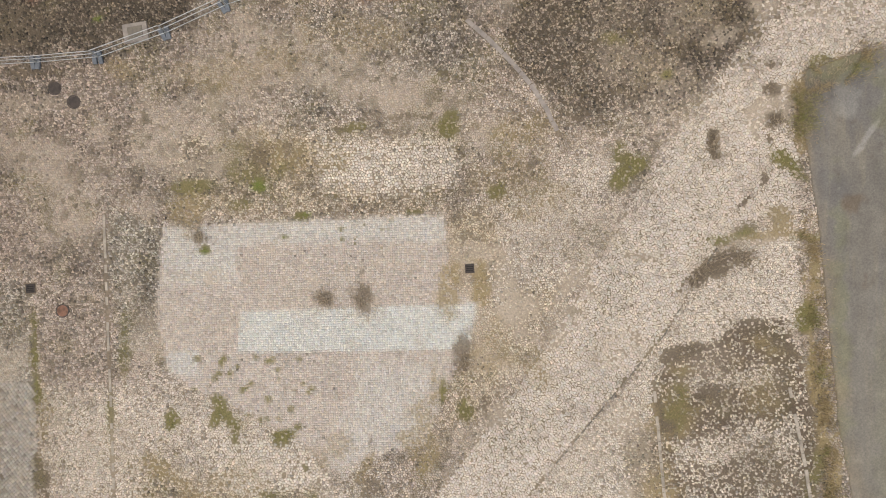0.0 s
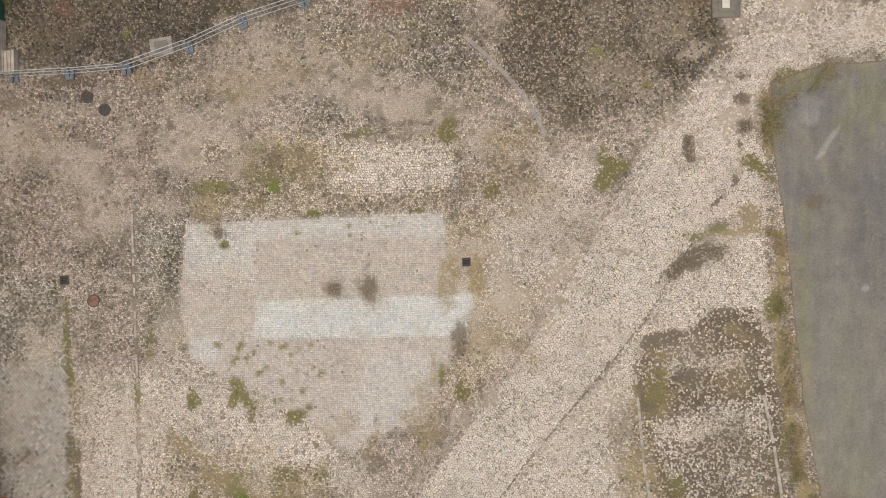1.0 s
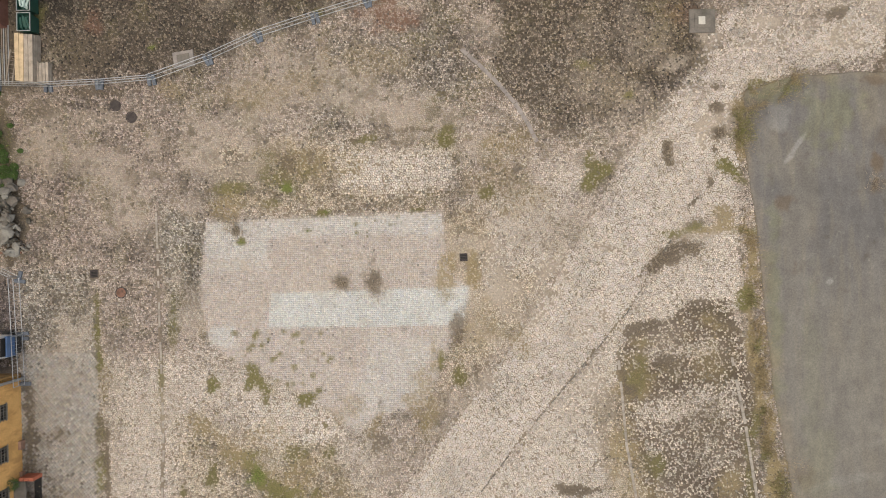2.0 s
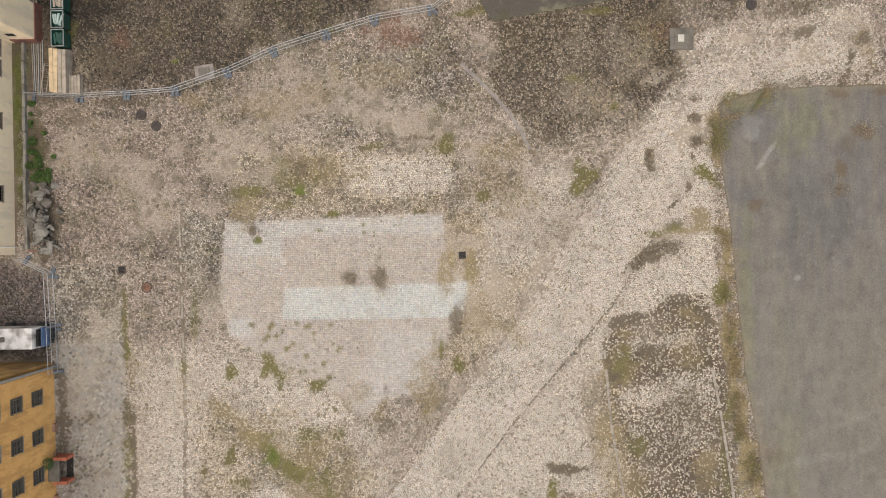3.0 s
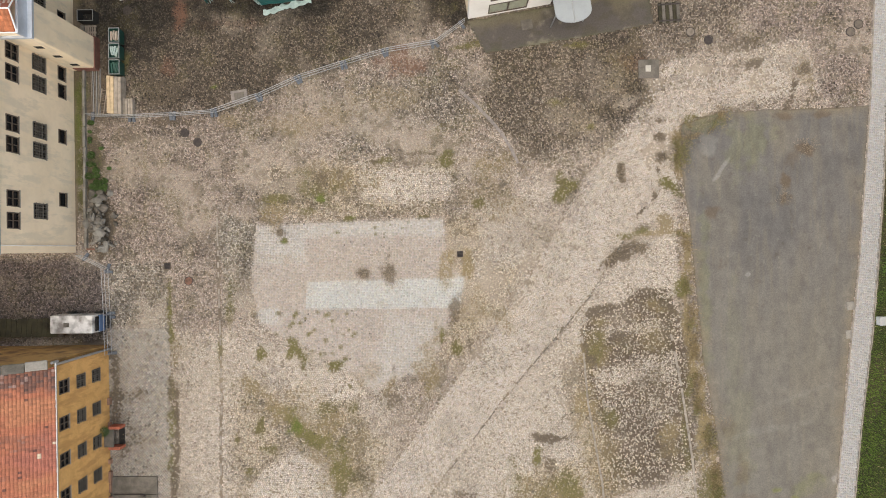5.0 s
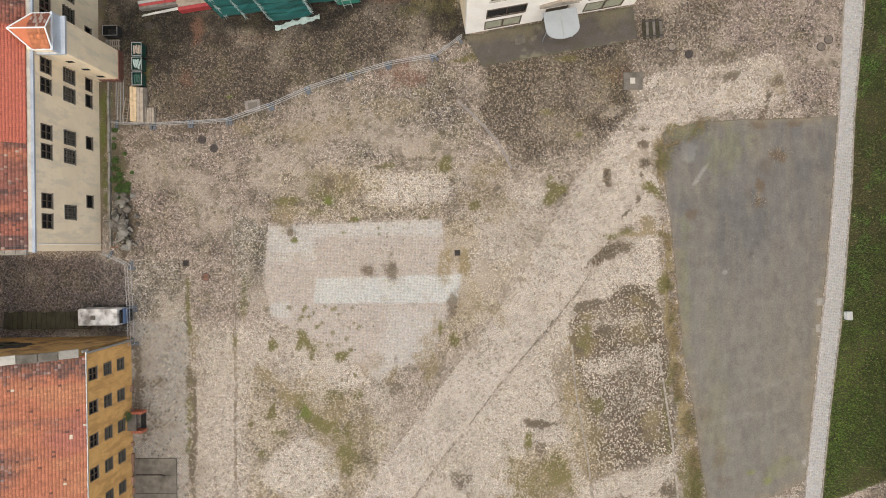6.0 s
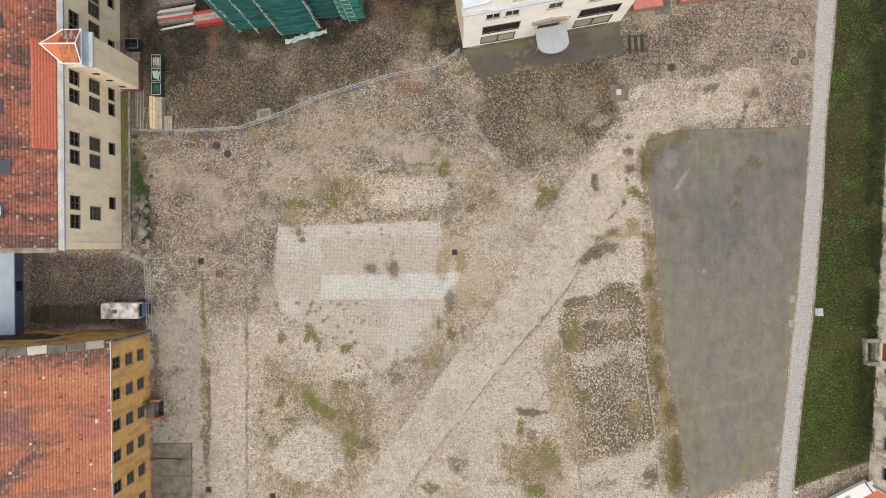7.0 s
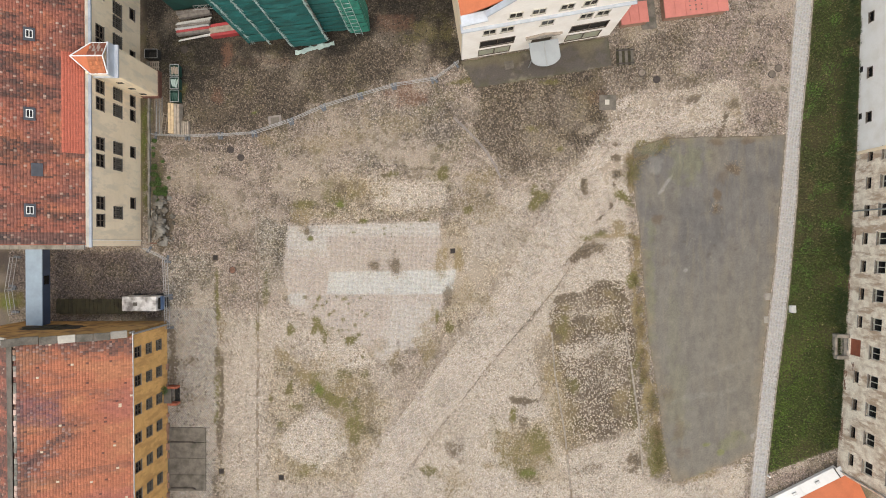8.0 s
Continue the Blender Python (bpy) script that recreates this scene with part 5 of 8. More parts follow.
# ---- houses ----
def lattice(p0, p1, z0, z1, openings, thick):
    """One connected slab from p0 to p1, its outside to the right, with rectangular openings (u0, u1, z0, z1) through it."""
    p0, p1 = Vector(p0), Vector(p1)
    d = (p1 - p0).normalized()
    n = Vector((d.y, -d.x))
    us = sorted({0.0, round((p1 - p0).length, 3), *[round(v, 3) for o in openings for v in o[:2]]})
    zs = sorted({z0, z1, *[round(v, 3) for o in openings for v in o[2:]]})
    bm, made = bmesh.new(), {}

    def vert(u, z, inner):
        key = (round(u, 3), round(z, 3), inner)
        if key not in made:
            q = p0 + d * u - n * (thick if inner else 0)
            made[key] = bm.verts.new((q.x, q.y, z))
        return made[key]

    def solid(i, j):
        if not (0 <= i < len(us) - 1 and 0 <= j < len(zs) - 1):
            return False
        u, z = (us[i] + us[i + 1]) / 2, (zs[j] + zs[j + 1]) / 2
        return not any(o[0] < u < o[1] and o[2] < z < o[3] for o in openings)

    for i in range(len(us) - 1):
        for j in range(len(zs) - 1):
            if not solid(i, j):
                continue
            a, b, lo, hi = us[i], us[i + 1], zs[j], zs[j + 1]
            bm.faces.new((vert(a, lo, 0), vert(b, lo, 0), vert(b, hi, 0), vert(a, hi, 0)))
            bm.faces.new((vert(a, hi, 1), vert(b, hi, 1), vert(b, lo, 1), vert(a, lo, 1)))
            for ok, ends in ((solid(i - 1, j), ((a, lo), (a, hi))), (solid(i + 1, j), ((b, hi), (b, lo))), (solid(i, j - 1), ((b, lo), (a, lo))), (solid(i, j + 1), ((a, hi), (b, hi)))):
                if not ok:
                    (ua, za), (ub, zb) = ends
                    bm.faces.new((vert(ua, za, 0), vert(ub, zb, 0), vert(ub, zb, 1), vert(ua, za, 1)))
    bmesh.ops.recalc_face_normals(bm, faces=bm.faces[:])
    return bm


def wall(name, parent, p0, p1, z0, z1, material, openings=(), thick=0.45, label=""):
    """A thick wall with openings, and the pose of its outer face: x along it, y outwards."""
    ob = part(name, lattice(p0, p1, z0, z1, openings, thick), material, parent, label)
    d = (Vector(p1) - Vector(p0)).normalized()
    return ob, Matrix.Translation((p0[0], p0[1], 0)) @ Matrix(((d.x, d.y, 0, 0), (d.y, -d.x, 0, 0), (0, 0, 1, 0), (0, 0, 0, 1)))


WINDOW_PARTS = {}


def window(parent, wall_m, u, z, w, h, cols=2, rows=2, grille=False, frame_mat=None, sill=True, back=0.07, name="window"):
    """A window in an opening of a wall: frame with glazing bars, pane, sill and, where there is one, an iron grille."""
    frame_mat = frame_mat or M_DARKFRAME
    key = (round(w, 2), round(h, 2), cols, rows, grille, frame_mat.name, sill, back)
    if key not in WINDOW_PARTS:
        t = 0.07
        gw, gh = (w - 2 * t - (cols - 1) * 0.055) / cols, (h - 2 * t - (rows - 1) * 0.045) / rows
        holes = [(t + c * (gw + 0.055), t + c * (gw + 0.055) + gw, t + q * (gh + 0.045), t + q * (gh + 0.045) + gh) for c in range(cols) for q in range(rows)]
        bm = lattice((-w / 2, 0.03), (w / 2, 0.03), 0.0, h, holes, 0.08)
        made = [mesh_of("window", bm, frame_mat)]
        bm = bmesh.new()
        box(bm, -w / 2 + 0.03, -0.02, 0.03, w / 2 - 0.03, -0.005, h - 0.03)
        made.append(mesh_of("pane", bm, M_GLASS))
        if sill:
            made.append(mesh_of("sill", soft_box(-w / 2 - 0.06, 0.0, -0.07, w / 2 + 0.06, back + 0.07, 0.0, 0.012), M_KERB))
        if grille:
            bm = bmesh.new()
            for c in range(6):
                x = -w / 2 + w * (c + 0.5) / 6
                rod(bm, (x, back + 0.12, -0.02), (x, back + 0.12, h + 0.02), 0.022, 5)
            for q in range(4):
                zz = h * (q + 0.4) / 3.8
                rod(bm, (-w / 2 - 0.04, back + 0.12, zz), (w / 2 + 0.04, back + 0.12, zz), 0.022, 5)
            for x in (-w / 2, w / 2):
                for zz in (0.1, h - 0.1):
                    rod(bm, (x, back - 0.1, zz), (x, back + 0.12, zz), 0.016, 5)
            made.append(mesh_of("grille", bm, M_GRILLE))
        WINDOW_PARTS[key] = made
    made = WINDOW_PARTS[key]
    ob = share(name, made[0], parent, wall_m @ pose(u, -back, z))
    for me in made[1:]:
        share(me.name.split(".")[0], me, ob, Matrix())
    return ob


def tile_field(name, parent, origin, across, upslope, nu, nv, tw, tl, colour_of, label):
    """Overlapping curved clay tiles, nu across and nv up the slope, joined."""
    o, a, b = Vector(origin), Vector(across).normalized(), Vector(upslope).normalized()
    nrm = a.cross(b).normalized()
    if nrm.z < 0:
        nrm = -nrm
    r = np.random.default_rng(nu * 7 + nv)
    I, J = (g.ravel() for g in np.meshgrid(np.arange(nu), np.arange(nv), indexing="ij"))
    n = len(I)
    prof_u, prof_h = np.array((0.0, 0.25, 0.75, 1.0)), np.array((0.0, 0.011, 0.011, 0.0))
    us = (I[:, None] + prof_u[None] + (r.random((n, 1)) - 0.5) * 0.02) * tw
    jit = (r.random((n, 1)) - 0.5) * 0.03
    rows = []
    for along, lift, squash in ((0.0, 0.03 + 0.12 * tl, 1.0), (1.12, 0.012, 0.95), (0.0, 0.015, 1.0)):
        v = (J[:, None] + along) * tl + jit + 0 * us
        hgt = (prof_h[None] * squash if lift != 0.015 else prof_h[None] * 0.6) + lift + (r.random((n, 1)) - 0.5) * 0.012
        rows.append(np.array(o)[None, None] + us[..., None] * np.array(a) + v[..., None] * np.array(b) + hgt[..., None] * np.array(nrm))
    verts = np.concatenate(rows, 1)
    q = np.concatenate([np.array((k, k + 1, k + 5, k + 4)) for k in range(3)] + [np.array((k + 8, k + 9, k + 1, k)) for k in range(3)])
    loops = (np.arange(n)[:, None] * 12 + q[None]).ravel()
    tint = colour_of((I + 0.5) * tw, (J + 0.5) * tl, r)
    # fronts of the lips darkened: course shadows painted into the tint
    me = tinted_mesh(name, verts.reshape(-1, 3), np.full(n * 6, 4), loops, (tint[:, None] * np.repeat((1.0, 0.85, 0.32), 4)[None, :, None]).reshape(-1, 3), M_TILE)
    ob = new(name, me)
    ob.parent = parent
    return tagged(ob, label, kind="stuff")


def old_tiles(u, v, r):
    """Red clay with dark runs down the slope, sooty courses and odd replaced tiles."""
    n = len(u)
    c = np.tile((0.39, 0.138, 0.095), (n, 1))
    c = lerp(c, (0.47, 0.17, 0.10), step01(fbm(u + 20, v, 2.2, 4), 0.45, 0.62) * 0.9)
    c = lerp(c, (0.30, 0.12, 0.09), step01(fbm(u * 0.9, v + 12, 1.7, 4), 0.46, 0.62) * 0.8)
    run = step01(fbm(u * 2.6 + 60, v * 0.55, 1.9, 5), 0.47, 0.62)
    c = lerp(c, (0.075, 0.06, 0.055), run * (0.35 + 0.5 * r.random(n)))
    c = lerp(c, (0.10, 0.085, 0.08), step01(u + 2.0 * fbm(u, v, 1.5, 3), 17.0, 30.0) * 0.35 * r.random(n) + (u < 1.0) * 0.6)
    c = lerp(c, (0.07, 0.055, 0.05), (r.random(n) < 0.10) * (0.2 + 0.5 * r.random(n)))
    c = c * np.clip(1 + 0.14 * r.standard_normal(n), 0.4, 1.7)[:, None]
    return lerp(c, (0.55, 0.38, 0.30), (r.random(n) < 0.05) * r.random(n))


def faded_tiles(u, v, r):
    """Bleached orange clay, plum and sooty patches towards the ridge, lichen among the soot."""
    n = len(u)
    c = np.tile((0.51, 0.185, 0.105), (n, 1))
    c = lerp(c, (0.46, 0.165, 0.115), step01(fbm(u, v * 0.5, 2.5, 4), 0.42, 0.65))
    c = lerp(c, (0.54, 0.235, 0.125), step01(fbm(u + 33, v * 0.4, 1.6, 4), 0.50, 0.66) * 0.7)
    rough = fbm(u * 1.5, v * 0.6, 1.6, 5) - 0.5
    fine = fbm(u * 2.2 + 8, v * 1.2, 0.8, 4) - 0.5
    plum = step01(1 - abs(u - 20.0) / 1.7 + rough, 0.1, 0.5) * step01(v + 1.2 * rough, 5.0, 5.6)
    c = lerp(c, (0.27, 0.125, 0.13), plum * (0.45 + 0.55 * r.random(n)))
    soot = step01(u + 2.0 * rough + 2.5 * fine, 23.6, 24.9)
    soot = np.maximum(soot, step01(1 - abs(u - 16.4 + (v - 6.5) * 0.9) / 2.0 + 1.4 * rough + fine, 0.2, 0.9) * step01(v + 2 * rough, 3.4, 5.8))
    soot = np.maximum(soot, step01(v + 1.6 * rough + fine, 7.6, 8.2) * 0.8)
    soot = np.maximum(soot, 0.45 * step01(fbm(u * 2.6 + 40, v * 0.5, 1.8, 5) + (v - 4) * 0.025, 0.58, 0.70))
    c = lerp(c, (0.095, 0.075, 0.072), soot * (0.45 + 0.45 * r.random(n)))
    c = lerp(c, (0.46, 0.37, 0.34), soot * (r.random(n) < 0.12) * 0.45)
    c = c * np.clip(1 + 0.10 * r.standard_normal(n), 0.5, 1.5)[:, None]
    c = lerp(c, (0.10, 0.05, 0.045), (r.random(n) < 0.01) * 0.8)
    return lerp(c, (0.72, 0.60, 0.45), (r.random(n) < 0.003) * 1.0)


def new_tiles(u, v, r):
    return np.tile((0.58, 0.16, 0.105), (len(u), 1)) * (1 + 0.06 * r.standard_normal(len(u)))[:, None]


def slab(bm, quad, t):
    """A sloping slab under four corners."""
    a, b, c, d = (Vector(p) for p in quad)
    n = (b - a).cross(d - a).normalized() * t
    if n.z < 0:
        n = -n
    hi, lo = [bm.verts.new(p) for p in (a, b, c, d)], [bm.verts.new(p - n) for p in (a, b, c, d)]
    bm.faces.new(hi), bm.faces.new(lo[::-1])
    for k in range(4):
        bm.faces.new((lo[k], lo[(k + 1) % 4], hi[(k + 1) % 4], hi[k]))
    bmesh.ops.recalc_face_normals(bm, faces=bm.faces[:])


def skylight(parent, m, dark=False):
    w = part("skylight", soft_box(-0.42, -0.55, -0.02, 0.42, 0.55, 0.1, 0.03), M_SLATE, parent, m=m)
    if not dark:
        bm = bmesh.new()
        for x0, y0, x1, y1 in ((-0.25, -0.33, -0.2, 0.33), (0.2, -0.33, 0.25, 0.33), (-0.2, -0.33, 0.2, -0.28), (-0.2, 0.28, 0.2, 0.33), (-0.025, -0.28, 0.025, 0.28)):
            box(bm, x0, y0, 0.1, x1, y1, 0.16)
        part("frame", bm, M_WHITESHEET, w)
        bm = bmesh.new()
        box(bm, -0.2, -0.28, 0.1, 0.2, 0.28, 0.125)
        part("pane", bm, M_GLASS, w)
    return w


def yellow_house():
    h = thing("house", pose(-30.49, 0.33, 0), "three-storey cream yellow house with old red tiled roof", "house")
    E = 8.2
    top, mid, low = ((9.13, 7.64, 3.86, 2.3, 14.2, 12.68, 19.1, 17.9, 24.0, 22.7), (9.16, 7.66, 3.13, 14.2, 12.66, 19.2, 17.9, 22.2, 20.9), (9.2, 4.2, 14.2, 12.8, 18.6, 22.7))
    ops = [(u - 0.58, u + 0.58, 6.3, 7.5) for u in top] + [(u - 0.58, u + 0.58, 3.45, 4.85) for u in mid] + [(u - 0.55, u + 0.55, 1.1, 2.0) for u in low]
    _, m = wall("wall", h, (0, 0), (0, 30), -0.1, E, M_YELLOW, ops)
    for u in top:
        window(h, m, u, 6.3, 1.16, 1.2, 2, 2)
    for u in mid:
        window(h, m, u, 3.45, 1.16, 1.4, 2, 3, grille=True, frame_mat=M_GREYFRAME)
    for u in low:
        window(h, m, u, 1.1, 1.1, 0.9, 1, 1)
    wall("wall", h, (-22, 0), (-0.45, 0), -0.1, E, M_YELLOW)
    wall("wall", h, (-0.45, 30), (-22, 30), -0.1, E, M_YELLOW)
    wall("wall", h, (-22, 30), (-22, 0), -0.1, E, M_YELLOW)
    bm = bmesh.new()
    box(bm, -0.5, -0.06, E, 0.02, 30, E + 0.10)
    part("cornice", bm, M_CORNICE, h, "pale plastered cornice")
    part("gutter", soft_box(-0.14, -0.1, E - 0.02, 0.10, 30, E + 0.16, 0.04), M_ZINCDARK, h, "blue-grey zinc box gutter")
    bm = bmesh.new()
    for k in range(26):
        x0 = -0.5 - k * 0.82
        box(bm, x0 - 0.8, -0.28, E + 0.1, x0, 0.12, E + 0.26)
    part("verge", bm, M_CONCRETE, h, "weathered concrete verge coping")
    p = math.tan(radians(34))
    bm = bmesh.new()
    slab(bm, ((-0.45, 0.1, E + 0.1), (-0.45, 30, E + 0.1), (-11, 30, E + 0.1 + 10.55 * p), (-11, 0.1, E + 0.1 + 10.55 * p)), 0.15)
    slab(bm, ((-21.6, 0.1, E + 0.1), (-21.6, 30, E + 0.1), (-11, 30, E + 0.1 + 10.55 * p), (-11, 0.1, E + 0.1 + 10.55 * p)), 0.15)
    part("roof", bm, M_REDBRICK, h)
    for y in (0.25, 29.8):
        bm = bmesh.new()
        vs = [bm.verts.new(c) for c in ((-0.5, y, E), (-21.5, y, E), (-11, y, E + 10.3 * p))]
        ws = [bm.verts.new(v.co + Vector((0, 0.2, 0))) for v in vs]
        bm.faces.new(vs), bm.faces.new(ws[::-1])
        for k in range(3):
            bm.faces.new((vs[k], ws[k], ws[(k + 1) % 3], vs[(k + 1) % 3]))
        part("gable", bm, M_YELLOW, h)
    up = (-math.cos(radians(34)), 0, math.sin(radians(34)))
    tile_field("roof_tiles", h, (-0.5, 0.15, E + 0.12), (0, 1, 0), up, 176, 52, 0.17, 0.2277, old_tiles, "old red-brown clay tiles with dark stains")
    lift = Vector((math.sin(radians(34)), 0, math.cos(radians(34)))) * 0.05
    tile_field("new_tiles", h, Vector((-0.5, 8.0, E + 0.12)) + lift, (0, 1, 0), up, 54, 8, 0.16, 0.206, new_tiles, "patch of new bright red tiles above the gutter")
    slope = Matrix.Rotation(radians(34), 4, "Y")
    for y, d, dark in ((3.0, 3.9, False), (11.0, 3.9, False), (17.6, 3.9, False), (6.4, 3.4, True)):
        q = Vector((-0.5, y, E + 0.12)) + Vector(up) * d + lift
        skylight(h, Matrix.Translation(q + lift * 1.2) @ slope, dark)
    bm = bmesh.new()
    rod(bm, (0.07, 0.55, 0), (0.07, 0.55, E), 0.045, 8)
    part("downpipe", bm, M_WHITEWALL, h)
    # stair turret
    t = part("turret", turret_walls(), M_YELLOW, h, "pale plastered stair turret")
    for z in (1.6, 3.6, 5.6):
        share("vent", VENT, t, pose(1.1, 14.90 , z))
    bm = bmesh.new()
    box(bm, 0.4, 14.84, -0.05, 2.2, 17.46, 0.75)
    part("plinth", bm, mat("red_brown_plinth", (0.22, 0.10, 0.075), 0.9, 0.3, 0.5, 0.3), t, "flaking red-brown plinth")
    bm = bmesh.new()
    box(bm, -0.3, 14.72, 7.75, 2.24, 17.58, 7.95)
    box(bm, 1.76, 14.74, 7.95, 1.92, 17.56, 8.85)
    part("cornice", bm, M_ZINC, t, "pale sheet-metal cornice of the turret")
    for sgn, nm in ((-1, "roof_slope"), (1, "roof_slope")):
        bm = bmesh.new()
        ye = 16.15 + sgn * 1.3
        slab(bm, ((1.75, ye, 8.7), (0.3, ye, 8.7), (-0.95, 16.15, 9.45), (1.75, 16.15, 9.45)), 0.1)
        part(nm, bm, M_ORANGE, t)
    for a, b in (((1.8, 16.15, 9.5), (-1.0, 16.15, 9.5)), ((-1.0, 16.15, 9.5), (0.3, 14.82, 8.75)), ((-1.0, 16.15, 9.5), (0.3, 17.48, 8.75)), ((0.3, 14.82, 8.75), (1.8, 14.82, 8.75)), ((0.3, 17.48, 8.75), (1.8, 17.48, 8.75)), ((1.8, 14.82, 8.75), (1.8, 16.15, 9.5)), ((1.8, 17.48, 8.75), (1.8, 16.15, 9.5))):
        bm = bmesh.new()
        rod(bm, a, b, 0.055, 6)
        part("flashing", bm, M_WHITESHEET, t, "white metal flashing")
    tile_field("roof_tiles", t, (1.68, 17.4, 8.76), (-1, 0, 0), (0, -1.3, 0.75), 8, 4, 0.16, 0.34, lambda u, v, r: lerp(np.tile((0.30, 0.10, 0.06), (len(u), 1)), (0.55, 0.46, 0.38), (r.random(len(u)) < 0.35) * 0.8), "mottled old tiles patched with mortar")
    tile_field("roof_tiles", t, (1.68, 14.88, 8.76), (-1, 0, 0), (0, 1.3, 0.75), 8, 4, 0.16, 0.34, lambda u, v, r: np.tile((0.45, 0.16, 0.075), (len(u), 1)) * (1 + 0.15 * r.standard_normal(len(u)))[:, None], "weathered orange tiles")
    return h


def turret_walls():
    bm = bmesh.new()
    box(bm, -0.2, 14.9, -0.1, 2.12, 17.4, 7.9)
    box(bm, -0.2, 14.9, 7.9, 1.75, 17.4, 8.68)
    bmesh.ops.bevel(bm, geom=bm.edges[:], offset=0.04, segments=2, affect="EDGES")
    return bm


_vent = bmesh.new()
box(_vent, -0.28, -0.03, -0.2, 0.28, 0.03, 0.2)
VENT = mesh_of("vent", _vent, M_BLACK)


M_MOSSY = mat("mossy_board", (0.045, 0.04, 0.021), 0.95, 0.35, 0.6, 0.4, 6.0, other=(0.022, 0.019, 0.011))
M_PALETILE = mat("bleached_tile", (0.58, 0.42, 0.36), 0.9, 0.3, 0.4, 0.3)


def ochre_house():
    h = thing("house", pose(-27.88, -7.35, 0, 0, 0, 0.3), "three-storey ochre house with barred windows and faded tiled roof", "house")
    E, us = 6.75, [2.0 + 2.63 * k for k in range(9)]
    L = 26.0
    ops, rowz = [], ((5.15, 6.2), (3.25, 4.2), (1.35, 2.3))
    for u in us:
        ops += [(L - u - 0.5, L - u + 0.5, a, b) for a, b in rowz]
    _, m = wall("wall", h, (0, -L), (0, 0), -0.1, E, M_OCHRE, ops)
    for u in us:
        for k, (a, b) in enumerate(rowz):
            window(h, m, L - u, a, 1.0, b - a, 2, 2, grille=k > 0, frame_mat=M_DARKFRAME if k == 0 else M_GREYFRAME)
    R = 7.3
    top = E + 4.25
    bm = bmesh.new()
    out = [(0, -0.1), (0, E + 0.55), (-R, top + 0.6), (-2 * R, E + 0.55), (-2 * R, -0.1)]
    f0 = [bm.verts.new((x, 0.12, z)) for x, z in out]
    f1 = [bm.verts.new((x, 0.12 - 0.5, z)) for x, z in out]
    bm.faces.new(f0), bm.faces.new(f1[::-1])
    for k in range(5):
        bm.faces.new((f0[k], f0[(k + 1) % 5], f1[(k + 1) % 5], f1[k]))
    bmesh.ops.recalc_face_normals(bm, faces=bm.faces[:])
    # plaster darker than on the other ochre walls
    part("gable", bm, mat("dark_ochre_plaster", (0.40, 0.235, 0.08), 0.95, 0.25, 1.1, 0.3, 6.0, other=(0.16, 0.085, 0.035)), h, "dark ochre gable wall with brown patches")
    # flat black panel on the wall stands in for the opening
    bm = bmesh.new()
    rim = [(-8.5 + 2.9 * math.cos(k * math.pi / 10) * (0.9 + 0.13 * ((k * 7) % 3)), 4.6 + 1.75 * math.sin(k * math.pi / 10) * (0.85 + 0.1 * ((k * 5) % 4))) for k in range(20)]
    prism(bm, rim, 0.0, 0.022)
    part("dark_opening", bm, M_BLACK, h, "black gaping burnt-out opening", m=Matrix(((1, 0, 0, 0), (0, 0, 1, 0.112), (0, 1, 0, 0), (0, 0, 0, 1))))
    for x0, z0, x1, z1 in ((-10.6, 5.5, -6.9, 5.75), (-9.9, 4.4, -6.6, 4.5), (-8.2, 3.1, -7.9, 6.0)):
        bm = bmesh.new()
        rod(bm, (x0, 0.17, z0), (x1, 0.17, z1), 0.07, 6)
        part("charred_beam", bm, M_MOSSY, h)
    wall("wall", h, (-0.5, -L), (-2 * R, -L), -0.1, E, M_OCHRE)[0]
    wall("wall", h, (-2 * R, -0.5), (-2 * R, -L + 0.5), -0.1, E, M_OCHRE)[0]
    rr = random.Random(5)
    for k in range(13):
        a = 0.05 + k * 1.12
        x = -a
        z = E + 0.55 + (top - E) * (1 - abs(a - R) / R)
        ang = math.degrees(math.atan2(top - E, R)) * (1 if a < R else -1)
        bm = soft_box(-0.66, -0.36, 0, 0.66 + rr.uniform(-0.05, 0.0), 0.30, 0.14 + rr.uniform(0, 0.06), 0.05)
        part("coping_stone", bm, (M_CONCRETE, M_DARKCONC, M_DARKCONC, M_CORNICE)[rr.randrange(4)], h, m=pose(x - 0.5, -0.10 + rr.uniform(-0.05, 0.05), z + 0.3 * (1 if a < R else -1), 0, ang, rr.uniform(-3, 3)))
    bm = bmesh.new()
    slab(bm, ((0.1, -0.38, E), (0.1, -L, E), (-R, -L, top), (-R, -0.38, top)), 0.15)
    slab(bm, ((-2 * R, -0.38, E), (-2 * R, -L, E), (-R, -L, top), (-R, -0.38, top)), 0.15)
    part("roof", bm, M_REDBRICK, h)
    sl = math.atan2(top - E, R)
    up = (-math.cos(sl), 0, math.sin(sl))
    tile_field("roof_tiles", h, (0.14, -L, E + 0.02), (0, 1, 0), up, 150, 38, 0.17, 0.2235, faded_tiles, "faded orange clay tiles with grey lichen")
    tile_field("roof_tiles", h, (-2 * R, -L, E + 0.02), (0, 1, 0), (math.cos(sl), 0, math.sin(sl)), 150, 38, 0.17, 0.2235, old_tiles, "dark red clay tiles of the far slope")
    for k in range(56):
        bm = bmesh.new()
        rod(bm, (0, 0, 0), (0, 0.42, 0.02), 0.13, 7)
        part("ridge_tile", bm, (M_DUSTBRICK, M_CONCRETE, M_PALETILE)[rr.choice((0, 1, 1, 2, 2))], h, m=pose(-R + rr.uniform(-0.03, 0.03), -L + 0.45 * k, top + 0.06)) if rr.random() > 0.08 else bm.free()
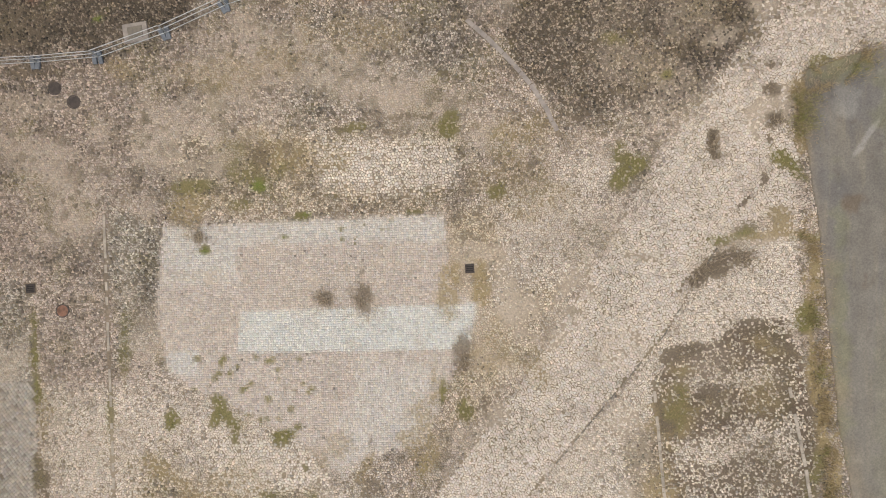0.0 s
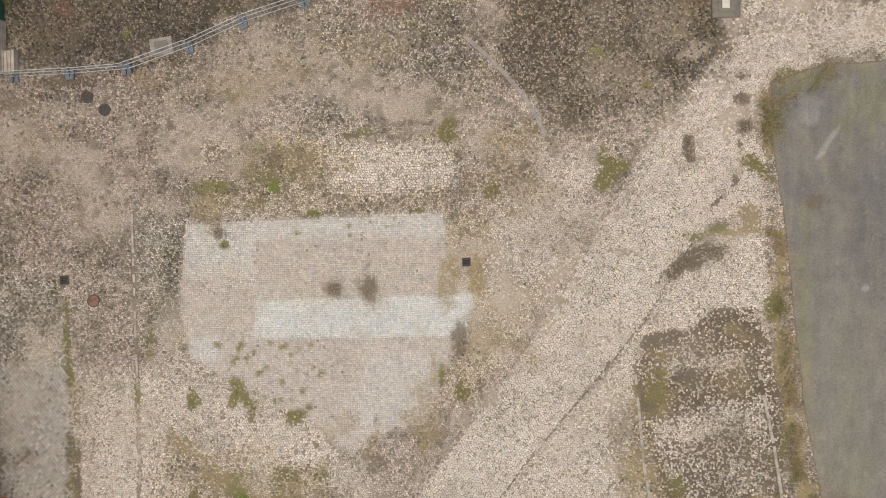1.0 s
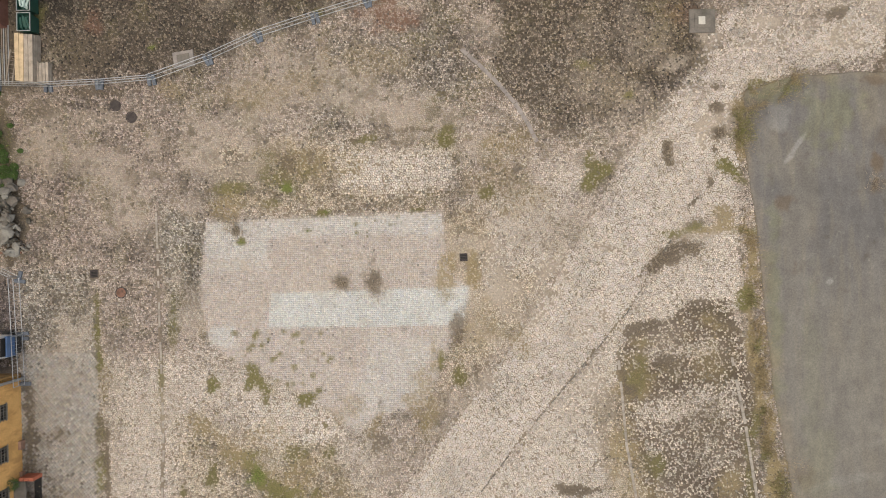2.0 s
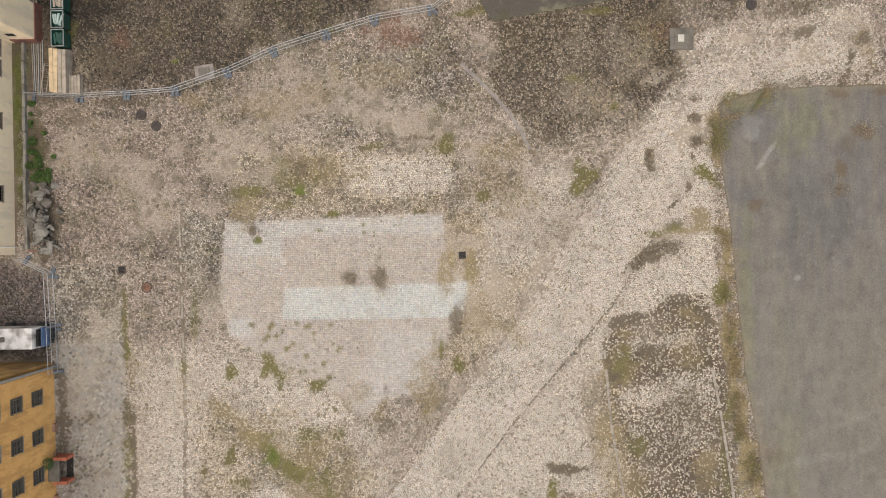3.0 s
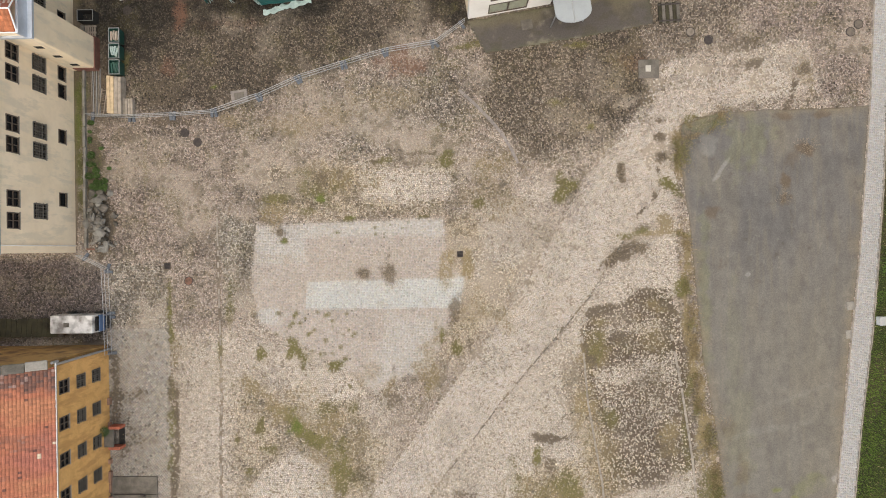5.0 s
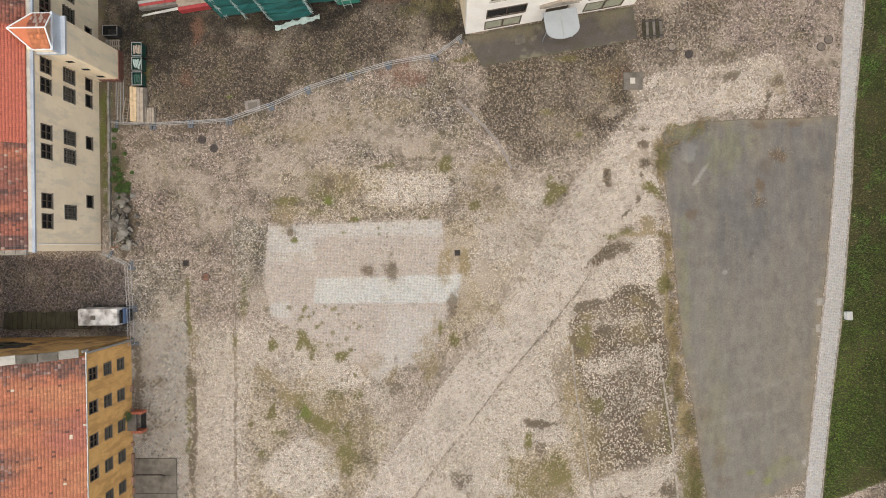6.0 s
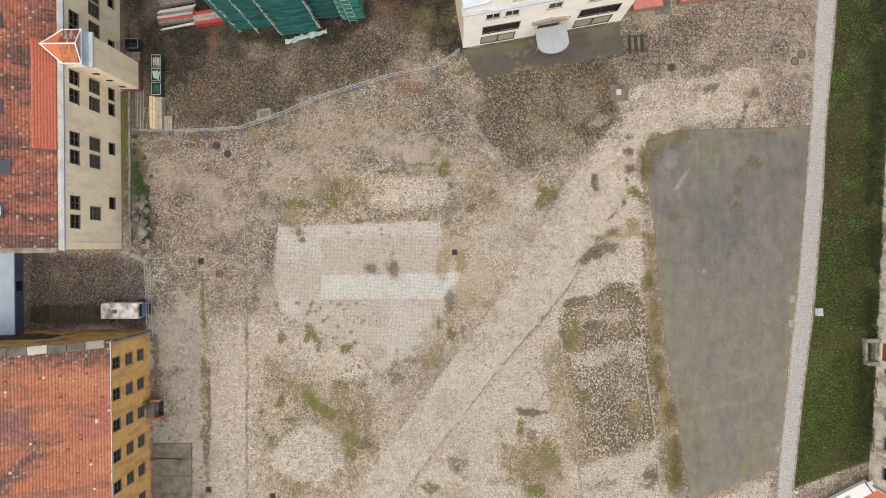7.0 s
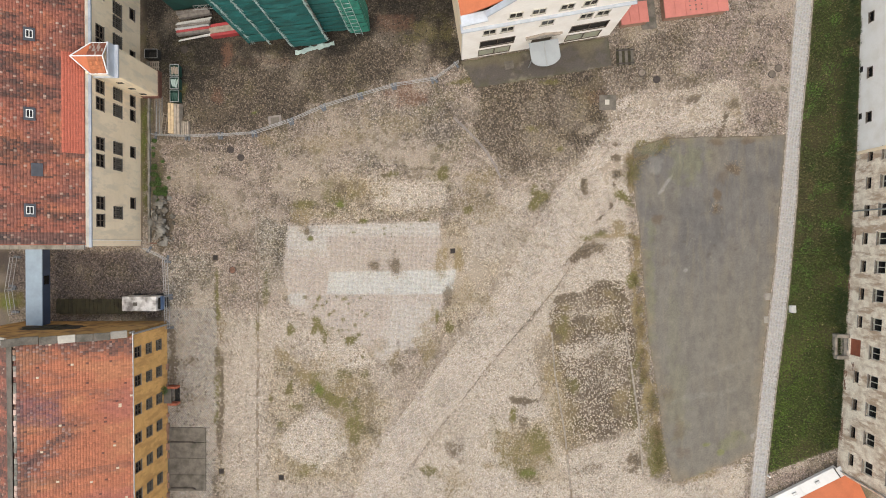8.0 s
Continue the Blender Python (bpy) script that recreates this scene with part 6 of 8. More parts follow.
    bm = bmesh.new()
    slab(bm, ((-R - 0.25, -0.4, top + 0.02), (-R - 0.25, -L, top + 0.02), (-R - 0.9, -L, top - 0.28), (-R - 0.9, -0.4, top - 0.28)), 0.03)
    part("ridge_sheet", bm, M_DARKCONC, h, "dark grey sheet below the ridge", m=pose(0, 0, 0.1))
    slope = Matrix.Rotation(sl, 4, "Y")
    q = Vector((0.1, -14.2, E + 0.1)) + Vector(up) * 6.4
    skylight(h, Matrix.Translation(q) @ slope)
    bm = bmesh.new()
    rod(bm, (0.16, 0.05, E - 0.02), (0.16, -L, E - 0.02), 0.07, 8)
    part("gutter", bm, M_GALV, h)
    bm = bmesh.new()
    rod(bm, (0.16, -0.2, 0.0), (0.16, -0.2, E), 0.09, 8)
    rod(bm, (0.12, -0.02, E + 0.35), (0.12, -0.02, E - 0.3), 0.1, 8)
    part("downpipe", bm, M_GALV, h)
    bm = bmesh.new()
    for k in range(24):
        if rr.random() > 0.25:
            box(bm, 0.0, -1.2 - k * 1.0 - rr.uniform(0.3, 0.95), -0.05, 0.16 + rr.uniform(0, 0.06), -1.2 - k * 1.0, rr.uniform(0.25, 0.45))
    tagged(part("plinth", bm, M_DUSTBRICK, h, "crumbling brick plinth along the wall foot"), kind="stuff")
    return h


M_SHUTTER = mat("shop_shutter", (0.36, 0.36, 0.27), 0.6, 0.2, 0.5, 0.1)


def white_house():
    h = thing("house", pose(1.87, 18.9, 0, 0, 0, 9.27), "white gabled house with shop windows and a round canopy", "house")
    L, E = 14.85, 10.0
    row1, row2 = (2.4, 4.0, 7.6, 11.05, 12.55), (4.45, 6.4, 8.8, 10.75)
    ops = [(u - 0.6, u + 0.6, 6.0, 7.25) for u in row1] + [(1.65, 4.95, 2.8, 4.5), (10.2, 13.75, 2.8, 4.5), (1.6, 4.75, 0.35, 2.1), (10.2, 13.6, 0.35, 2.1), (6.75, 8.75, 0.0, 2.5)]
    _, m = wall("wall", h, (0, 0), (L, 0), -0.1, 8.0, M_WHITEWALL, ops)
    for u in row1:
        window(h, m, u, 6.0, 1.2, 1.25, 2, 1, frame_mat=M_FRAME, back=0.05)
    for a, b in ((1.65, 4.95), (10.2, 13.75)):
        window(h, m, (a + b) / 2, 2.8, b - a, 1.7, 2, 1, sill=False, back=0.05)
    for a, b in ((1.6, 4.75), (10.2, 13.6)):
        for k in range(2):
            x = (a + b) / 2 + (k - 0.5) * (b - a) / 2
            part("shutter", soft_box(x - (b - a) / 4 + 0.06, -0.08, 0.42, x + (b - a) / 4 - 0.06, -0.05, 2.04, 0.01), M_SHUTTER, h, "pale olive shop shutter", m=m)
        c = (b - a) / 2
        part("shop_frame", lattice((0, 0.04), (b - a, 0.04), 0.35, 2.1, [(0.07, c - 0.05, 0.42, 2.03), (c + 0.05, b - a - 0.07, 0.42, 2.03)], 0.08), M_DARKFRAME, h, m=m @ pose(a, -0.08, 0))
    bm = bmesh.new()
    box(bm, 6.75, -0.25, 0, 8.75, -0.2, 2.5)
    part("door", bm, M_DARKFRAME, h, m=m)
    # gable above the first cornice
    ops2 = [(u - 0.6, u + 0.6, 9.0, 10.2) for u in row2]
    bm = bmesh.new()
    _, m2 = wall("wall", h, (2.0, 0), (L - 2.0, 0), 8.0, 10.6, M_WHITEWALL, [(a - 2.0, b - 2.0, c, d) for a, b, c, d in ops2])
    for u in row2:
        window(h, m2, u - 2.0, 9.0, 1.2, 1.2, 2, 1, frame_mat=M_FRAME, back=0.05)
    wall("wall", h, (0, 0), (2.0, 0), 8.0, E, M_WHITEWALL)
    wall("wall", h, (L - 2.0, 0), (L, 0), 8.0, E, M_WHITEWALL)
    out = [(2.0, 10.6), (L - 2.0, 10.6), (L - 4.4, 13.4), (L / 2 + 1.2, 14.6), (L / 2 - 1.2, 14.6), (4.4, 13.4)]
    f0, f1 = [bm.verts.new((x, 0, z)) for x, z in out], [bm.verts.new((x, 0.45, z)) for x, z in out]
    bm.faces.new(f0), bm.faces.new(f1[::-1])
    for k in range(6):
        bm.faces.new((f0[k], f1[k], f1[(k + 1) % 6], f0[(k + 1) % 6]))
    bmesh.ops.recalc_face_normals(bm, faces=bm.faces[:])
    part("gable", bm, M_WHITEWALL, h)
    for nm, pts, wdt in (("cornice", ((-0.2, 8.2), (L + 0.2, 8.2)), 0.26), ("cornice", ((-0.2, E + 0.1), (2.0, E + 0.45)), 0.40), ("cornice", ((L + 0.2, E + 0.1), (L - 2.0, E + 0.45)), 0.40),
                         ("coping", ((1.9, 10.7), (4.4, 13.55)), 0.16), ("coping", ((4.3, 13.5), (L / 2 - 1.1, 14.75)), 0.32), ("coping", ((L / 2 - 1.2, 14.7), (L / 2 + 1.2, 14.7)), 0.32), ("coping", ((L / 2 + 1.1, 14.75), (L - 4.3, 13.5)), 0.32), ("coping", ((L - 4.4, 13.55), (L - 1.9, 10.7)), 0.32)):
        (xa, za), (xb, zb) = pts
        ang, run = math.degrees(math.atan2(zb - za, xb - xa)), math.hypot(xb - xa, zb - za)
        part(nm, soft_box(0, -wdt, -0.10, run, 0.35 if nm == "coping" else 0.5, 0.10, 0.03), M_ZINC, h, "blue-grey sheet-metal ledge", m=pose(xa, 0, za, 0, -ang, 0))
    wall("wall", h, (0, 16), (0, 0.45), -0.1, E, M_YELLOW)
    wall("wall", h, (L, 0.45), (L, 16), -0.1, E, M_WHITEWALL)
    wall("wall", h, (L, 16), (0, 16), -0.1, E, M_WHITEWALL)
    bm = bmesh.new()
    rz = 14.4
    slab(bm, ((-0.15, 0.5, E), (-0.15, 16.2, E), (L / 2, 16.2, rz), (L / 2, 0.5, rz)), 0.2)
    slab(bm, ((L + 0.15, 0.5, E), (L + 0.15, 16.2, E), (L / 2, 16.2, rz), (L / 2, 0.5, rz)), 0.2)
    part("roof", bm, M_ORANGE, h)
    # porch and round canopy
    bm = bmesh.new()
    for sg in (-1, 1):
        slab(bm, ((7.75, 0, 4.0), (7.75, -0.2, 4.0), (7.75 + sg * 1.75, -0.2, 3.55), (7.75 + sg * 1.75, 0, 3.55)), 0.08)
    part("porch_roof", bm, M_GREYWOOD, h, "thin weathered porch moulding")
    bm = bmesh.new()
    vs = [bm.verts.new(c) for c in ((6.1, -0.14, 3.0), (9.4, -0.14, 3.0), (7.75, -0.14, 3.85))]
    ws = [bm.verts.new(v.co + Vector((0, 0.1, 0))) for v in vs]
    bm.faces.new(vs), bm.faces.new(ws[::-1])
    for k in range(3):
        bm.faces.new((vs[k], vs[(k + 1) % 3], ws[(k + 1) % 3], ws[k]))
    part("porch_gable", bm, M_KERB, h)
    bm = bmesh.new()
    outline = [(6.35, -0.35), (9.15, -0.35)] + [(7.75 + 1.4 * math.cos(a), -1.9 - 0.85 * math.sin(a)) for a in [k * math.pi / 14 for k in range(15)]]
    prism(bm, outline, 2.72, 2.78)
    c = part("canopy", bm, M_CANOPY, h, "frosted pale grey canopy with a rounded front")
    bm = bmesh.new()
    rod(bm, (7.75, -0.4, 2.81), (7.75, -2.72, 2.80), 0.03, 5)
    for x in (6.45, 9.05):
        rod(bm, (x, -0.4, 2.68), (x, -1.9, 2.68), 0.04, 6)
        rod(bm, (x, -1.85, 0.0), (x, -1.85, 2.7), 0.05, 8)
    part("canopy_frame", bm, M_GALV, c)
    return h


def east_house():
    a = math.degrees(math.atan2(1.22, 21.0))
    h = thing("house", pose(39.1, -22.0, 0, 0, 0, -a), "long derelict house with flaking beige plaster", "house")
    low, up = [1.8 + 2.66 * k for k in range(12)], [1.8 + 2.66 * k for k in range(12)]
    low = [u for u in low if abs(u - 12.5) > 0.6]
    L = 31.6
    ops = [(u - 0.55, u + 0.55, 1.75, 2.3) for u in low] + [(u - 0.6, u + 0.6, 3.6, 4.85) for u in up] + [(11.75, 13.35, 0.75, 2.3)]
    ops += [(u - 0.6, u + 0.6, 6.6, 7.9) for u in up]
    wall_m = wall("wall", h, (0, L), (0, 0), -0.1, 9.0, M_RUIN, [(L - b, L - a2, c, d) for a2, b, c, d in ops], 0.5, "beige plaster flaking off brick")[1]
    for u in low:
        window(h, wall_m, L - u, 1.75, 1.1, 0.55, 1, 1, back=0.2)
    for u in up:
        window(h, wall_m, L - u, 3.6, 1.2, 1.25, 2, 1, frame_mat=M_FRAME, back=0.25)
        window(h, wall_m, L - u, 6.6, 1.2, 1.3, 2, 1, frame_mat=M_FRAME, back=0.25)
    bm = bmesh.new()
    box(bm, L - 13.35, -0.2, 0.75, L - 11.75, -0.12, 2.3)
    for k in range(5):
        box(bm, L - 13.3 + k * 0.31, -0.12, 0.8, L - 13.05 + k * 0.31, -0.1, 2.25)
    part("door", bm, M_REDDOOR, h, "rust-red boarded door", m=wall_m)
    wall("wall", h, (0.5, 0), (12, 0), -0.1, 9.0, M_RUIN)
    wall("wall", h, (12, 0), (12, L), -0.1, 9.0, M_RUIN)
    bm = bmesh.new()
    slab(bm, ((-0.4, -0.3, 9.0), (-0.4, L, 9.0), (6, L, 13.0), (6, -0.3, 13.0)), 0.2)
    slab(bm, ((12.4, -0.3, 9.0), (12.4, L, 9.0), (6, L, 13.0), (6, -0.3, 13.0)), 0.2)
    part("roof", bm, M_REDBRICK, h)
    bm = bmesh.new()
    rod(bm, (-0.1, 0.25, 0), (-0.1, 0.25, 9.0), 0.07, 8)
    part("downpipe", bm, M_GALV, h)
    bm = bmesh.new()
    rod(bm, (-0.1, 25.8, 0), (-0.1, 25.8, 9.0), 0.07, 8)
    part("downpipe", bm, M_GALV, h)
    for k, (u, z, w, hh) in enumerate(((3.2, 0.1, 2.4, 0.5), (8.2, 0.0, 2.0, 0.7), (17.0, 0.0, 3.0, 0.35), (22.5, 0.1, 1.6, 0.6), (10.3, 1.2, 0.9, 0.4))):
        bm = bmesh.new()
        r = random.Random(k)
        for q in range(int(w / 0.27)):
            for p in range(int(hh / 0.09)):
                if r.random() > 0.35:
                    x = u + q * 0.27 + (p % 2) * 0.13
                    box(bm, -0.015, x, z + p * 0.09, 0.02, x + 0.25, z + p * 0.09 + 0.075)
        tagged(part("bare_bricks", bm, M_DUSTBRICK, h, "dull red bricks laid bare by fallen plaster"), kind="stuff")
    # whitewashed neighbour
    g = thing("house", pose(40.95, 9.65, 0, 0, 0, -1.2), "whitewashed house wall beside the lawn", "house")
    L = 26.0
    us = (3.1, 7.4, 12.7)
    ops = [(u - 0.5, u + 0.5, 1.25, 1.95) for u in us] + [(u - 0.55, u + 0.55, 4.0, 5.2) for u in (2.0, 5.5, 9.0, 12.7)]
    wm = wall("wall", g, (0, L), (0, 0), -0.1, 8.0, M_LIMEWASH, [(L - b, L - a2, c, d) for a2, b, c, d in ops], 0.5)[1]
    for u in us:
        window(g, wm, L - u, 1.25, 1.0, 0.7, 1, 1)
    for u in (2.0, 5.5, 9.0, 12.7):
        window(g, wm, L - u, 4.0, 1.1, 1.2, 2, 1, frame_mat=M_FRAME)
    for u in (3.4, 8.0):
        share("vent", VENT, g, wm @ pose(L - u, 0.0, 0.35))
    wall("wall", g, (0.5, 0), (12, 0), 0, 8.0, M_WHITEWALL)
    part("pilaster", soft_box(-0.10, -0.32, -0.05, 0.4, -0.02, 8.0, 0.03), M_YELLOW, g, "cream yellow corner pilaster")
    bm = bmesh.new()
    slab(bm, ((-0.3, 0, 8.0), (-0.3, L, 8.0), (12, L, 11), (12, 0, 11)), 0.2)
    part("roof", bm, M_REDBRICK, g)
    return h


yellow_house()
ochre_house()
white_house()
east_house()


# ---- fences ----
def fence_panel(length, high=1.1):
    """A low barrier panel standing along x from 0 to length: tube frame, middle rail, thin bars."""
    bm = bmesh.new()
    for a, b in (((0, 0, 0.1), (0, 0, high)), ((length, 0, 0.1), (length, 0, high)), ((0, 0, high), (length, 0, high)), ((0, 0, 0.15), (length, 0, 0.15)), ((0, 0, high * 0.62), (length, 0, high * 0.62))):
        rod(bm, a, b, 0.022, 6)
    frame_me = mesh_of("tube_frame", bm, M_GALV)
    bm = bmesh.new()
    for k in range(1, int(length / 0.22)):
        rod(bm, (k * 0.22, 0, 0.15), (k * 0.22, 0, high), 0.006, 4)
    return frame_me, mesh_of("bar_infill", bm, M_GALV)


FOOT = mesh_of("foot", soft_box(-0.12, -0.36, 0.0, 0.12, 0.36, 0.14, 0.04), M_FOOT)


def fence_line(points, group, label, lean=0.0):
    r = random.Random(len(points))
    for (ax, ay), (bx, by) in zip(points, points[1:]):
        run, a = math.hypot(bx - ax, by - ay), math.degrees(math.atan2(by - ay, bx - ax))
        f = thing("site_fence", pose(ax, ay, 0.02, lean + r.uniform(-1.5, 1.5), 0, a), label, "fence", group)
        frame_me, wire_me = fence_panel(run - 0.06)
        share("tube_frame", frame_me, f, Matrix())
        share("bar_infill", wire_me, f, Matrix())
        share("foot", FOOT, f, pose(0.0, 0, 0.0, 0, 0, r.uniform(-12, 12)))
        share("foot", FOOT, f, pose(run - 0.3, 0, 0.0, 0, 0, r.uniform(-12, 12)))


fence_line([(-28.9, 11.45), (-25.55, 11.29), (-22.2, 11.4), (-18.8, 11.61), (-15.09, 12.85), (-11.84, 14.25), (-8.15, 15.36), (-4.75, 16.31), (-0.79, 16.91), (1.58, 18.59)], "fence across the yard", "low galvanised barrier panel on dark feet")
fence_line([(-27.52, -7.91), (-27.62, -4.66), (-27.78, -0.95)], "fence at the passage", "galvanised fence panel closing the passage between houses")
fence_line([(-27.78, -0.95), (-29.9, 0.1)], "fence at the passage", "short galvanised fence panel against the yellow house")
fence_line([(-43.08, -0.78), (-43.62, -4.05), (-43.23, -6.63)], "fence in the alley", "galvanised fence panel deep in the alley")


# ---- covers in the ground ----
def zat(x, y):
    return float(level(np.array([x]), np.array([y]))[0])


def disc(bm, r0, r1, z0, z1, n=28):
    """A flat ring or, with r0 at 0, a disc."""
    ring = lambda r, z: [bm.verts.new((r * math.cos(k * 2 * math.pi / n), r * math.sin(k * 2 * math.pi / n), z)) for k in range(n)]
    a, b = ring(r1, z0), ring(r1, z1)
    c = ring(r0, z1) if r0 else None
    for k in range(n):
        q = (k + 1) % n
        bm.faces.new((a[k], a[q], b[q], b[k]))
        if c:
            bm.faces.new((b[k], b[q], c[q], c[k]))
    if not c:
        bm.faces.new(b)


def manhole(x, y, r, lid_mat, label, ring_mat=None):
    m = thing("manhole_cover", pose(x, y, zat(x, y) + 0.02, 0, 0, (x * 37) % 90), label, "manhole cover", "manhole covers")
    bm = bmesh.new()
    disc(bm, r * 0.84, r, -0.05, 0.035)
    part("ring", bm, ring_mat or M_IRON, m)
    bm = bmesh.new()
    disc(bm, 0, r * 0.82, -0.05, 0.028)
    for k in range(12):
        a = k * math.pi / 6
        box(bm, -0.03, -0.025, 0.028, 0.03, 0.025, 0.036, Matrix.Rotation(a, 4, "Z") @ Matrix.Translation((r * 0.55, 0, 0)))
    disc(bm, r * 0.28, r * 0.34, 0.026, 0.036, 20)
    part("lid", bm, lid_mat, m)


for x, y in ((-21.38, 9.99), (-20.34, 9.23)):
    manhole(x, y, 0.37, M_IRON, "dark cast iron manhole cover among cobbles")
manhole(-21.2, -2.1, 0.37, M_RUST, "rusty brown manhole cover among cobbles")
M_WORNIRON = mat("worn_iron", (0.15, 0.125, 0.10), 0.8, 0.3, 0.3, 0.3)
manhole(32.57, 17.32, 0.38, M_WORNIRON, "dark iron manhole cover near the lawn strip")
manhole(33.2, 17.93, 0.38, M_WORNIRON, "dark worn manhole cover near the lawn strip")
manhole(21.23, 16.87, 0.38, M_IRON, "dark iron manhole cover on pinkish cobbles")
manhole(19.77, 17.55, 0.38, mat("pale_worn_iron", (0.22, 0.185, 0.15), 0.8, 0.3, 0.3, 0.3), "pale worn manhole cover on pinkish cobbles")
manhole(-25.98, 20.09, 0.36, M_IRON, "dark manhole cover on brown earth")


def drain(x, y, label):
    d = thing("drain_grate", pose(x, y, zat(x, y) + 0.02, 0, 0, 3), label, "drain", "drains")
    bm = bmesh.new()
    for x0, y0, x1, y1 in ((-0.25, -0.25, -0.2, 0.25), (0.2, -0.25, 0.25, 0.25), (-0.2, -0.25, 0.2, -0.2), (-0.2, 0.2, 0.2, 0.25)):
        box(bm, x0, y0, -0.1, x1, y1, 0.035)
    part("frame", bm, M_IRON, d)
    for k in range(4):
        bm = bmesh.new()
        box(bm, -0.2, -0.15 + k * 0.1 - 0.02, -0.03, 0.2, -0.15 + k * 0.1 + 0.02, 0.02)
        part("bar", bm, M_IRON, d)
    bm = bmesh.new()
    box(bm, -0.2, -0.2, -0.045, 0.2, 0.2, -0.035 + 0.03)
    part("pit", bm, M_BLACK, d)


drain(0.98, -0.17, "black drain grate with rusty frame among cobbles")
drain(-22.95, -0.85, "dark square drain grate beside moss")
drain(-22.39, -22.42, "dark square drain grate on pale cobbles")
drain(-16.31, -23.02, "dark square drain grate beside dry grass")


def cover_slab(x, y, w, d, turn, label, plate=False, rim=None):
    s = thing("inspection_slab", pose(x, y, zat(x, y), 0, 0, turn), label, "concrete slab")
    part("slab", soft_box(-w / 2, -d / 2, -0.05, w / 2, d / 2, 0.10, 0.03), rim or M_DARKCONC, s)
    part("lid", soft_box(-w * 0.3, -d * 0.3, 0.10, w * 0.3, d * 0.3, 0.14, 0.02), M_DARKCONC, s)
    if plate:
        part("plate", soft_box(-0.28, -0.25, 0.14, 0.15, 0.25, 0.2, 0.02), M_CORNICE, s, "pale square plate")
    return s


cover_slab(16.37, 14.6, 1.65, 1.5, 0, "square concrete inspection slab with a white plate", True)
cover_slab(-16.85, 12.9, 1.35, 1.05, 8, "grey concrete inspection slab beside the fence", rim=M_GUTTER)
cover_slab(6.6, 18.35, 0.9, 0.8, 9, "dark square hatch in the concrete apron")


# ---- passage ----
def bridge():
    b = thing("bridge", pose(-38.8, -3.45, 0), "closed blue-grey sheet-metal bridge between the houses", "bridge", kind="structure")
    part("roof", soft_box(-0.80, -3.78, 3.6, 0.80, 3.74, 3.74, 0.04), M_BLUE, b)
    part("side", soft_box(0.70, -3.76, 2.55, 0.77, 3.72, 3.6, 0.02), M_BLUEDARK, b)
    part("side", soft_box(-0.77, -3.76, 2.55, -0.70, 3.72, 3.6, 0.02), M_BLUEDARK, b)
    part("deck", soft_box(-0.70, -3.76, 2.45, 0.70, 3.72, 2.56, 0.02), M_BLUEDARK, b)
    part("window", soft_box(0.765, 0.1, 2.75, 0.79, 0.95, 3.45, 0.01), M_GLASS, b)


bridge()


def tyre(bm, r, w, n=18):
    prof = ((r * 0.6, -w / 2), (r * 0.93, -w / 2), (r, -w * 0.3), (r, w * 0.3), (r * 0.93, w / 2), (r * 0.6, w / 2))
    rings = [[bm.verts.new((q * math.cos(k * 2 * math.pi / n), y, q * math.sin(k * 2 * math.pi / n))) for q, y in prof] for k in range(n)]
    for k in range(n):
        for j in range(5):
            bm.faces.new((rings[k][j], rings[k][j + 1], rings[(k + 1) % n][j + 1], rings[(k + 1) % n][j]))
    bmesh.ops.recalc_face_normals(bm, faces=bm.faces[:])


def van():
    v = thing("van", pose(-29.5, -5.33, 0.02, 0, 0, 0), "old chalky white box van with rusty wheels", "van")
    part("body", soft_box(-1.85, -0.72, 0.45, 1.5, 0.72, 1.95, 0.09), M_VAN, v, "dirty white box with a stained roof")
    bm = soft_box(1.51, -0.66, 0.4, 1.64, 0.66, 1.2, 0.04)
    part("cab", bm, M_BLUEPAINT, v, "blue painted cab")
    part("windscreen", soft_box(1.51, -0.58, 1.22, 1.6, 0.58, 1.6, 0.02), M_GLASS, v)
    part("chassis", soft_box(-1.8, -0.5, 0.3, 1.9, 0.5, 0.46, 0.03), M_RUBBER, v)
    part("roof_vent", soft_box(-0.75, -0.2, 1.95, -0.35, 0.15, 2.03, 0.04), M_DARKCONC, v)
    bm = bmesh.new()
    rod(bm, (-1.7, -0.8, 0.75), (1.2, -0.76, 0.75), 0.035, 6)
    part("rail", bm, M_GALV, v)
    part("tailboard", soft_box(-1.98, -0.66, 0.5, -1.87, 0.66, 1.75, 0.03), M_VAN, v)
    for x in (-1.15, 1.15):
        for y in (-0.72, 0.8):
            bm = bmesh.new()
            tyre(bm, 0.34, 0.22)
            w = part("wheel", bm, M_RUBBER, v, m=pose(x, y, 0.34))
            bm = bmesh.new()
            rod(bm, (0, -0.07, 0), (0, 0.09, 0), 0.2, 14)
            part("rim", bm, M_RUST, w)


van()




def timber_sheds():
    s = thing("lean_to", pose(-33.4, -5.7, 0), "mossy board lean-to along the passage wall", "shed")
    r = random.Random(6)
    for k in range(17):
        part("board", soft_box(-0.2, -0.75, 0, 0.2, 0.75, 0.04, 0.01), M_MOSSY, s, m=pose(-5.0 + k * 0.42, r.uniform(-0.06, 0.06), 0.85, -6 + r.uniform(-2, 2), 0, r.uniform(-1.5, 1.5)))
    for x in (-5.0, -1.7, 1.7):
        for y, hh in ((-0.68, 0.9), (0.68, 0.75)):
            part("post", soft_box(-0.06, -0.06, 0, 0.06, 0.06, hh, 0.01), M_GREYWOOD, s, m=pose(x, y, 0))


timber_sheds()


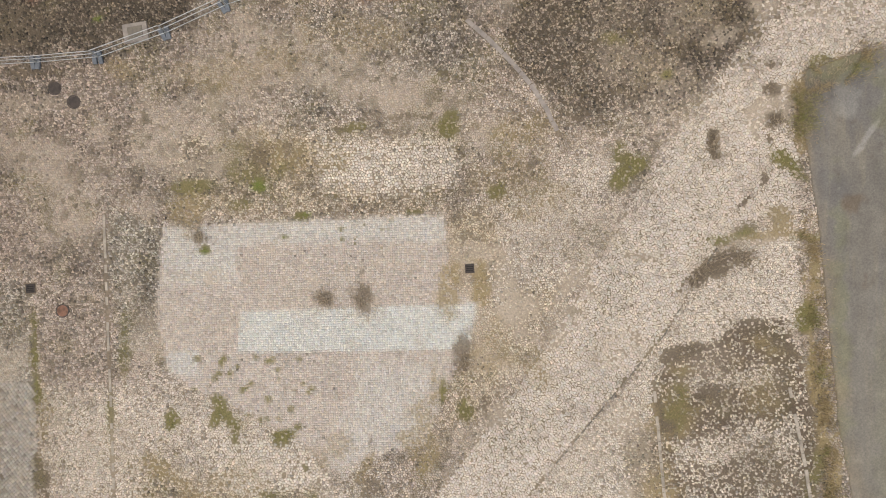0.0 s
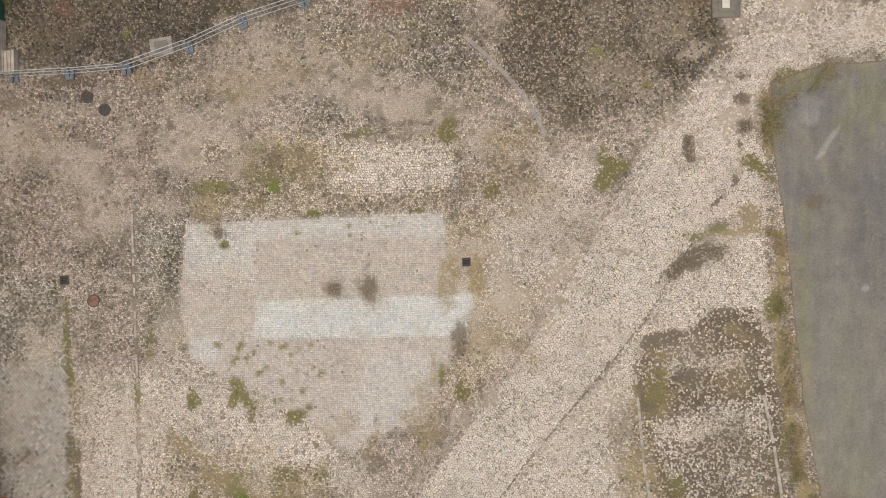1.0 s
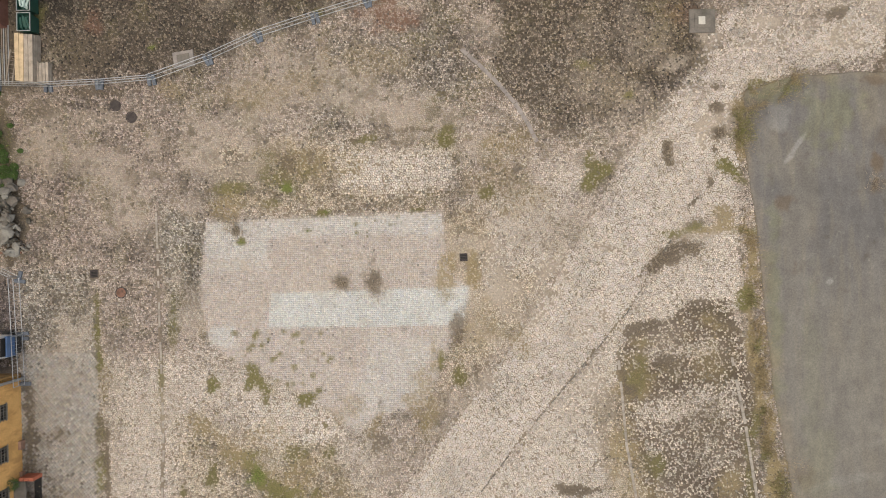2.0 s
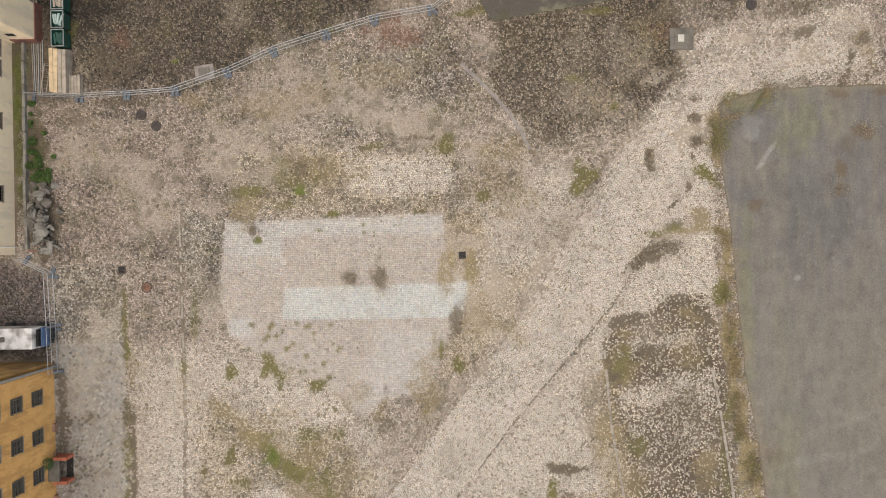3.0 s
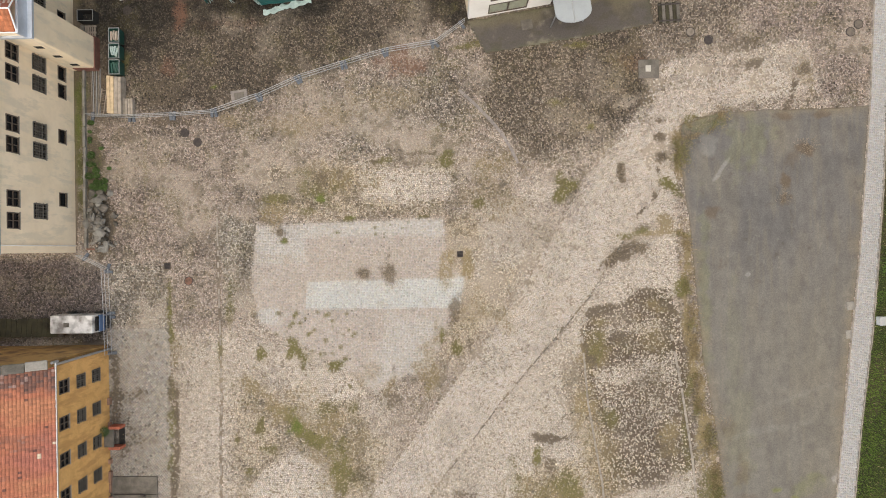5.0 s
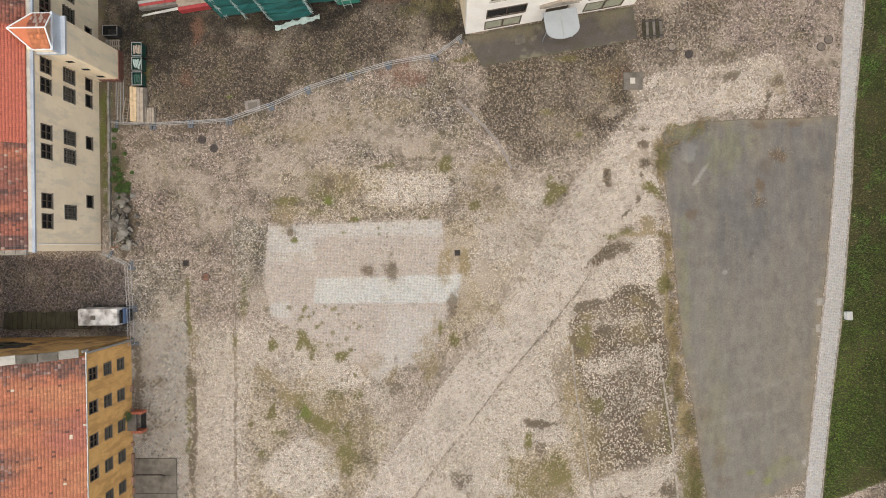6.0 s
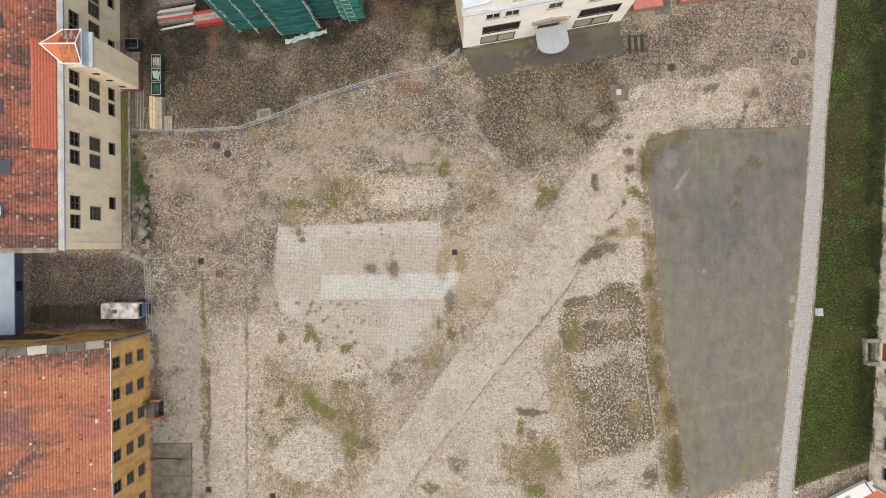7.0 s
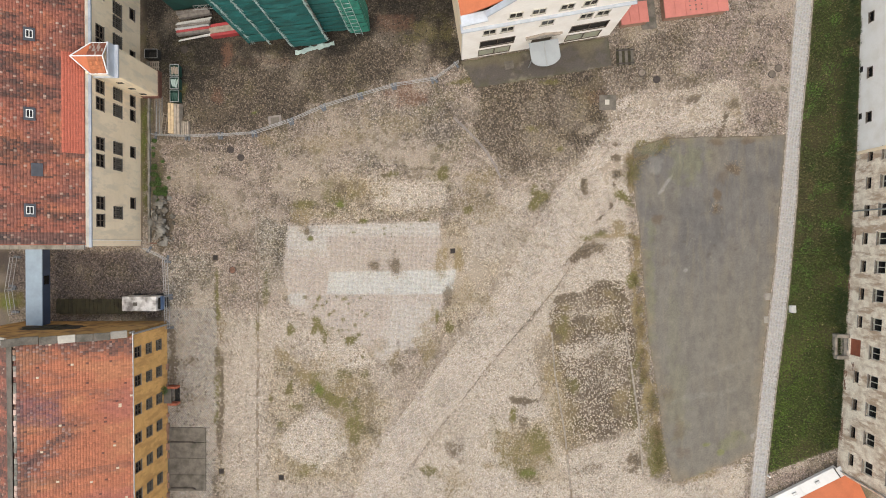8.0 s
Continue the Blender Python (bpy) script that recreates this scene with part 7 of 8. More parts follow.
# ---- at the ochre house ----
def cellar_hatch():
    c = thing("cellar_hatch", pose(-27.4, -14.65, 0.0), "red brick cellar entrance with a dark opening", "cellar entrance")
    for name, x0, y0, x1, y1, z in (("side_wall", -0.1, 0.72, 0.85, 0.94, 0.85), ("side_wall", -0.1, -0.94, 0.85, -0.72, 0.85)):
        for k in range(4):
            bm = bmesh.new()
            n = max(1, int(max(x1 - x0, y1 - y0) / 0.27))
            for q in range(n):
                if x1 - x0 > y1 - y0:
                    box(bm, x0 + q * (x1 - x0) / n + 0.01, y0, z * k / 4 + 0.01, x0 + (q + 1) * (x1 - x0) / n - 0.01, y1, z * (k + 1) / 4)
                else:
                    box(bm, x0, y0 + q * (y1 - y0) / n + 0.01, z * k / 4 + 0.01, x1, y0 + (q + 1) * (y1 - y0) / n - 0.01, z * (k + 1) / 4)
            tagged(part(name, bm, M_REDBRICK, c), kind="stuff")
    part("cover_slab", soft_box(-0.45, -0.72, 0.7, 0.32, 0.72, 0.86, 0.04), M_DARKCONC, c, "broken dark slab over the pit")
    part("pit", soft_box(0.33, -0.7, -0.02, 0.8, 0.7, 0.06, 0.01), M_BLACK, c)


cellar_hatch()


def leaves(bm, r, n, rx, ry, rz, size, z0):
    """Small folded leaves through an uneven crown."""
    for _ in range(n):
        d = Vector((r.gauss(0, 1), r.gauss(0, 1), r.gauss(0, 1))).normalized() * r.uniform(0.35, 1) ** 0.6
        p = Vector((d.x * rx, d.y * ry, z0 + d.z * rz))
        s, q = size * r.uniform(0.6, 1.3), Euler((r.uniform(-1, 1), r.uniform(-1, 1), r.uniform(0, 6.28))).to_matrix()
        vs = [bm.verts.new(p + q @ Vector(c) * s) for c in ((-1, 0, 0), (0, -0.5, 0.12), (1, 0, 0), (0, 0.5, 0.12))]
        bm.faces.new((vs[0], vs[1], vs[2])), bm.faces.new((vs[0], vs[2], vs[3]))


def shrub(x, y, z, size, label, seed):
    r = random.Random(seed)
    s = thing("shrub", pose(x, y, z), label, "shrub")
    bm = bmesh.new()
    for k in range(7):
        a = r.uniform(0, 6.28)
        rod(bm, (0, 0, 0), (math.cos(a) * size * 0.7, math.sin(a) * size * 0.7, size * r.uniform(0.8, 1.3)), 0.02, 5, 0.006)
    part("stems", bm, M_DRYSTEM, s)
    bm = bmesh.new()
    leaves(bm, r, int(380 + 320 * size), size * 1.25, size, size * 0.7, 0.05, size * 0.75)
    tagged(part("foliage", bm, M_LEAF, s), kind="stuff")


shrub(-27.75, -14.0, 0.86, 0.45, "bright green shrub growing from the brick cellar entrance", 3)

r = random.Random(17)
for k in range(26):
    y = r.choice((r.uniform(4.6, 11.0), r.uniform(5.5, 9.0)))
    x = -29.25 + abs(r.gauss(0, 0.62)) if y < 10 else r.uniform(-29.3, -28.9)
    shrub(x, y, 0.0, r.uniform(0.10, 0.33), "low green weeds at the foot of the yellow house", 20 + k)


def pad():
    s = thing("concrete_pad", pose(-25.87, -21.2, 0.0), "cracked dark concrete pad with rusty fittings", "concrete pad")
    for x0, y0, x1, y1 in ((-1.95, -3.2, 1.93, -1.6), (-1.95, -1.57, 1.93, 0.1), (-1.95, 0.13, 1.93, 1.7), (-1.95, 1.73, 1.93, 3.18)):
        part("slab", soft_box(x0, y0, -0.05, x1, y1, 0.13, 0.03), M_DARKCONC, s)
    for y in (1.75, -2.9):
        bm = bmesh.new()
        rod(bm, (-1.6, y, 0.18), (0.6, y, 0.18), 0.05, 8)
        rod(bm, (0.6, y, 0.18), (0.95, y - 0.15, 0.2), 0.09, 8)
        part("pipe", bm, M_IRON, s)


pad()


# ---- at the yellow house ----
def low_wall():
    w = thing("low_wall", pose(-29.55, 0.7, 0), "low mossy concrete edging wall at the house foot", "low wall", kind="structure")
    r = random.Random(8)
    for k in range(11):
        part("block", soft_box(-0.1, 0.02, -0.1, 0.1, 1.62, 0.3 + r.uniform(-0.03, 0.03), 0.025), M_CONCRETE, w, m=pose(r.uniform(-0.02, 0.02), k * 1.65, 0, 0, 0, r.uniform(-0.8, 0.8)))
    part("end_bar", soft_box(0.0, -0.06, 0.0, 1.9, 0.06, 0.09, 0.02), M_RUST, w, m=pose(0, -0.1, 0.0))


low_wall()


def rock(seed, s=1.0):
    """An angular broken stone."""
    r = random.Random(seed)
    bm = bmesh.new()
    bmesh.ops.create_icosphere(bm, subdivisions=1, radius=0.5)
    sx, sy, sz = r.uniform(0.7, 1.5), r.uniform(0.6, 1.1), r.uniform(0.35, 0.7)
    cuts = [Vector((r.gauss(0, 1), r.gauss(0, 1), r.gauss(0, 1))).normalized() for _ in range(7)]
    for v in bm.verts:
        for c in cuts:
            over = v.co.dot(c) - 0.30
            if over > 0:
                v.co -= c * over
        v.co = Vector((v.co.x * sx, v.co.y * sy, v.co.z * sz)) * s
    return bm


def rubble():
    h = thing("rubble_heap", pose(-28.3, 2.8, 0), "heap of broken grey stone slabs beside the house", "rubble")
    kinds = [mesh_of("stone", rock(k, 1.0), (M_RUBBLE, M_DARKCONC)[k % 2]) for k in range(16)]
    r = random.Random(12)
    for k in range(85):
        x, y = r.gauss(0, 0.52), r.uniform(-2.3, 2.4)
        x = max(-1.05, min(1.15, x))
        hgt = max(0.0, 0.95 * (1 - (x / 1.2) ** 2) * (1 - (y / 2.6) ** 2))
        s = r.uniform(0.55, 1.0) * (1.25 if r.random() < 0.3 else 0.7)
        m = pose(x, y, 0.06 + hgt * r.uniform(0.3, 1.0), r.uniform(-50, 50), r.uniform(-50, 50), r.uniform(0, 360)) @ Matrix.Diagonal((s, s, s, 1))
        share("stone", kinds[k % 16], h, m)


rubble()


def bin_with(x, y, label, fill, seed):
    b = thing("waste_bin", pose(x, y, 0.02), label, "bin", "bins by the turret")
    bm = bmesh.new()
    w, d, hgt, t = 0.42, 0.57, 0.95, 0.05
    lo, hi = [(-w * 0.85, -d * 0.85), (w * 0.85, -d * 0.85), (w * 0.85, d * 0.85), (-w * 0.85, d * 0.85)], [(-w, -d), (w, -d), (w, d), (-w, d)]
    inn = [(-w + t, -d + t), (w - t, -d + t), (w - t, d - t), (-w + t, d - t)]
    L, H, I, J = ([bm.verts.new((x2, y2, z)) for x2, y2 in q] for q, z in ((lo, 0.05), (hi, hgt), (inn, hgt), (inn, hgt - 0.35)))
    for k in range(4):
        n = (k + 1) % 4
        for A, B in ((L, H), (H, I), (I, J)):
            bm.faces.new((A[k], A[n], B[n], B[k]))
    bm.faces.new(J), bm.faces.new(L[::-1])
    part("body", bm, M_BIN, b)
    bm = bmesh.new()
    for k in range(4):
        n = (k + 1) % 4
        rod(bm, (*hi[k], hgt), (*hi[n], hgt), 0.03, 6)
    part("rim", bm, M_GREYWOOD if fill is M_WOOD else M_GALV, b)
    r = random.Random(seed)
    for k in range(6):
        part("contents", soft_box(-0.07, -0.36, -0.02, 0.07, 0.36, 0.05, 0.015), fill, b, m=pose(-0.24 + k * 0.095, r.uniform(-0.06, 0.06), hgt - 0.2 + r.uniform(0, 0.15), r.uniform(-9, 9), r.uniform(-9, 9), r.uniform(-25, 25)))


bin_with(-26.6, 17.75, "dark green bin filled with timber offcuts", M_GREYWOOD, 1)
bin_with(-26.61, 16.48, "dark green bin filled with pale plastic sheet", M_PALESHEET, 2)
bin_with(-26.61, 15.2, "dark green bin filled with green waste sacks", M_BIN, 3)


def timber_stack(name, x, y, w, d, hgt, n, layers, material, label, cap=None):
    s = thing(name, pose(x, y, 0.03), label, "timber")
    r = random.Random(int(w * 100 + d))
    for lay_k in range(layers):
        for k in range(n):
            bm = soft_box(-w / n / 2 + 0.012, -d / 2, 0, w / n / 2 - 0.012, d / 2, hgt / layers - 0.01, 0.012)
            part("plank", bm, cap if cap and lay_k == layers - 1 and k < n / 2 else material, s, m=pose(-w / 2 + (k + 0.5) * w / n, r.uniform(-0.07, 0.07), lay_k * hgt / layers, 0, 0, r.uniform(-0.7, 0.7)))


timber_stack("timber_stack", -26.75, 13.0, 1.18, 3.0, 0.8, 4, 4, M_GREYWOOD, "stack of planks with fresh pale boards on top", M_WOOD)
timber_stack("plank_stack", -25.86, 12.1, 0.85, 1.4, 0.4, 4, 2, M_GREYWOOD, "low stack of weathered grey planks")


def ladder():
    s = thing("ladder", pose(-27.98, 12.6, 0.2, 0, 3, -9), "old wooden ladder lying beside the timber", "ladder")
    for x in (-0.2, 0.2):
        part("stile", soft_box(x - 0.035, -1.1, 0, x + 0.035, 1.1, 0.07, 0.01), M_GREYWOOD, s)
    for k in range(8):
        bm = bmesh.new()
        rod(bm, (-0.2, -0.95 + k * 0.27, 0.035), (0.2, -0.95 + k * 0.27, 0.035), 0.025, 6)
        part("rung", bm, M_GREYWOOD, s)
    for k in range(6):
        t = thing("steel_pipe", pose(-28.98 + k * 0.14, 13.4, 0.06 + 0.02 * (k % 2), 0, 0, 1.5 - k * 0.4), "grey steel pipe lying in the grass", "pipe", "pipes by the house")
        bm = bmesh.new()
        rod(bm, (0, -1.95, 0), (0, 1.95, 0), 0.035, 7)
        part("tube", bm, M_GALV if k % 2 else M_GREYWOOD, t)


ladder()


def crate():
    c = thing("steel_crate", pose(-29.0, 19.45, 0.02), "black open container with a pale rim", "container")
    for x0, y0, x1, y1 in ((-0.65, -0.45, -0.6, 0.45), (0.6, -0.45, 0.65, 0.45), (-0.6, -0.45, 0.6, -0.4), (-0.6, 0.4, 0.6, 0.45)):
        part("side", soft_box(x0, y0, 0, x1, y1, 0.8, 0.01), M_RUBBER, c)
    bm = bmesh.new()
    for a, b in (((-0.63, -0.43), (0.63, -0.43)), ((0.63, -0.43), (0.63, 0.43)), ((0.63, 0.43), (-0.63, 0.43)), ((-0.63, 0.43), (-0.63, -0.43))):
        rod(bm, (*a, 0.81), (*b, 0.81), 0.025, 6)
    part("rim", bm, M_GALV, c)
    part("bottom", soft_box(-0.6, -0.4, 0.0, 0.6, 0.4, 0.05, 0.01), M_RUBBER, c)
    p = thing("pallet", pose(-29.1, 18.33, 0.02), "grey wooden pallet lying on brown earth", "pallet")
    for k in range(6):
        part("board", soft_box(-0.5 + k * 0.185, -0.55, 0.11, -0.38 + k * 0.185, 0.55, 0.135, 0.005), M_GREYWOOD, p)
    for y in (-0.5, 0, 0.5):
        part("bearer", soft_box(-0.53, y - 0.05, 0, 0.56, y + 0.05, 0.11, 0.005), M_GREYWOOD, p)


crate()


# ---- scaffold with netting ----
def scaffold():
    s = thing("scaffold", pose(-19.3, 20.55, 0, 0, 0, 6.5), "tall scaffold wrapped in dark green netting", "scaffold")
    L, H, D = 12.1, 13.0, 1.4
    bays = 4
    posts = [0.0, 4.2, 7.8, 10.1, 12.1]
    for x in posts:
        for y in (0.0, D):
            bm = bmesh.new()
            rod(bm, (x, y, 0), (x, y, H), 0.035, 7)
            part("standard", bm, M_GALV, s)
    for z in (2.0, 4.0, 6.0, 8.0, 10.0, 12.0):
        bm = bmesh.new()
        rod(bm, (0, 0, z), (L, 0, z), 0.03, 6)
        part("ledger", bm, M_GALV, s)
        part("deck", soft_box(0, 0.1, z - 0.06, L, D, z, 0.01), M_GREYWOOD, s)
    r = np.random.default_rng(3)
    for k in range(bays):
        x0, x1 = posts[k] + 0.02, posts[k + 1] - 0.02
        nu, nv = 26, 70
        zlow = (0.9, 0.25, 1.3, 0.4)[k]
        u, v = (g.ravel() for g in np.meshgrid(np.linspace(0, 1, nu), np.linspace(0, 1, nv)))
        X, Z = x0 + u * (x1 - x0), zlow + v * (H - zlow)
        sag = np.abs(np.sin(v * math.pi * 6.2)) ** 0.7
        Yy = -0.12 - 0.34 * np.sin(u * math.pi) ** 0.6 * (0.35 + 0.65 * sag) * (0.6, 1.0, 0.15, 0.3)[k] - 0.22 * (fbm(X * 1.2 + 9 * k, Z * 3.0, 1.0, 3) - 0.5) - 0.05 * (fbm(X * 0.6 + 5 * k, Z * 9.0, 1.0, 2) - 0.5)
        Yy -= (0.0, 0.6, 0.02, 0.1)[k]
        faces = [(j * nu + i, j * nu + i + 1, (j + 1) * nu + i + 1, (j + 1) * nu + i) for j in range(nv - 1) for i in range(nu - 1)]
        me = bpy.data.meshes.new("netting")
        me.from_pydata(np.column_stack((X, Yy, Z)).tolist(), [], faces)
        me.materials.append(M_PALENET if k == 3 else M_NET)
        ob = new("netting", me)
        ob.parent = s
        so = ob.modifiers.new("thick", "SOLIDIFY")
        so.thickness = 0.015
    for k in range(bays):
        for z in (2.0, 3.0, 4.0, 5.0, 6.0, 8.0, 10.0, 12.0):
            bm = bmesh.new()
            y = (-0.2, -0.95, -0.22, -0.26)[k]
            rod(bm, (posts[k] + 0.05, y, z), (posts[k + 1] - 0.05, y - 0.05, z + 0.03), 0.035, 6)
            part("guard_rail", bm, M_DARKNET, s, "rail pressing through the netting")
    for x0, x1, y0, y1, m2 in ((L, L, 0.0, D, M_PALENET), (0, 0, D, 0.0, M_NET)):
        bm = bmesh.new()
        box(bm, min(x0, x1) - 0.02, min(y0, y1) - 0.1, 0.3, x0 + 0.03, max(y0, y1) + 0.75, H)
        part("end_netting", bm, m2, s, "lighter green end netting")
    # frayed lacing between the sheets of netting
    rr = random.Random(4)
    # sheet added behind the decks so that the inside reads dark
    bm = bmesh.new()
    box(bm, 0.1, D + 0.1, 0.2, L - 0.1, D + 0.16, H)
    part("back_screen", bm, M_DARKNET, s, "added dark sheet closing off the scaffold inside")
    for x, yl in ((0.45, -0.2), (posts[0] + 2.1, -0.4), (posts[1], -0.9), (posts[2], -0.75), (posts[3], -0.2)):
        bm = bmesh.new()
        for q in range(110):
            z = 1.0 + q * 0.11
            a = rr.uniform(-0.10, 0.34)
            rod(bm, (x + rr.uniform(-0.05, 0.05), yl, z), (x + a, yl - 0.08, z - rr.uniform(0.1, 0.6)), rr.uniform(0.016, 0.042), 4, 0.008)
        rod(bm, (x, yl, 1.0), (x, yl, H), 0.022, 5)
        tagged(part("lacing", bm, M_PALESHEET, s, "pale frayed lacing cord"), kind="stuff")
    for k in range(11):
        bm = bmesh.new()
        z = 0.6 + k * 0.9
        rod(bm, (posts[3] + 0.55, -0.4, z), (posts[3] + 1.25, -0.4, z), 0.025, 5)
        part("rung", bm, M_PALESHEET, s)
    for x in (posts[3] + 0.55, posts[3] + 1.25):
        bm = bmesh.new()
        rod(bm, (x, -0.4, 0), (x, -0.4, 10), 0.03, 6)
        part("stile", bm, M_PALESHEET, s)
    nu, nv = 40, 6
    u, v = (g.ravel() for g in np.meshgrid(np.linspace(0, 1, nu), np.linspace(0, 1, nv)))
    X = posts[1] + 0.2 + u * 4.0
    Yy = -1.0 - 0.45 * v + 0.45 * (fbm(X * 2, v * 2, 1.0, 3) - 0.5) + (u - 0.35) * 0.5
    Z = 0.06 + 0.28 * fbm(X * 3, v * 3 + 5, 1.0, 3) * (1 - 0.4 * v)
    me = bpy.data.meshes.new("plastic_sheet")
    me.from_pydata(np.column_stack((X, Yy, Z)).tolist(), [], [(j * nu + i, j * nu + i + 1, (j + 1) * nu + i + 1, (j + 1) * nu + i) for j in range(nv - 1) for i in range(nu - 1)])
    me.materials.append(M_PALESHEET)
    ps = new("plastic_sheet", me)
    ps.matrix_basis = pose(-19.3, 20.55, 0, 0, 0, 6.5)
    ps.modifiers.new("thick", "SOLIDIFY").thickness = 0.02
    tagged(ps, "crumpled pale plastic sheet at the scaffold foot", "plastic sheet")
    # the house behind it
    h = thing("house", pose(-27.0, 24.0, 0, 0, 0, 6.5), "dark house behind the netted scaffold", "house")
    wall("wall", h, (0, 0), (18.5, 0), -0.1, 13.0, M_DARKNET)
    wall("wall", h, (18.5, 0), (18.5, 12), -0.1, 13.0, M_DARKCONC)
    bm = bmesh.new()
    slab(bm, ((-0.2, -0.1, 13.0), (18.7, -0.1, 13.0), (18.7, 10, 16.0), (-0.2, 10, 16.0)), 0.2)
    part("roof", bm, M_REDBRICK, h)


scaffold()


def lying_stack(name, x, y, turn, w, d, z, materials, label, category, thick=0.05):
    s = thing(name, pose(x, y, 0.02, 0, 0, turn), label, category)
    n = len(materials)
    r = random.Random(n)
    for k in range(n):
        part("board", soft_box(-d / 2, -w / n / 2 + 0.01, 0, d / 2, w / n / 2 - 0.01, z, 0.015), materials[k], s, m=pose(r.uniform(-0.1, 0.1), -w / 2 + (k + 0.5) * w / n, 0, 0, 0, r.uniform(-1, 1)))
    return s


lying_stack("board_stack", -21.75, 21.9, 9, 1.25, 2.7, 0.75, (M_RED, M_GREYWOOD, M_GREYWOOD, M_RED), "stack of red and white scaffold boards", "boards")
lying_stack("board_stack", -24.9, 22.05, 8, 1.0, 3.4, 0.5, (M_OLDBOARD, M_RED, M_GALV, M_OLDBOARD), "red and grey metal boards lying in a stack", "boards")
lying_stack("board_stack", -24.9, 23.6, 8, 0.7, 3.2, 0.5, (M_OLDBOARD, M_OLDBOARD), "grey wooden boards lying in a stack", "boards")
for k in range(7):
    t = thing("steel_pipe", pose(-25.1 + k * 0.08, 22.75 + k * 0.09 - (1.9 if k > 3 else 0.0), 0.08 + 0.02 * (k % 3), 0, 0, 7 + k * 0.7), "galvanised scaffold tube lying on the ground", "pipe", "scaffold tubes")
    bm = bmesh.new()
    rod(bm, (-1.8, 0, 0), (1.7, 0, 0), 0.045, 8)
    part("tube", bm, M_GALV, t)
g = thing("lattice_girder", pose(-23.6, 24.1, 0.6, 0, 0, 4), "galvanised lattice girder on the board stack", "girder")
for y in (-0.2, 0.2):
    bm = bmesh.new()
    rod(bm, (-1.3, y, 0), (1.3, y, 0), 0.03, 6)
    part("chord", bm, M_GALV, g)
for k in range(8):
    bm = bmesh.new()
    rod(bm, (-1.3 + k * 0.325, -0.2 if k % 2 else 0.2, 0), (-0.975 + k * 0.325, 0.2 if k % 2 else -0.2, 0), 0.02, 5)
    part("web", bm, M_GALV, g)


# ---- sheds and roofs ----
def shed(x, y, turn, w, d, hgt, label, spots):
    s = thing("shed", pose(x, y, 0, 0, 0, turn), label, "shed")
    for nm, q in (("wall", (0.1, 0.1, w - 0.1, 0.3)), ("wall", (0.1, d - 0.3, w - 0.1, d - 0.1)), ("wall", (0.1, 0.3, 0.3, d - 0.3)), ("wall", (w - 0.3, 0.3, w - 0.1, d - 0.3))):
        bm = bmesh.new()
        box(bm, q[0], q[1], -0.05, q[2], q[3], hgt - 0.1)
        part(nm, bm, M_DUSTBRICK, s)
    n = int(w / 0.9)
    for k in range(n):
        bm = soft_box(k * w / n + 0.01, 0, hgt - 0.1, (k + 1) * w / n - 0.01, d, hgt, 0.015)
        part("roof_sheet", bm, M_PINK, s)
    r = random.Random(int(w * 10))
    for k in range(spots):
        part("roof_vent", soft_box(-0.07, -0.05, 0, 0.07, 0.05, 0.06, 0.015), M_DARKCONC, s, m=pose(w * (0.4 + 0.09 * (k // 3)), 0.5 + 0.42 * (k % 3), hgt))


shed(17.42, 21.83, 7.5, 2.71, 2.05, 1.2, "small shed with a flat pinkish red roof", 0)
shed(21.66, 22.49, 6.6, 6.19, 3.07, 1.2, "long shed with a flat pinkish red roof", 9)
bm = bmesh.new()
box(bm, 0, 0, -0.05, 1.5, 3.0, 0.12)
bmesh.ops.bevel(bm, geom=bm.edges[:], offset=0.03, segments=1, affect="EDGES")
# slab added to fill the dark gap between the sheds
t = thing("dark_slab", pose(19.75, 21.75, 0, 0, 0, 7), "dark slab added in the gap between the sheds", "concrete slab")
part("slab", bm, M_DARKCONC, t)
t = thing("timber_hatch", pose(17.25, 18.25, 0.02, 0, 0, 3), "rotten dark timber hatch beside the concrete apron", "hatch")
for k in range(6):
    part("board", soft_box(k * 0.29, 0, 0, k * 0.29 + 0.26, 1.65, 0.10, 0.02), M_DARKCONC if k % 2 else M_MOSSY, t)
part("crossbar", soft_box(-0.05, 0.1, 0.10, 1.75, 0.22, 0.17, 0.02), M_IRON, t)
part("crossbar", soft_box(-0.05, 1.4, 0.10, 1.75, 1.52, 0.17, 0.02), M_IRON, t)


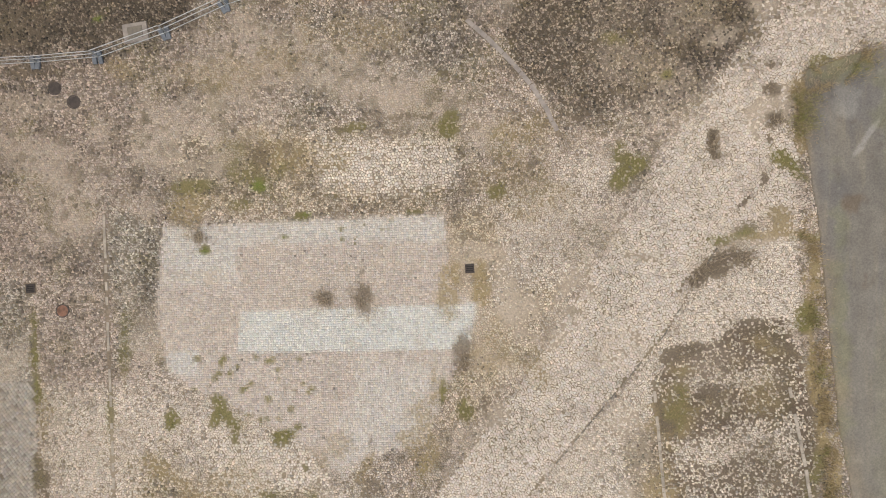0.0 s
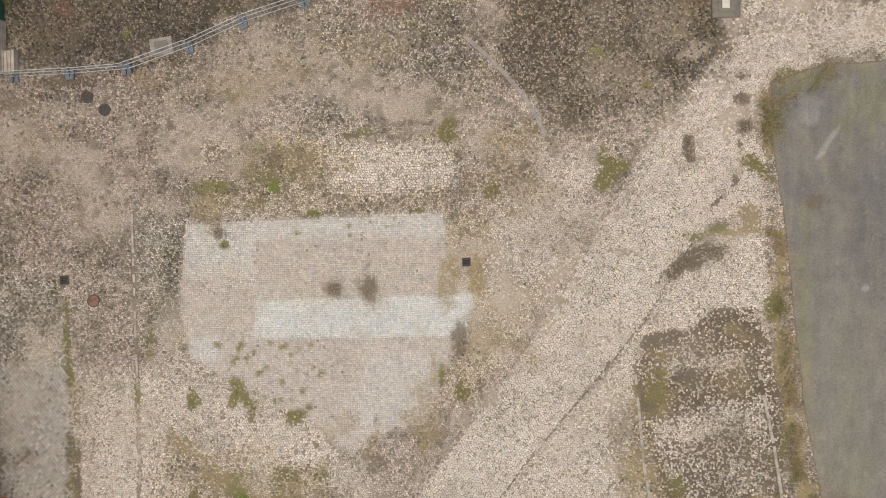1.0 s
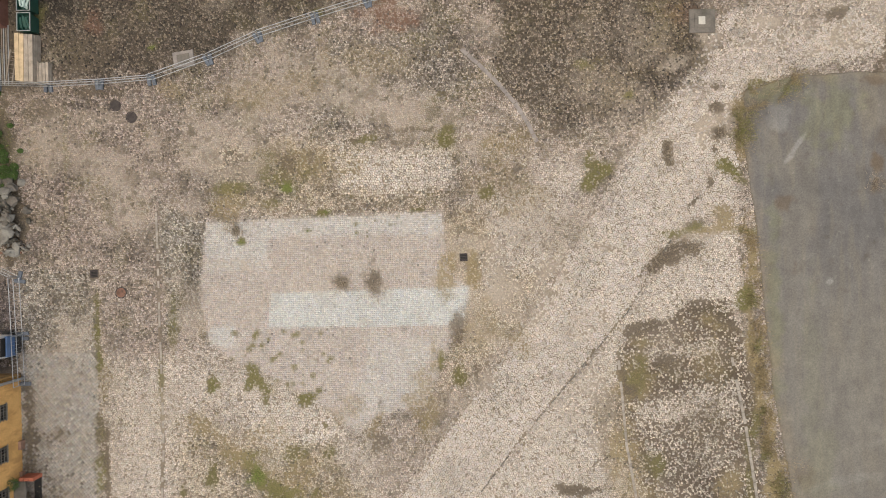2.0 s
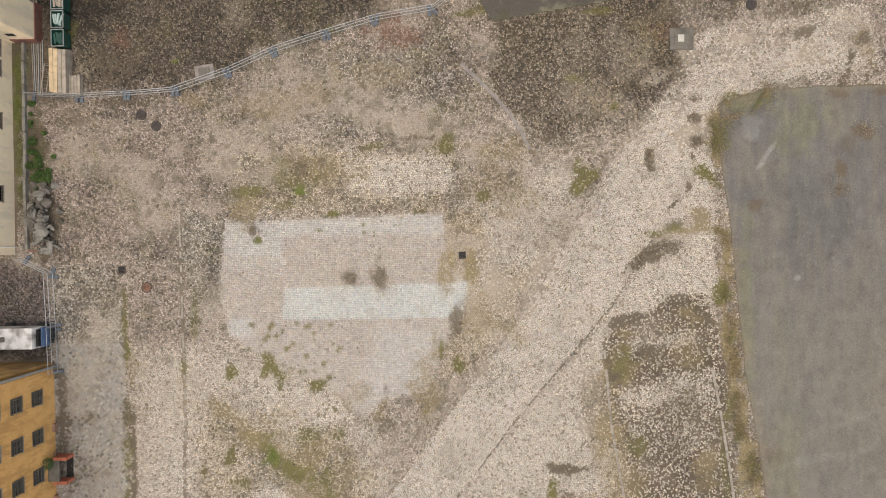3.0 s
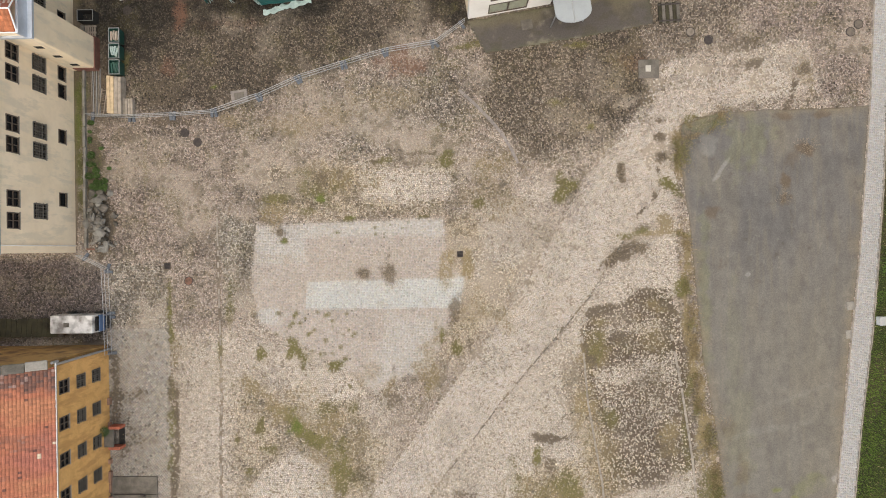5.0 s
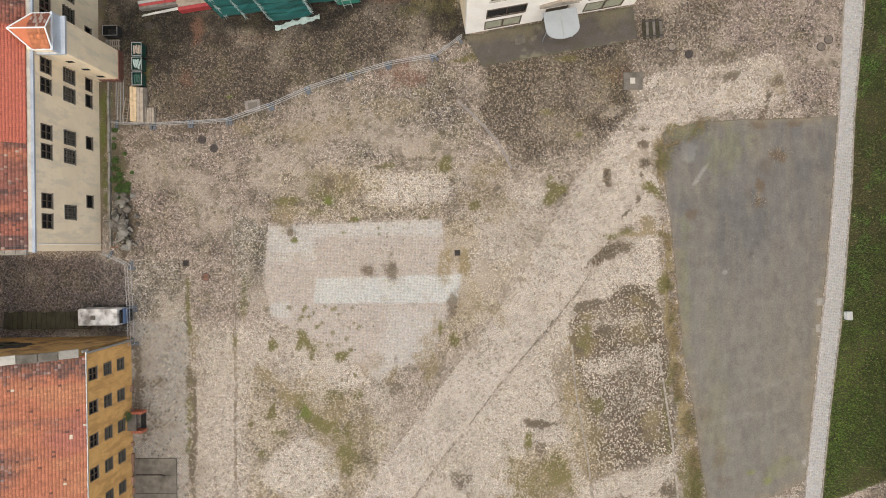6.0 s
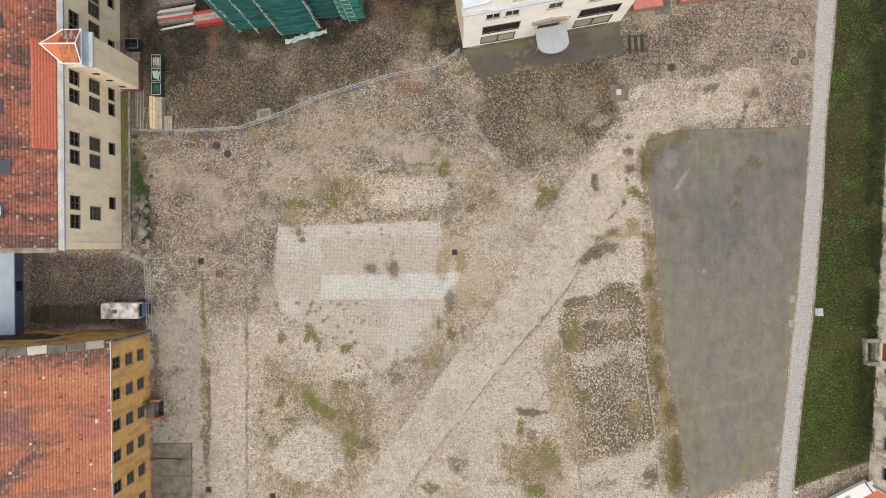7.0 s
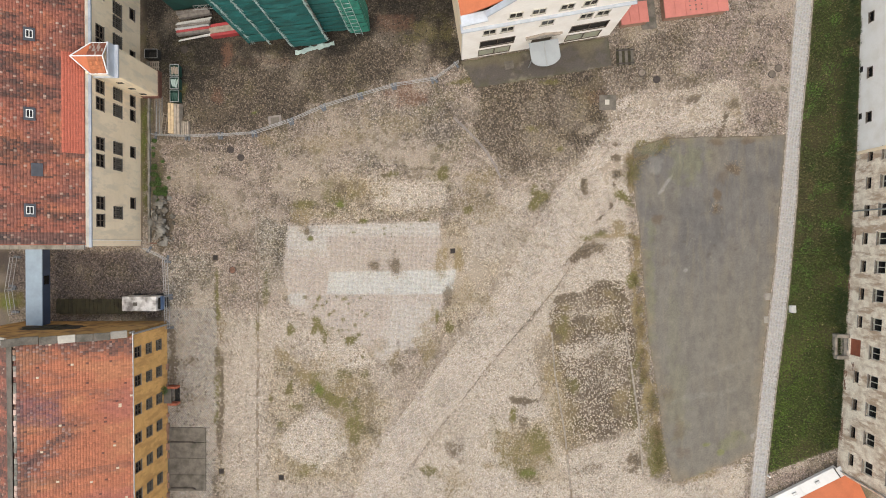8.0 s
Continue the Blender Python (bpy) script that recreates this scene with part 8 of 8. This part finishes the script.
def corner_roof():
    s = thing("outbuilding", pose(32.59, -24.48, 0, 0, 0, 27.23), "low outbuilding with white metal eaves and orange roof", "outbuilding")
    bm = bmesh.new()
    box(bm, -4.0, -6, -0.1, 6.86, -0.12, 0.52)
    part("wall", bm, M_WHITEWALL, s)
    for x0, x1 in ((-4.0, -0.62), (-0.6, 2.7), (2.72, 6.53), (6.59, 8.00)):
        bm = bmesh.new()
        y0 = 0.0 if x1 < 6.56 else -0.15
        slab(bm, ((x0, y0, 0.6), (x1, y0, 0.6), (x1, -0.92, 1.0), (x0, -0.92, 1.0)), 0.05)
        part("eaves_sheet", bm, M_WHITESHEET, s, "white sheet-metal eaves")
    for x in (1.7, 4.2):
        part("vent", soft_box(x, -0.57, 0.75, x + 0.45, -0.32, 0.92, 0.02), M_GALV, s)
    bm = bmesh.new()
    rod(bm, (6.56, 0.02, 0.63), (6.56, -0.92, 1.04), 0.05, 7)
    part("strap", bm, M_IRON, s)
    bm = bmesh.new()
    slab(bm, ((-4.0, -0.92, 1.02), (8.0, -0.92, 1.02), (6.70, -6, 3.4), (-4.0, -6, 3.4)), 0.1)
    part("roof", bm, M_ORANGE, s)


corner_roof()


def porch():
    s = thing("stair_pit", pose(39.35, -9.55, 0), "crumbling stone stair pit at the derelict house", "steps")
    for nm, x0, y0, x1, y1, z in (("side_wall", -0.75, 0.85, 0.75, 1.2, 0.75), ("side_wall", -0.7, -1.25, 0.75, -0.9, 0.75), ("front_wall", -0.75, -0.9, -0.5, 0.85, 0.5)):
        part(nm, soft_box(x0, y0, -0.05, x1, y1, z, 0.06), M_KERB, s)
    for k in range(4):
        part("step", soft_box(-0.3 + k * 0.25, -0.9, -0.05, -0.05 + k * 0.25 + 0.02, 0.85, 0.12 + k * 0.14, 0.02), M_CONCRETE, s)
    part("grate", soft_box(-0.5, -0.6, 0.0, -0.3, 0.5, 0.05, 0.01), M_RUST, s)


porch()
for x, y, w in ((32.28, -4.69, 0.3), (32.12, -6.99, 0.24)):
    t = thing("concrete_plate", pose(x, y, zat(x, y) + 0.03, 0, 0, 5), "pale grey concrete plate lying at the asphalt edge", "plate", "plates at the asphalt edge")
    part("plate", soft_box(-w, -0.33, 0.0, w, 0.33, 0.07, 0.015), M_CONCRETE, t)
b = thing("junction_box", pose(34.53, -5.9, 0.02, 0, 0, 3), "small white utility box standing in the lawn", "utility box")
part("body", soft_box(-0.22, -0.33, 0, 0.22, 0.33, 0.45, 0.02), M_WHITESHEET, b)
part("lid", soft_box(-0.25, -0.36, 0.45, 0.25, 0.36, 0.5, 0.02), M_GALV, b)
t = thing("marker_post", pose(32.3, -22.5, 0.0), "short white post at the lawn corner", "post")
bm = bmesh.new()
rod(bm, (0, 0, 0), (0, 0, 0.5), 0.09, 10)
part("shaft", bm, M_WHITESHEET, t)


# ---- dry weeds on the paving ----
def weed(x, y, rx, ry, turn, label, seed, hgt=0.45, n=170):
    r = random.Random(seed)
    w = thing("weed_clump", pose(x, y, zat(x, y), 0, 0, turn), label, "weeds", "weed clumps")
    bm = bmesh.new()
    for k in range(n):
        a, d = r.uniform(0, 6.28), r.random() ** 0.8 * r.choice((0.5, 0.8, 1.1, 1.4))
        bx, by = math.cos(a) * d * rx, math.sin(a) * d * ry
        ox, oy = bx * 0.5 + r.gauss(0, 0.12), by * 0.5 + r.gauss(0, 0.12)
        hh = hgt * r.uniform(0.3, 1.0)
        rod(bm, (bx, by, -0.02), (bx + ox, by + oy, hh), 0.011, 3, 0.004)
        for q in range(2):
            f = r.uniform(0.4, 1)
            p = Vector((bx + ox * f, by + oy * f, hh * f))
            rod(bm, p, p + Vector((r.gauss(0, 0.09), r.gauss(0, 0.09), r.uniform(0, 0.1))), 0.009, 3, 0.004)
    tagged(part("tuft", bm, M_DRYSTEM, w), kind="stuff")


for k, (x, y, rx, ry, turn, label) in enumerate(((14.25, 6.25, 0.4, 0.95, 0, "dry dark brown weed clump on the pale track"), (17.45, 7.18, 0.6, 0.75, 20, "dry brown weed clump beside the asphalt"),
        (-6.86, -1.64, 0.6, 0.55, 0, "dead grey-brown weed clump on the setts"), (-4.88, -1.89, 0.65, 0.75, 0, "dead grey-brown weed clump on the setts"), (0.62, -5.11, 0.35, 0.9, 20, "dead weeds at the edge of the setts"),
        (13.5, -0.35, 1.5, 0.5, 38, "long dark weed clump along the track seam"), (15.3, 0.15, 0.9, 0.6, 0, "dark weed clump on pale cobbles"), (18.86, -21.1, 0.8, 0.9, 40, "bushy dark weeds at the kerb"),
        (20.3, 9.6, 1.6, 0.55, 30, "tall dry grass clump at the asphalt corner"), (-13.7, 1.9, 0.35, 0.6, 0, "dark weeds on the white setts"), (19.4, 9.25, 0.75, 0.5, 40, "tall dry grass clump at the asphalt corner"), (21.4, 10.35, 0.9, 0.4, 25, "tall dry grass clump at the asphalt corner"),
        (18.95, 8.2, 0.45, 0.8, 0, "tall dry grass clump at the asphalt corner"), (19.0, 6.95, 0.3, 0.8, 0, "dry grass clump along the asphalt edge"), (28.9, 8.2, 0.6, 0.55, 0, "brown weeds sprouting from the asphalt"), (27.0, 4.2, 0.45, 0.5, 0, "rusty brown weeds on the asphalt"))):
    weed(x, y, rx, ry, turn, label, 50 + k, 0.3 if k < 9 else 0.24, int(40 + 60 * rx * ry))
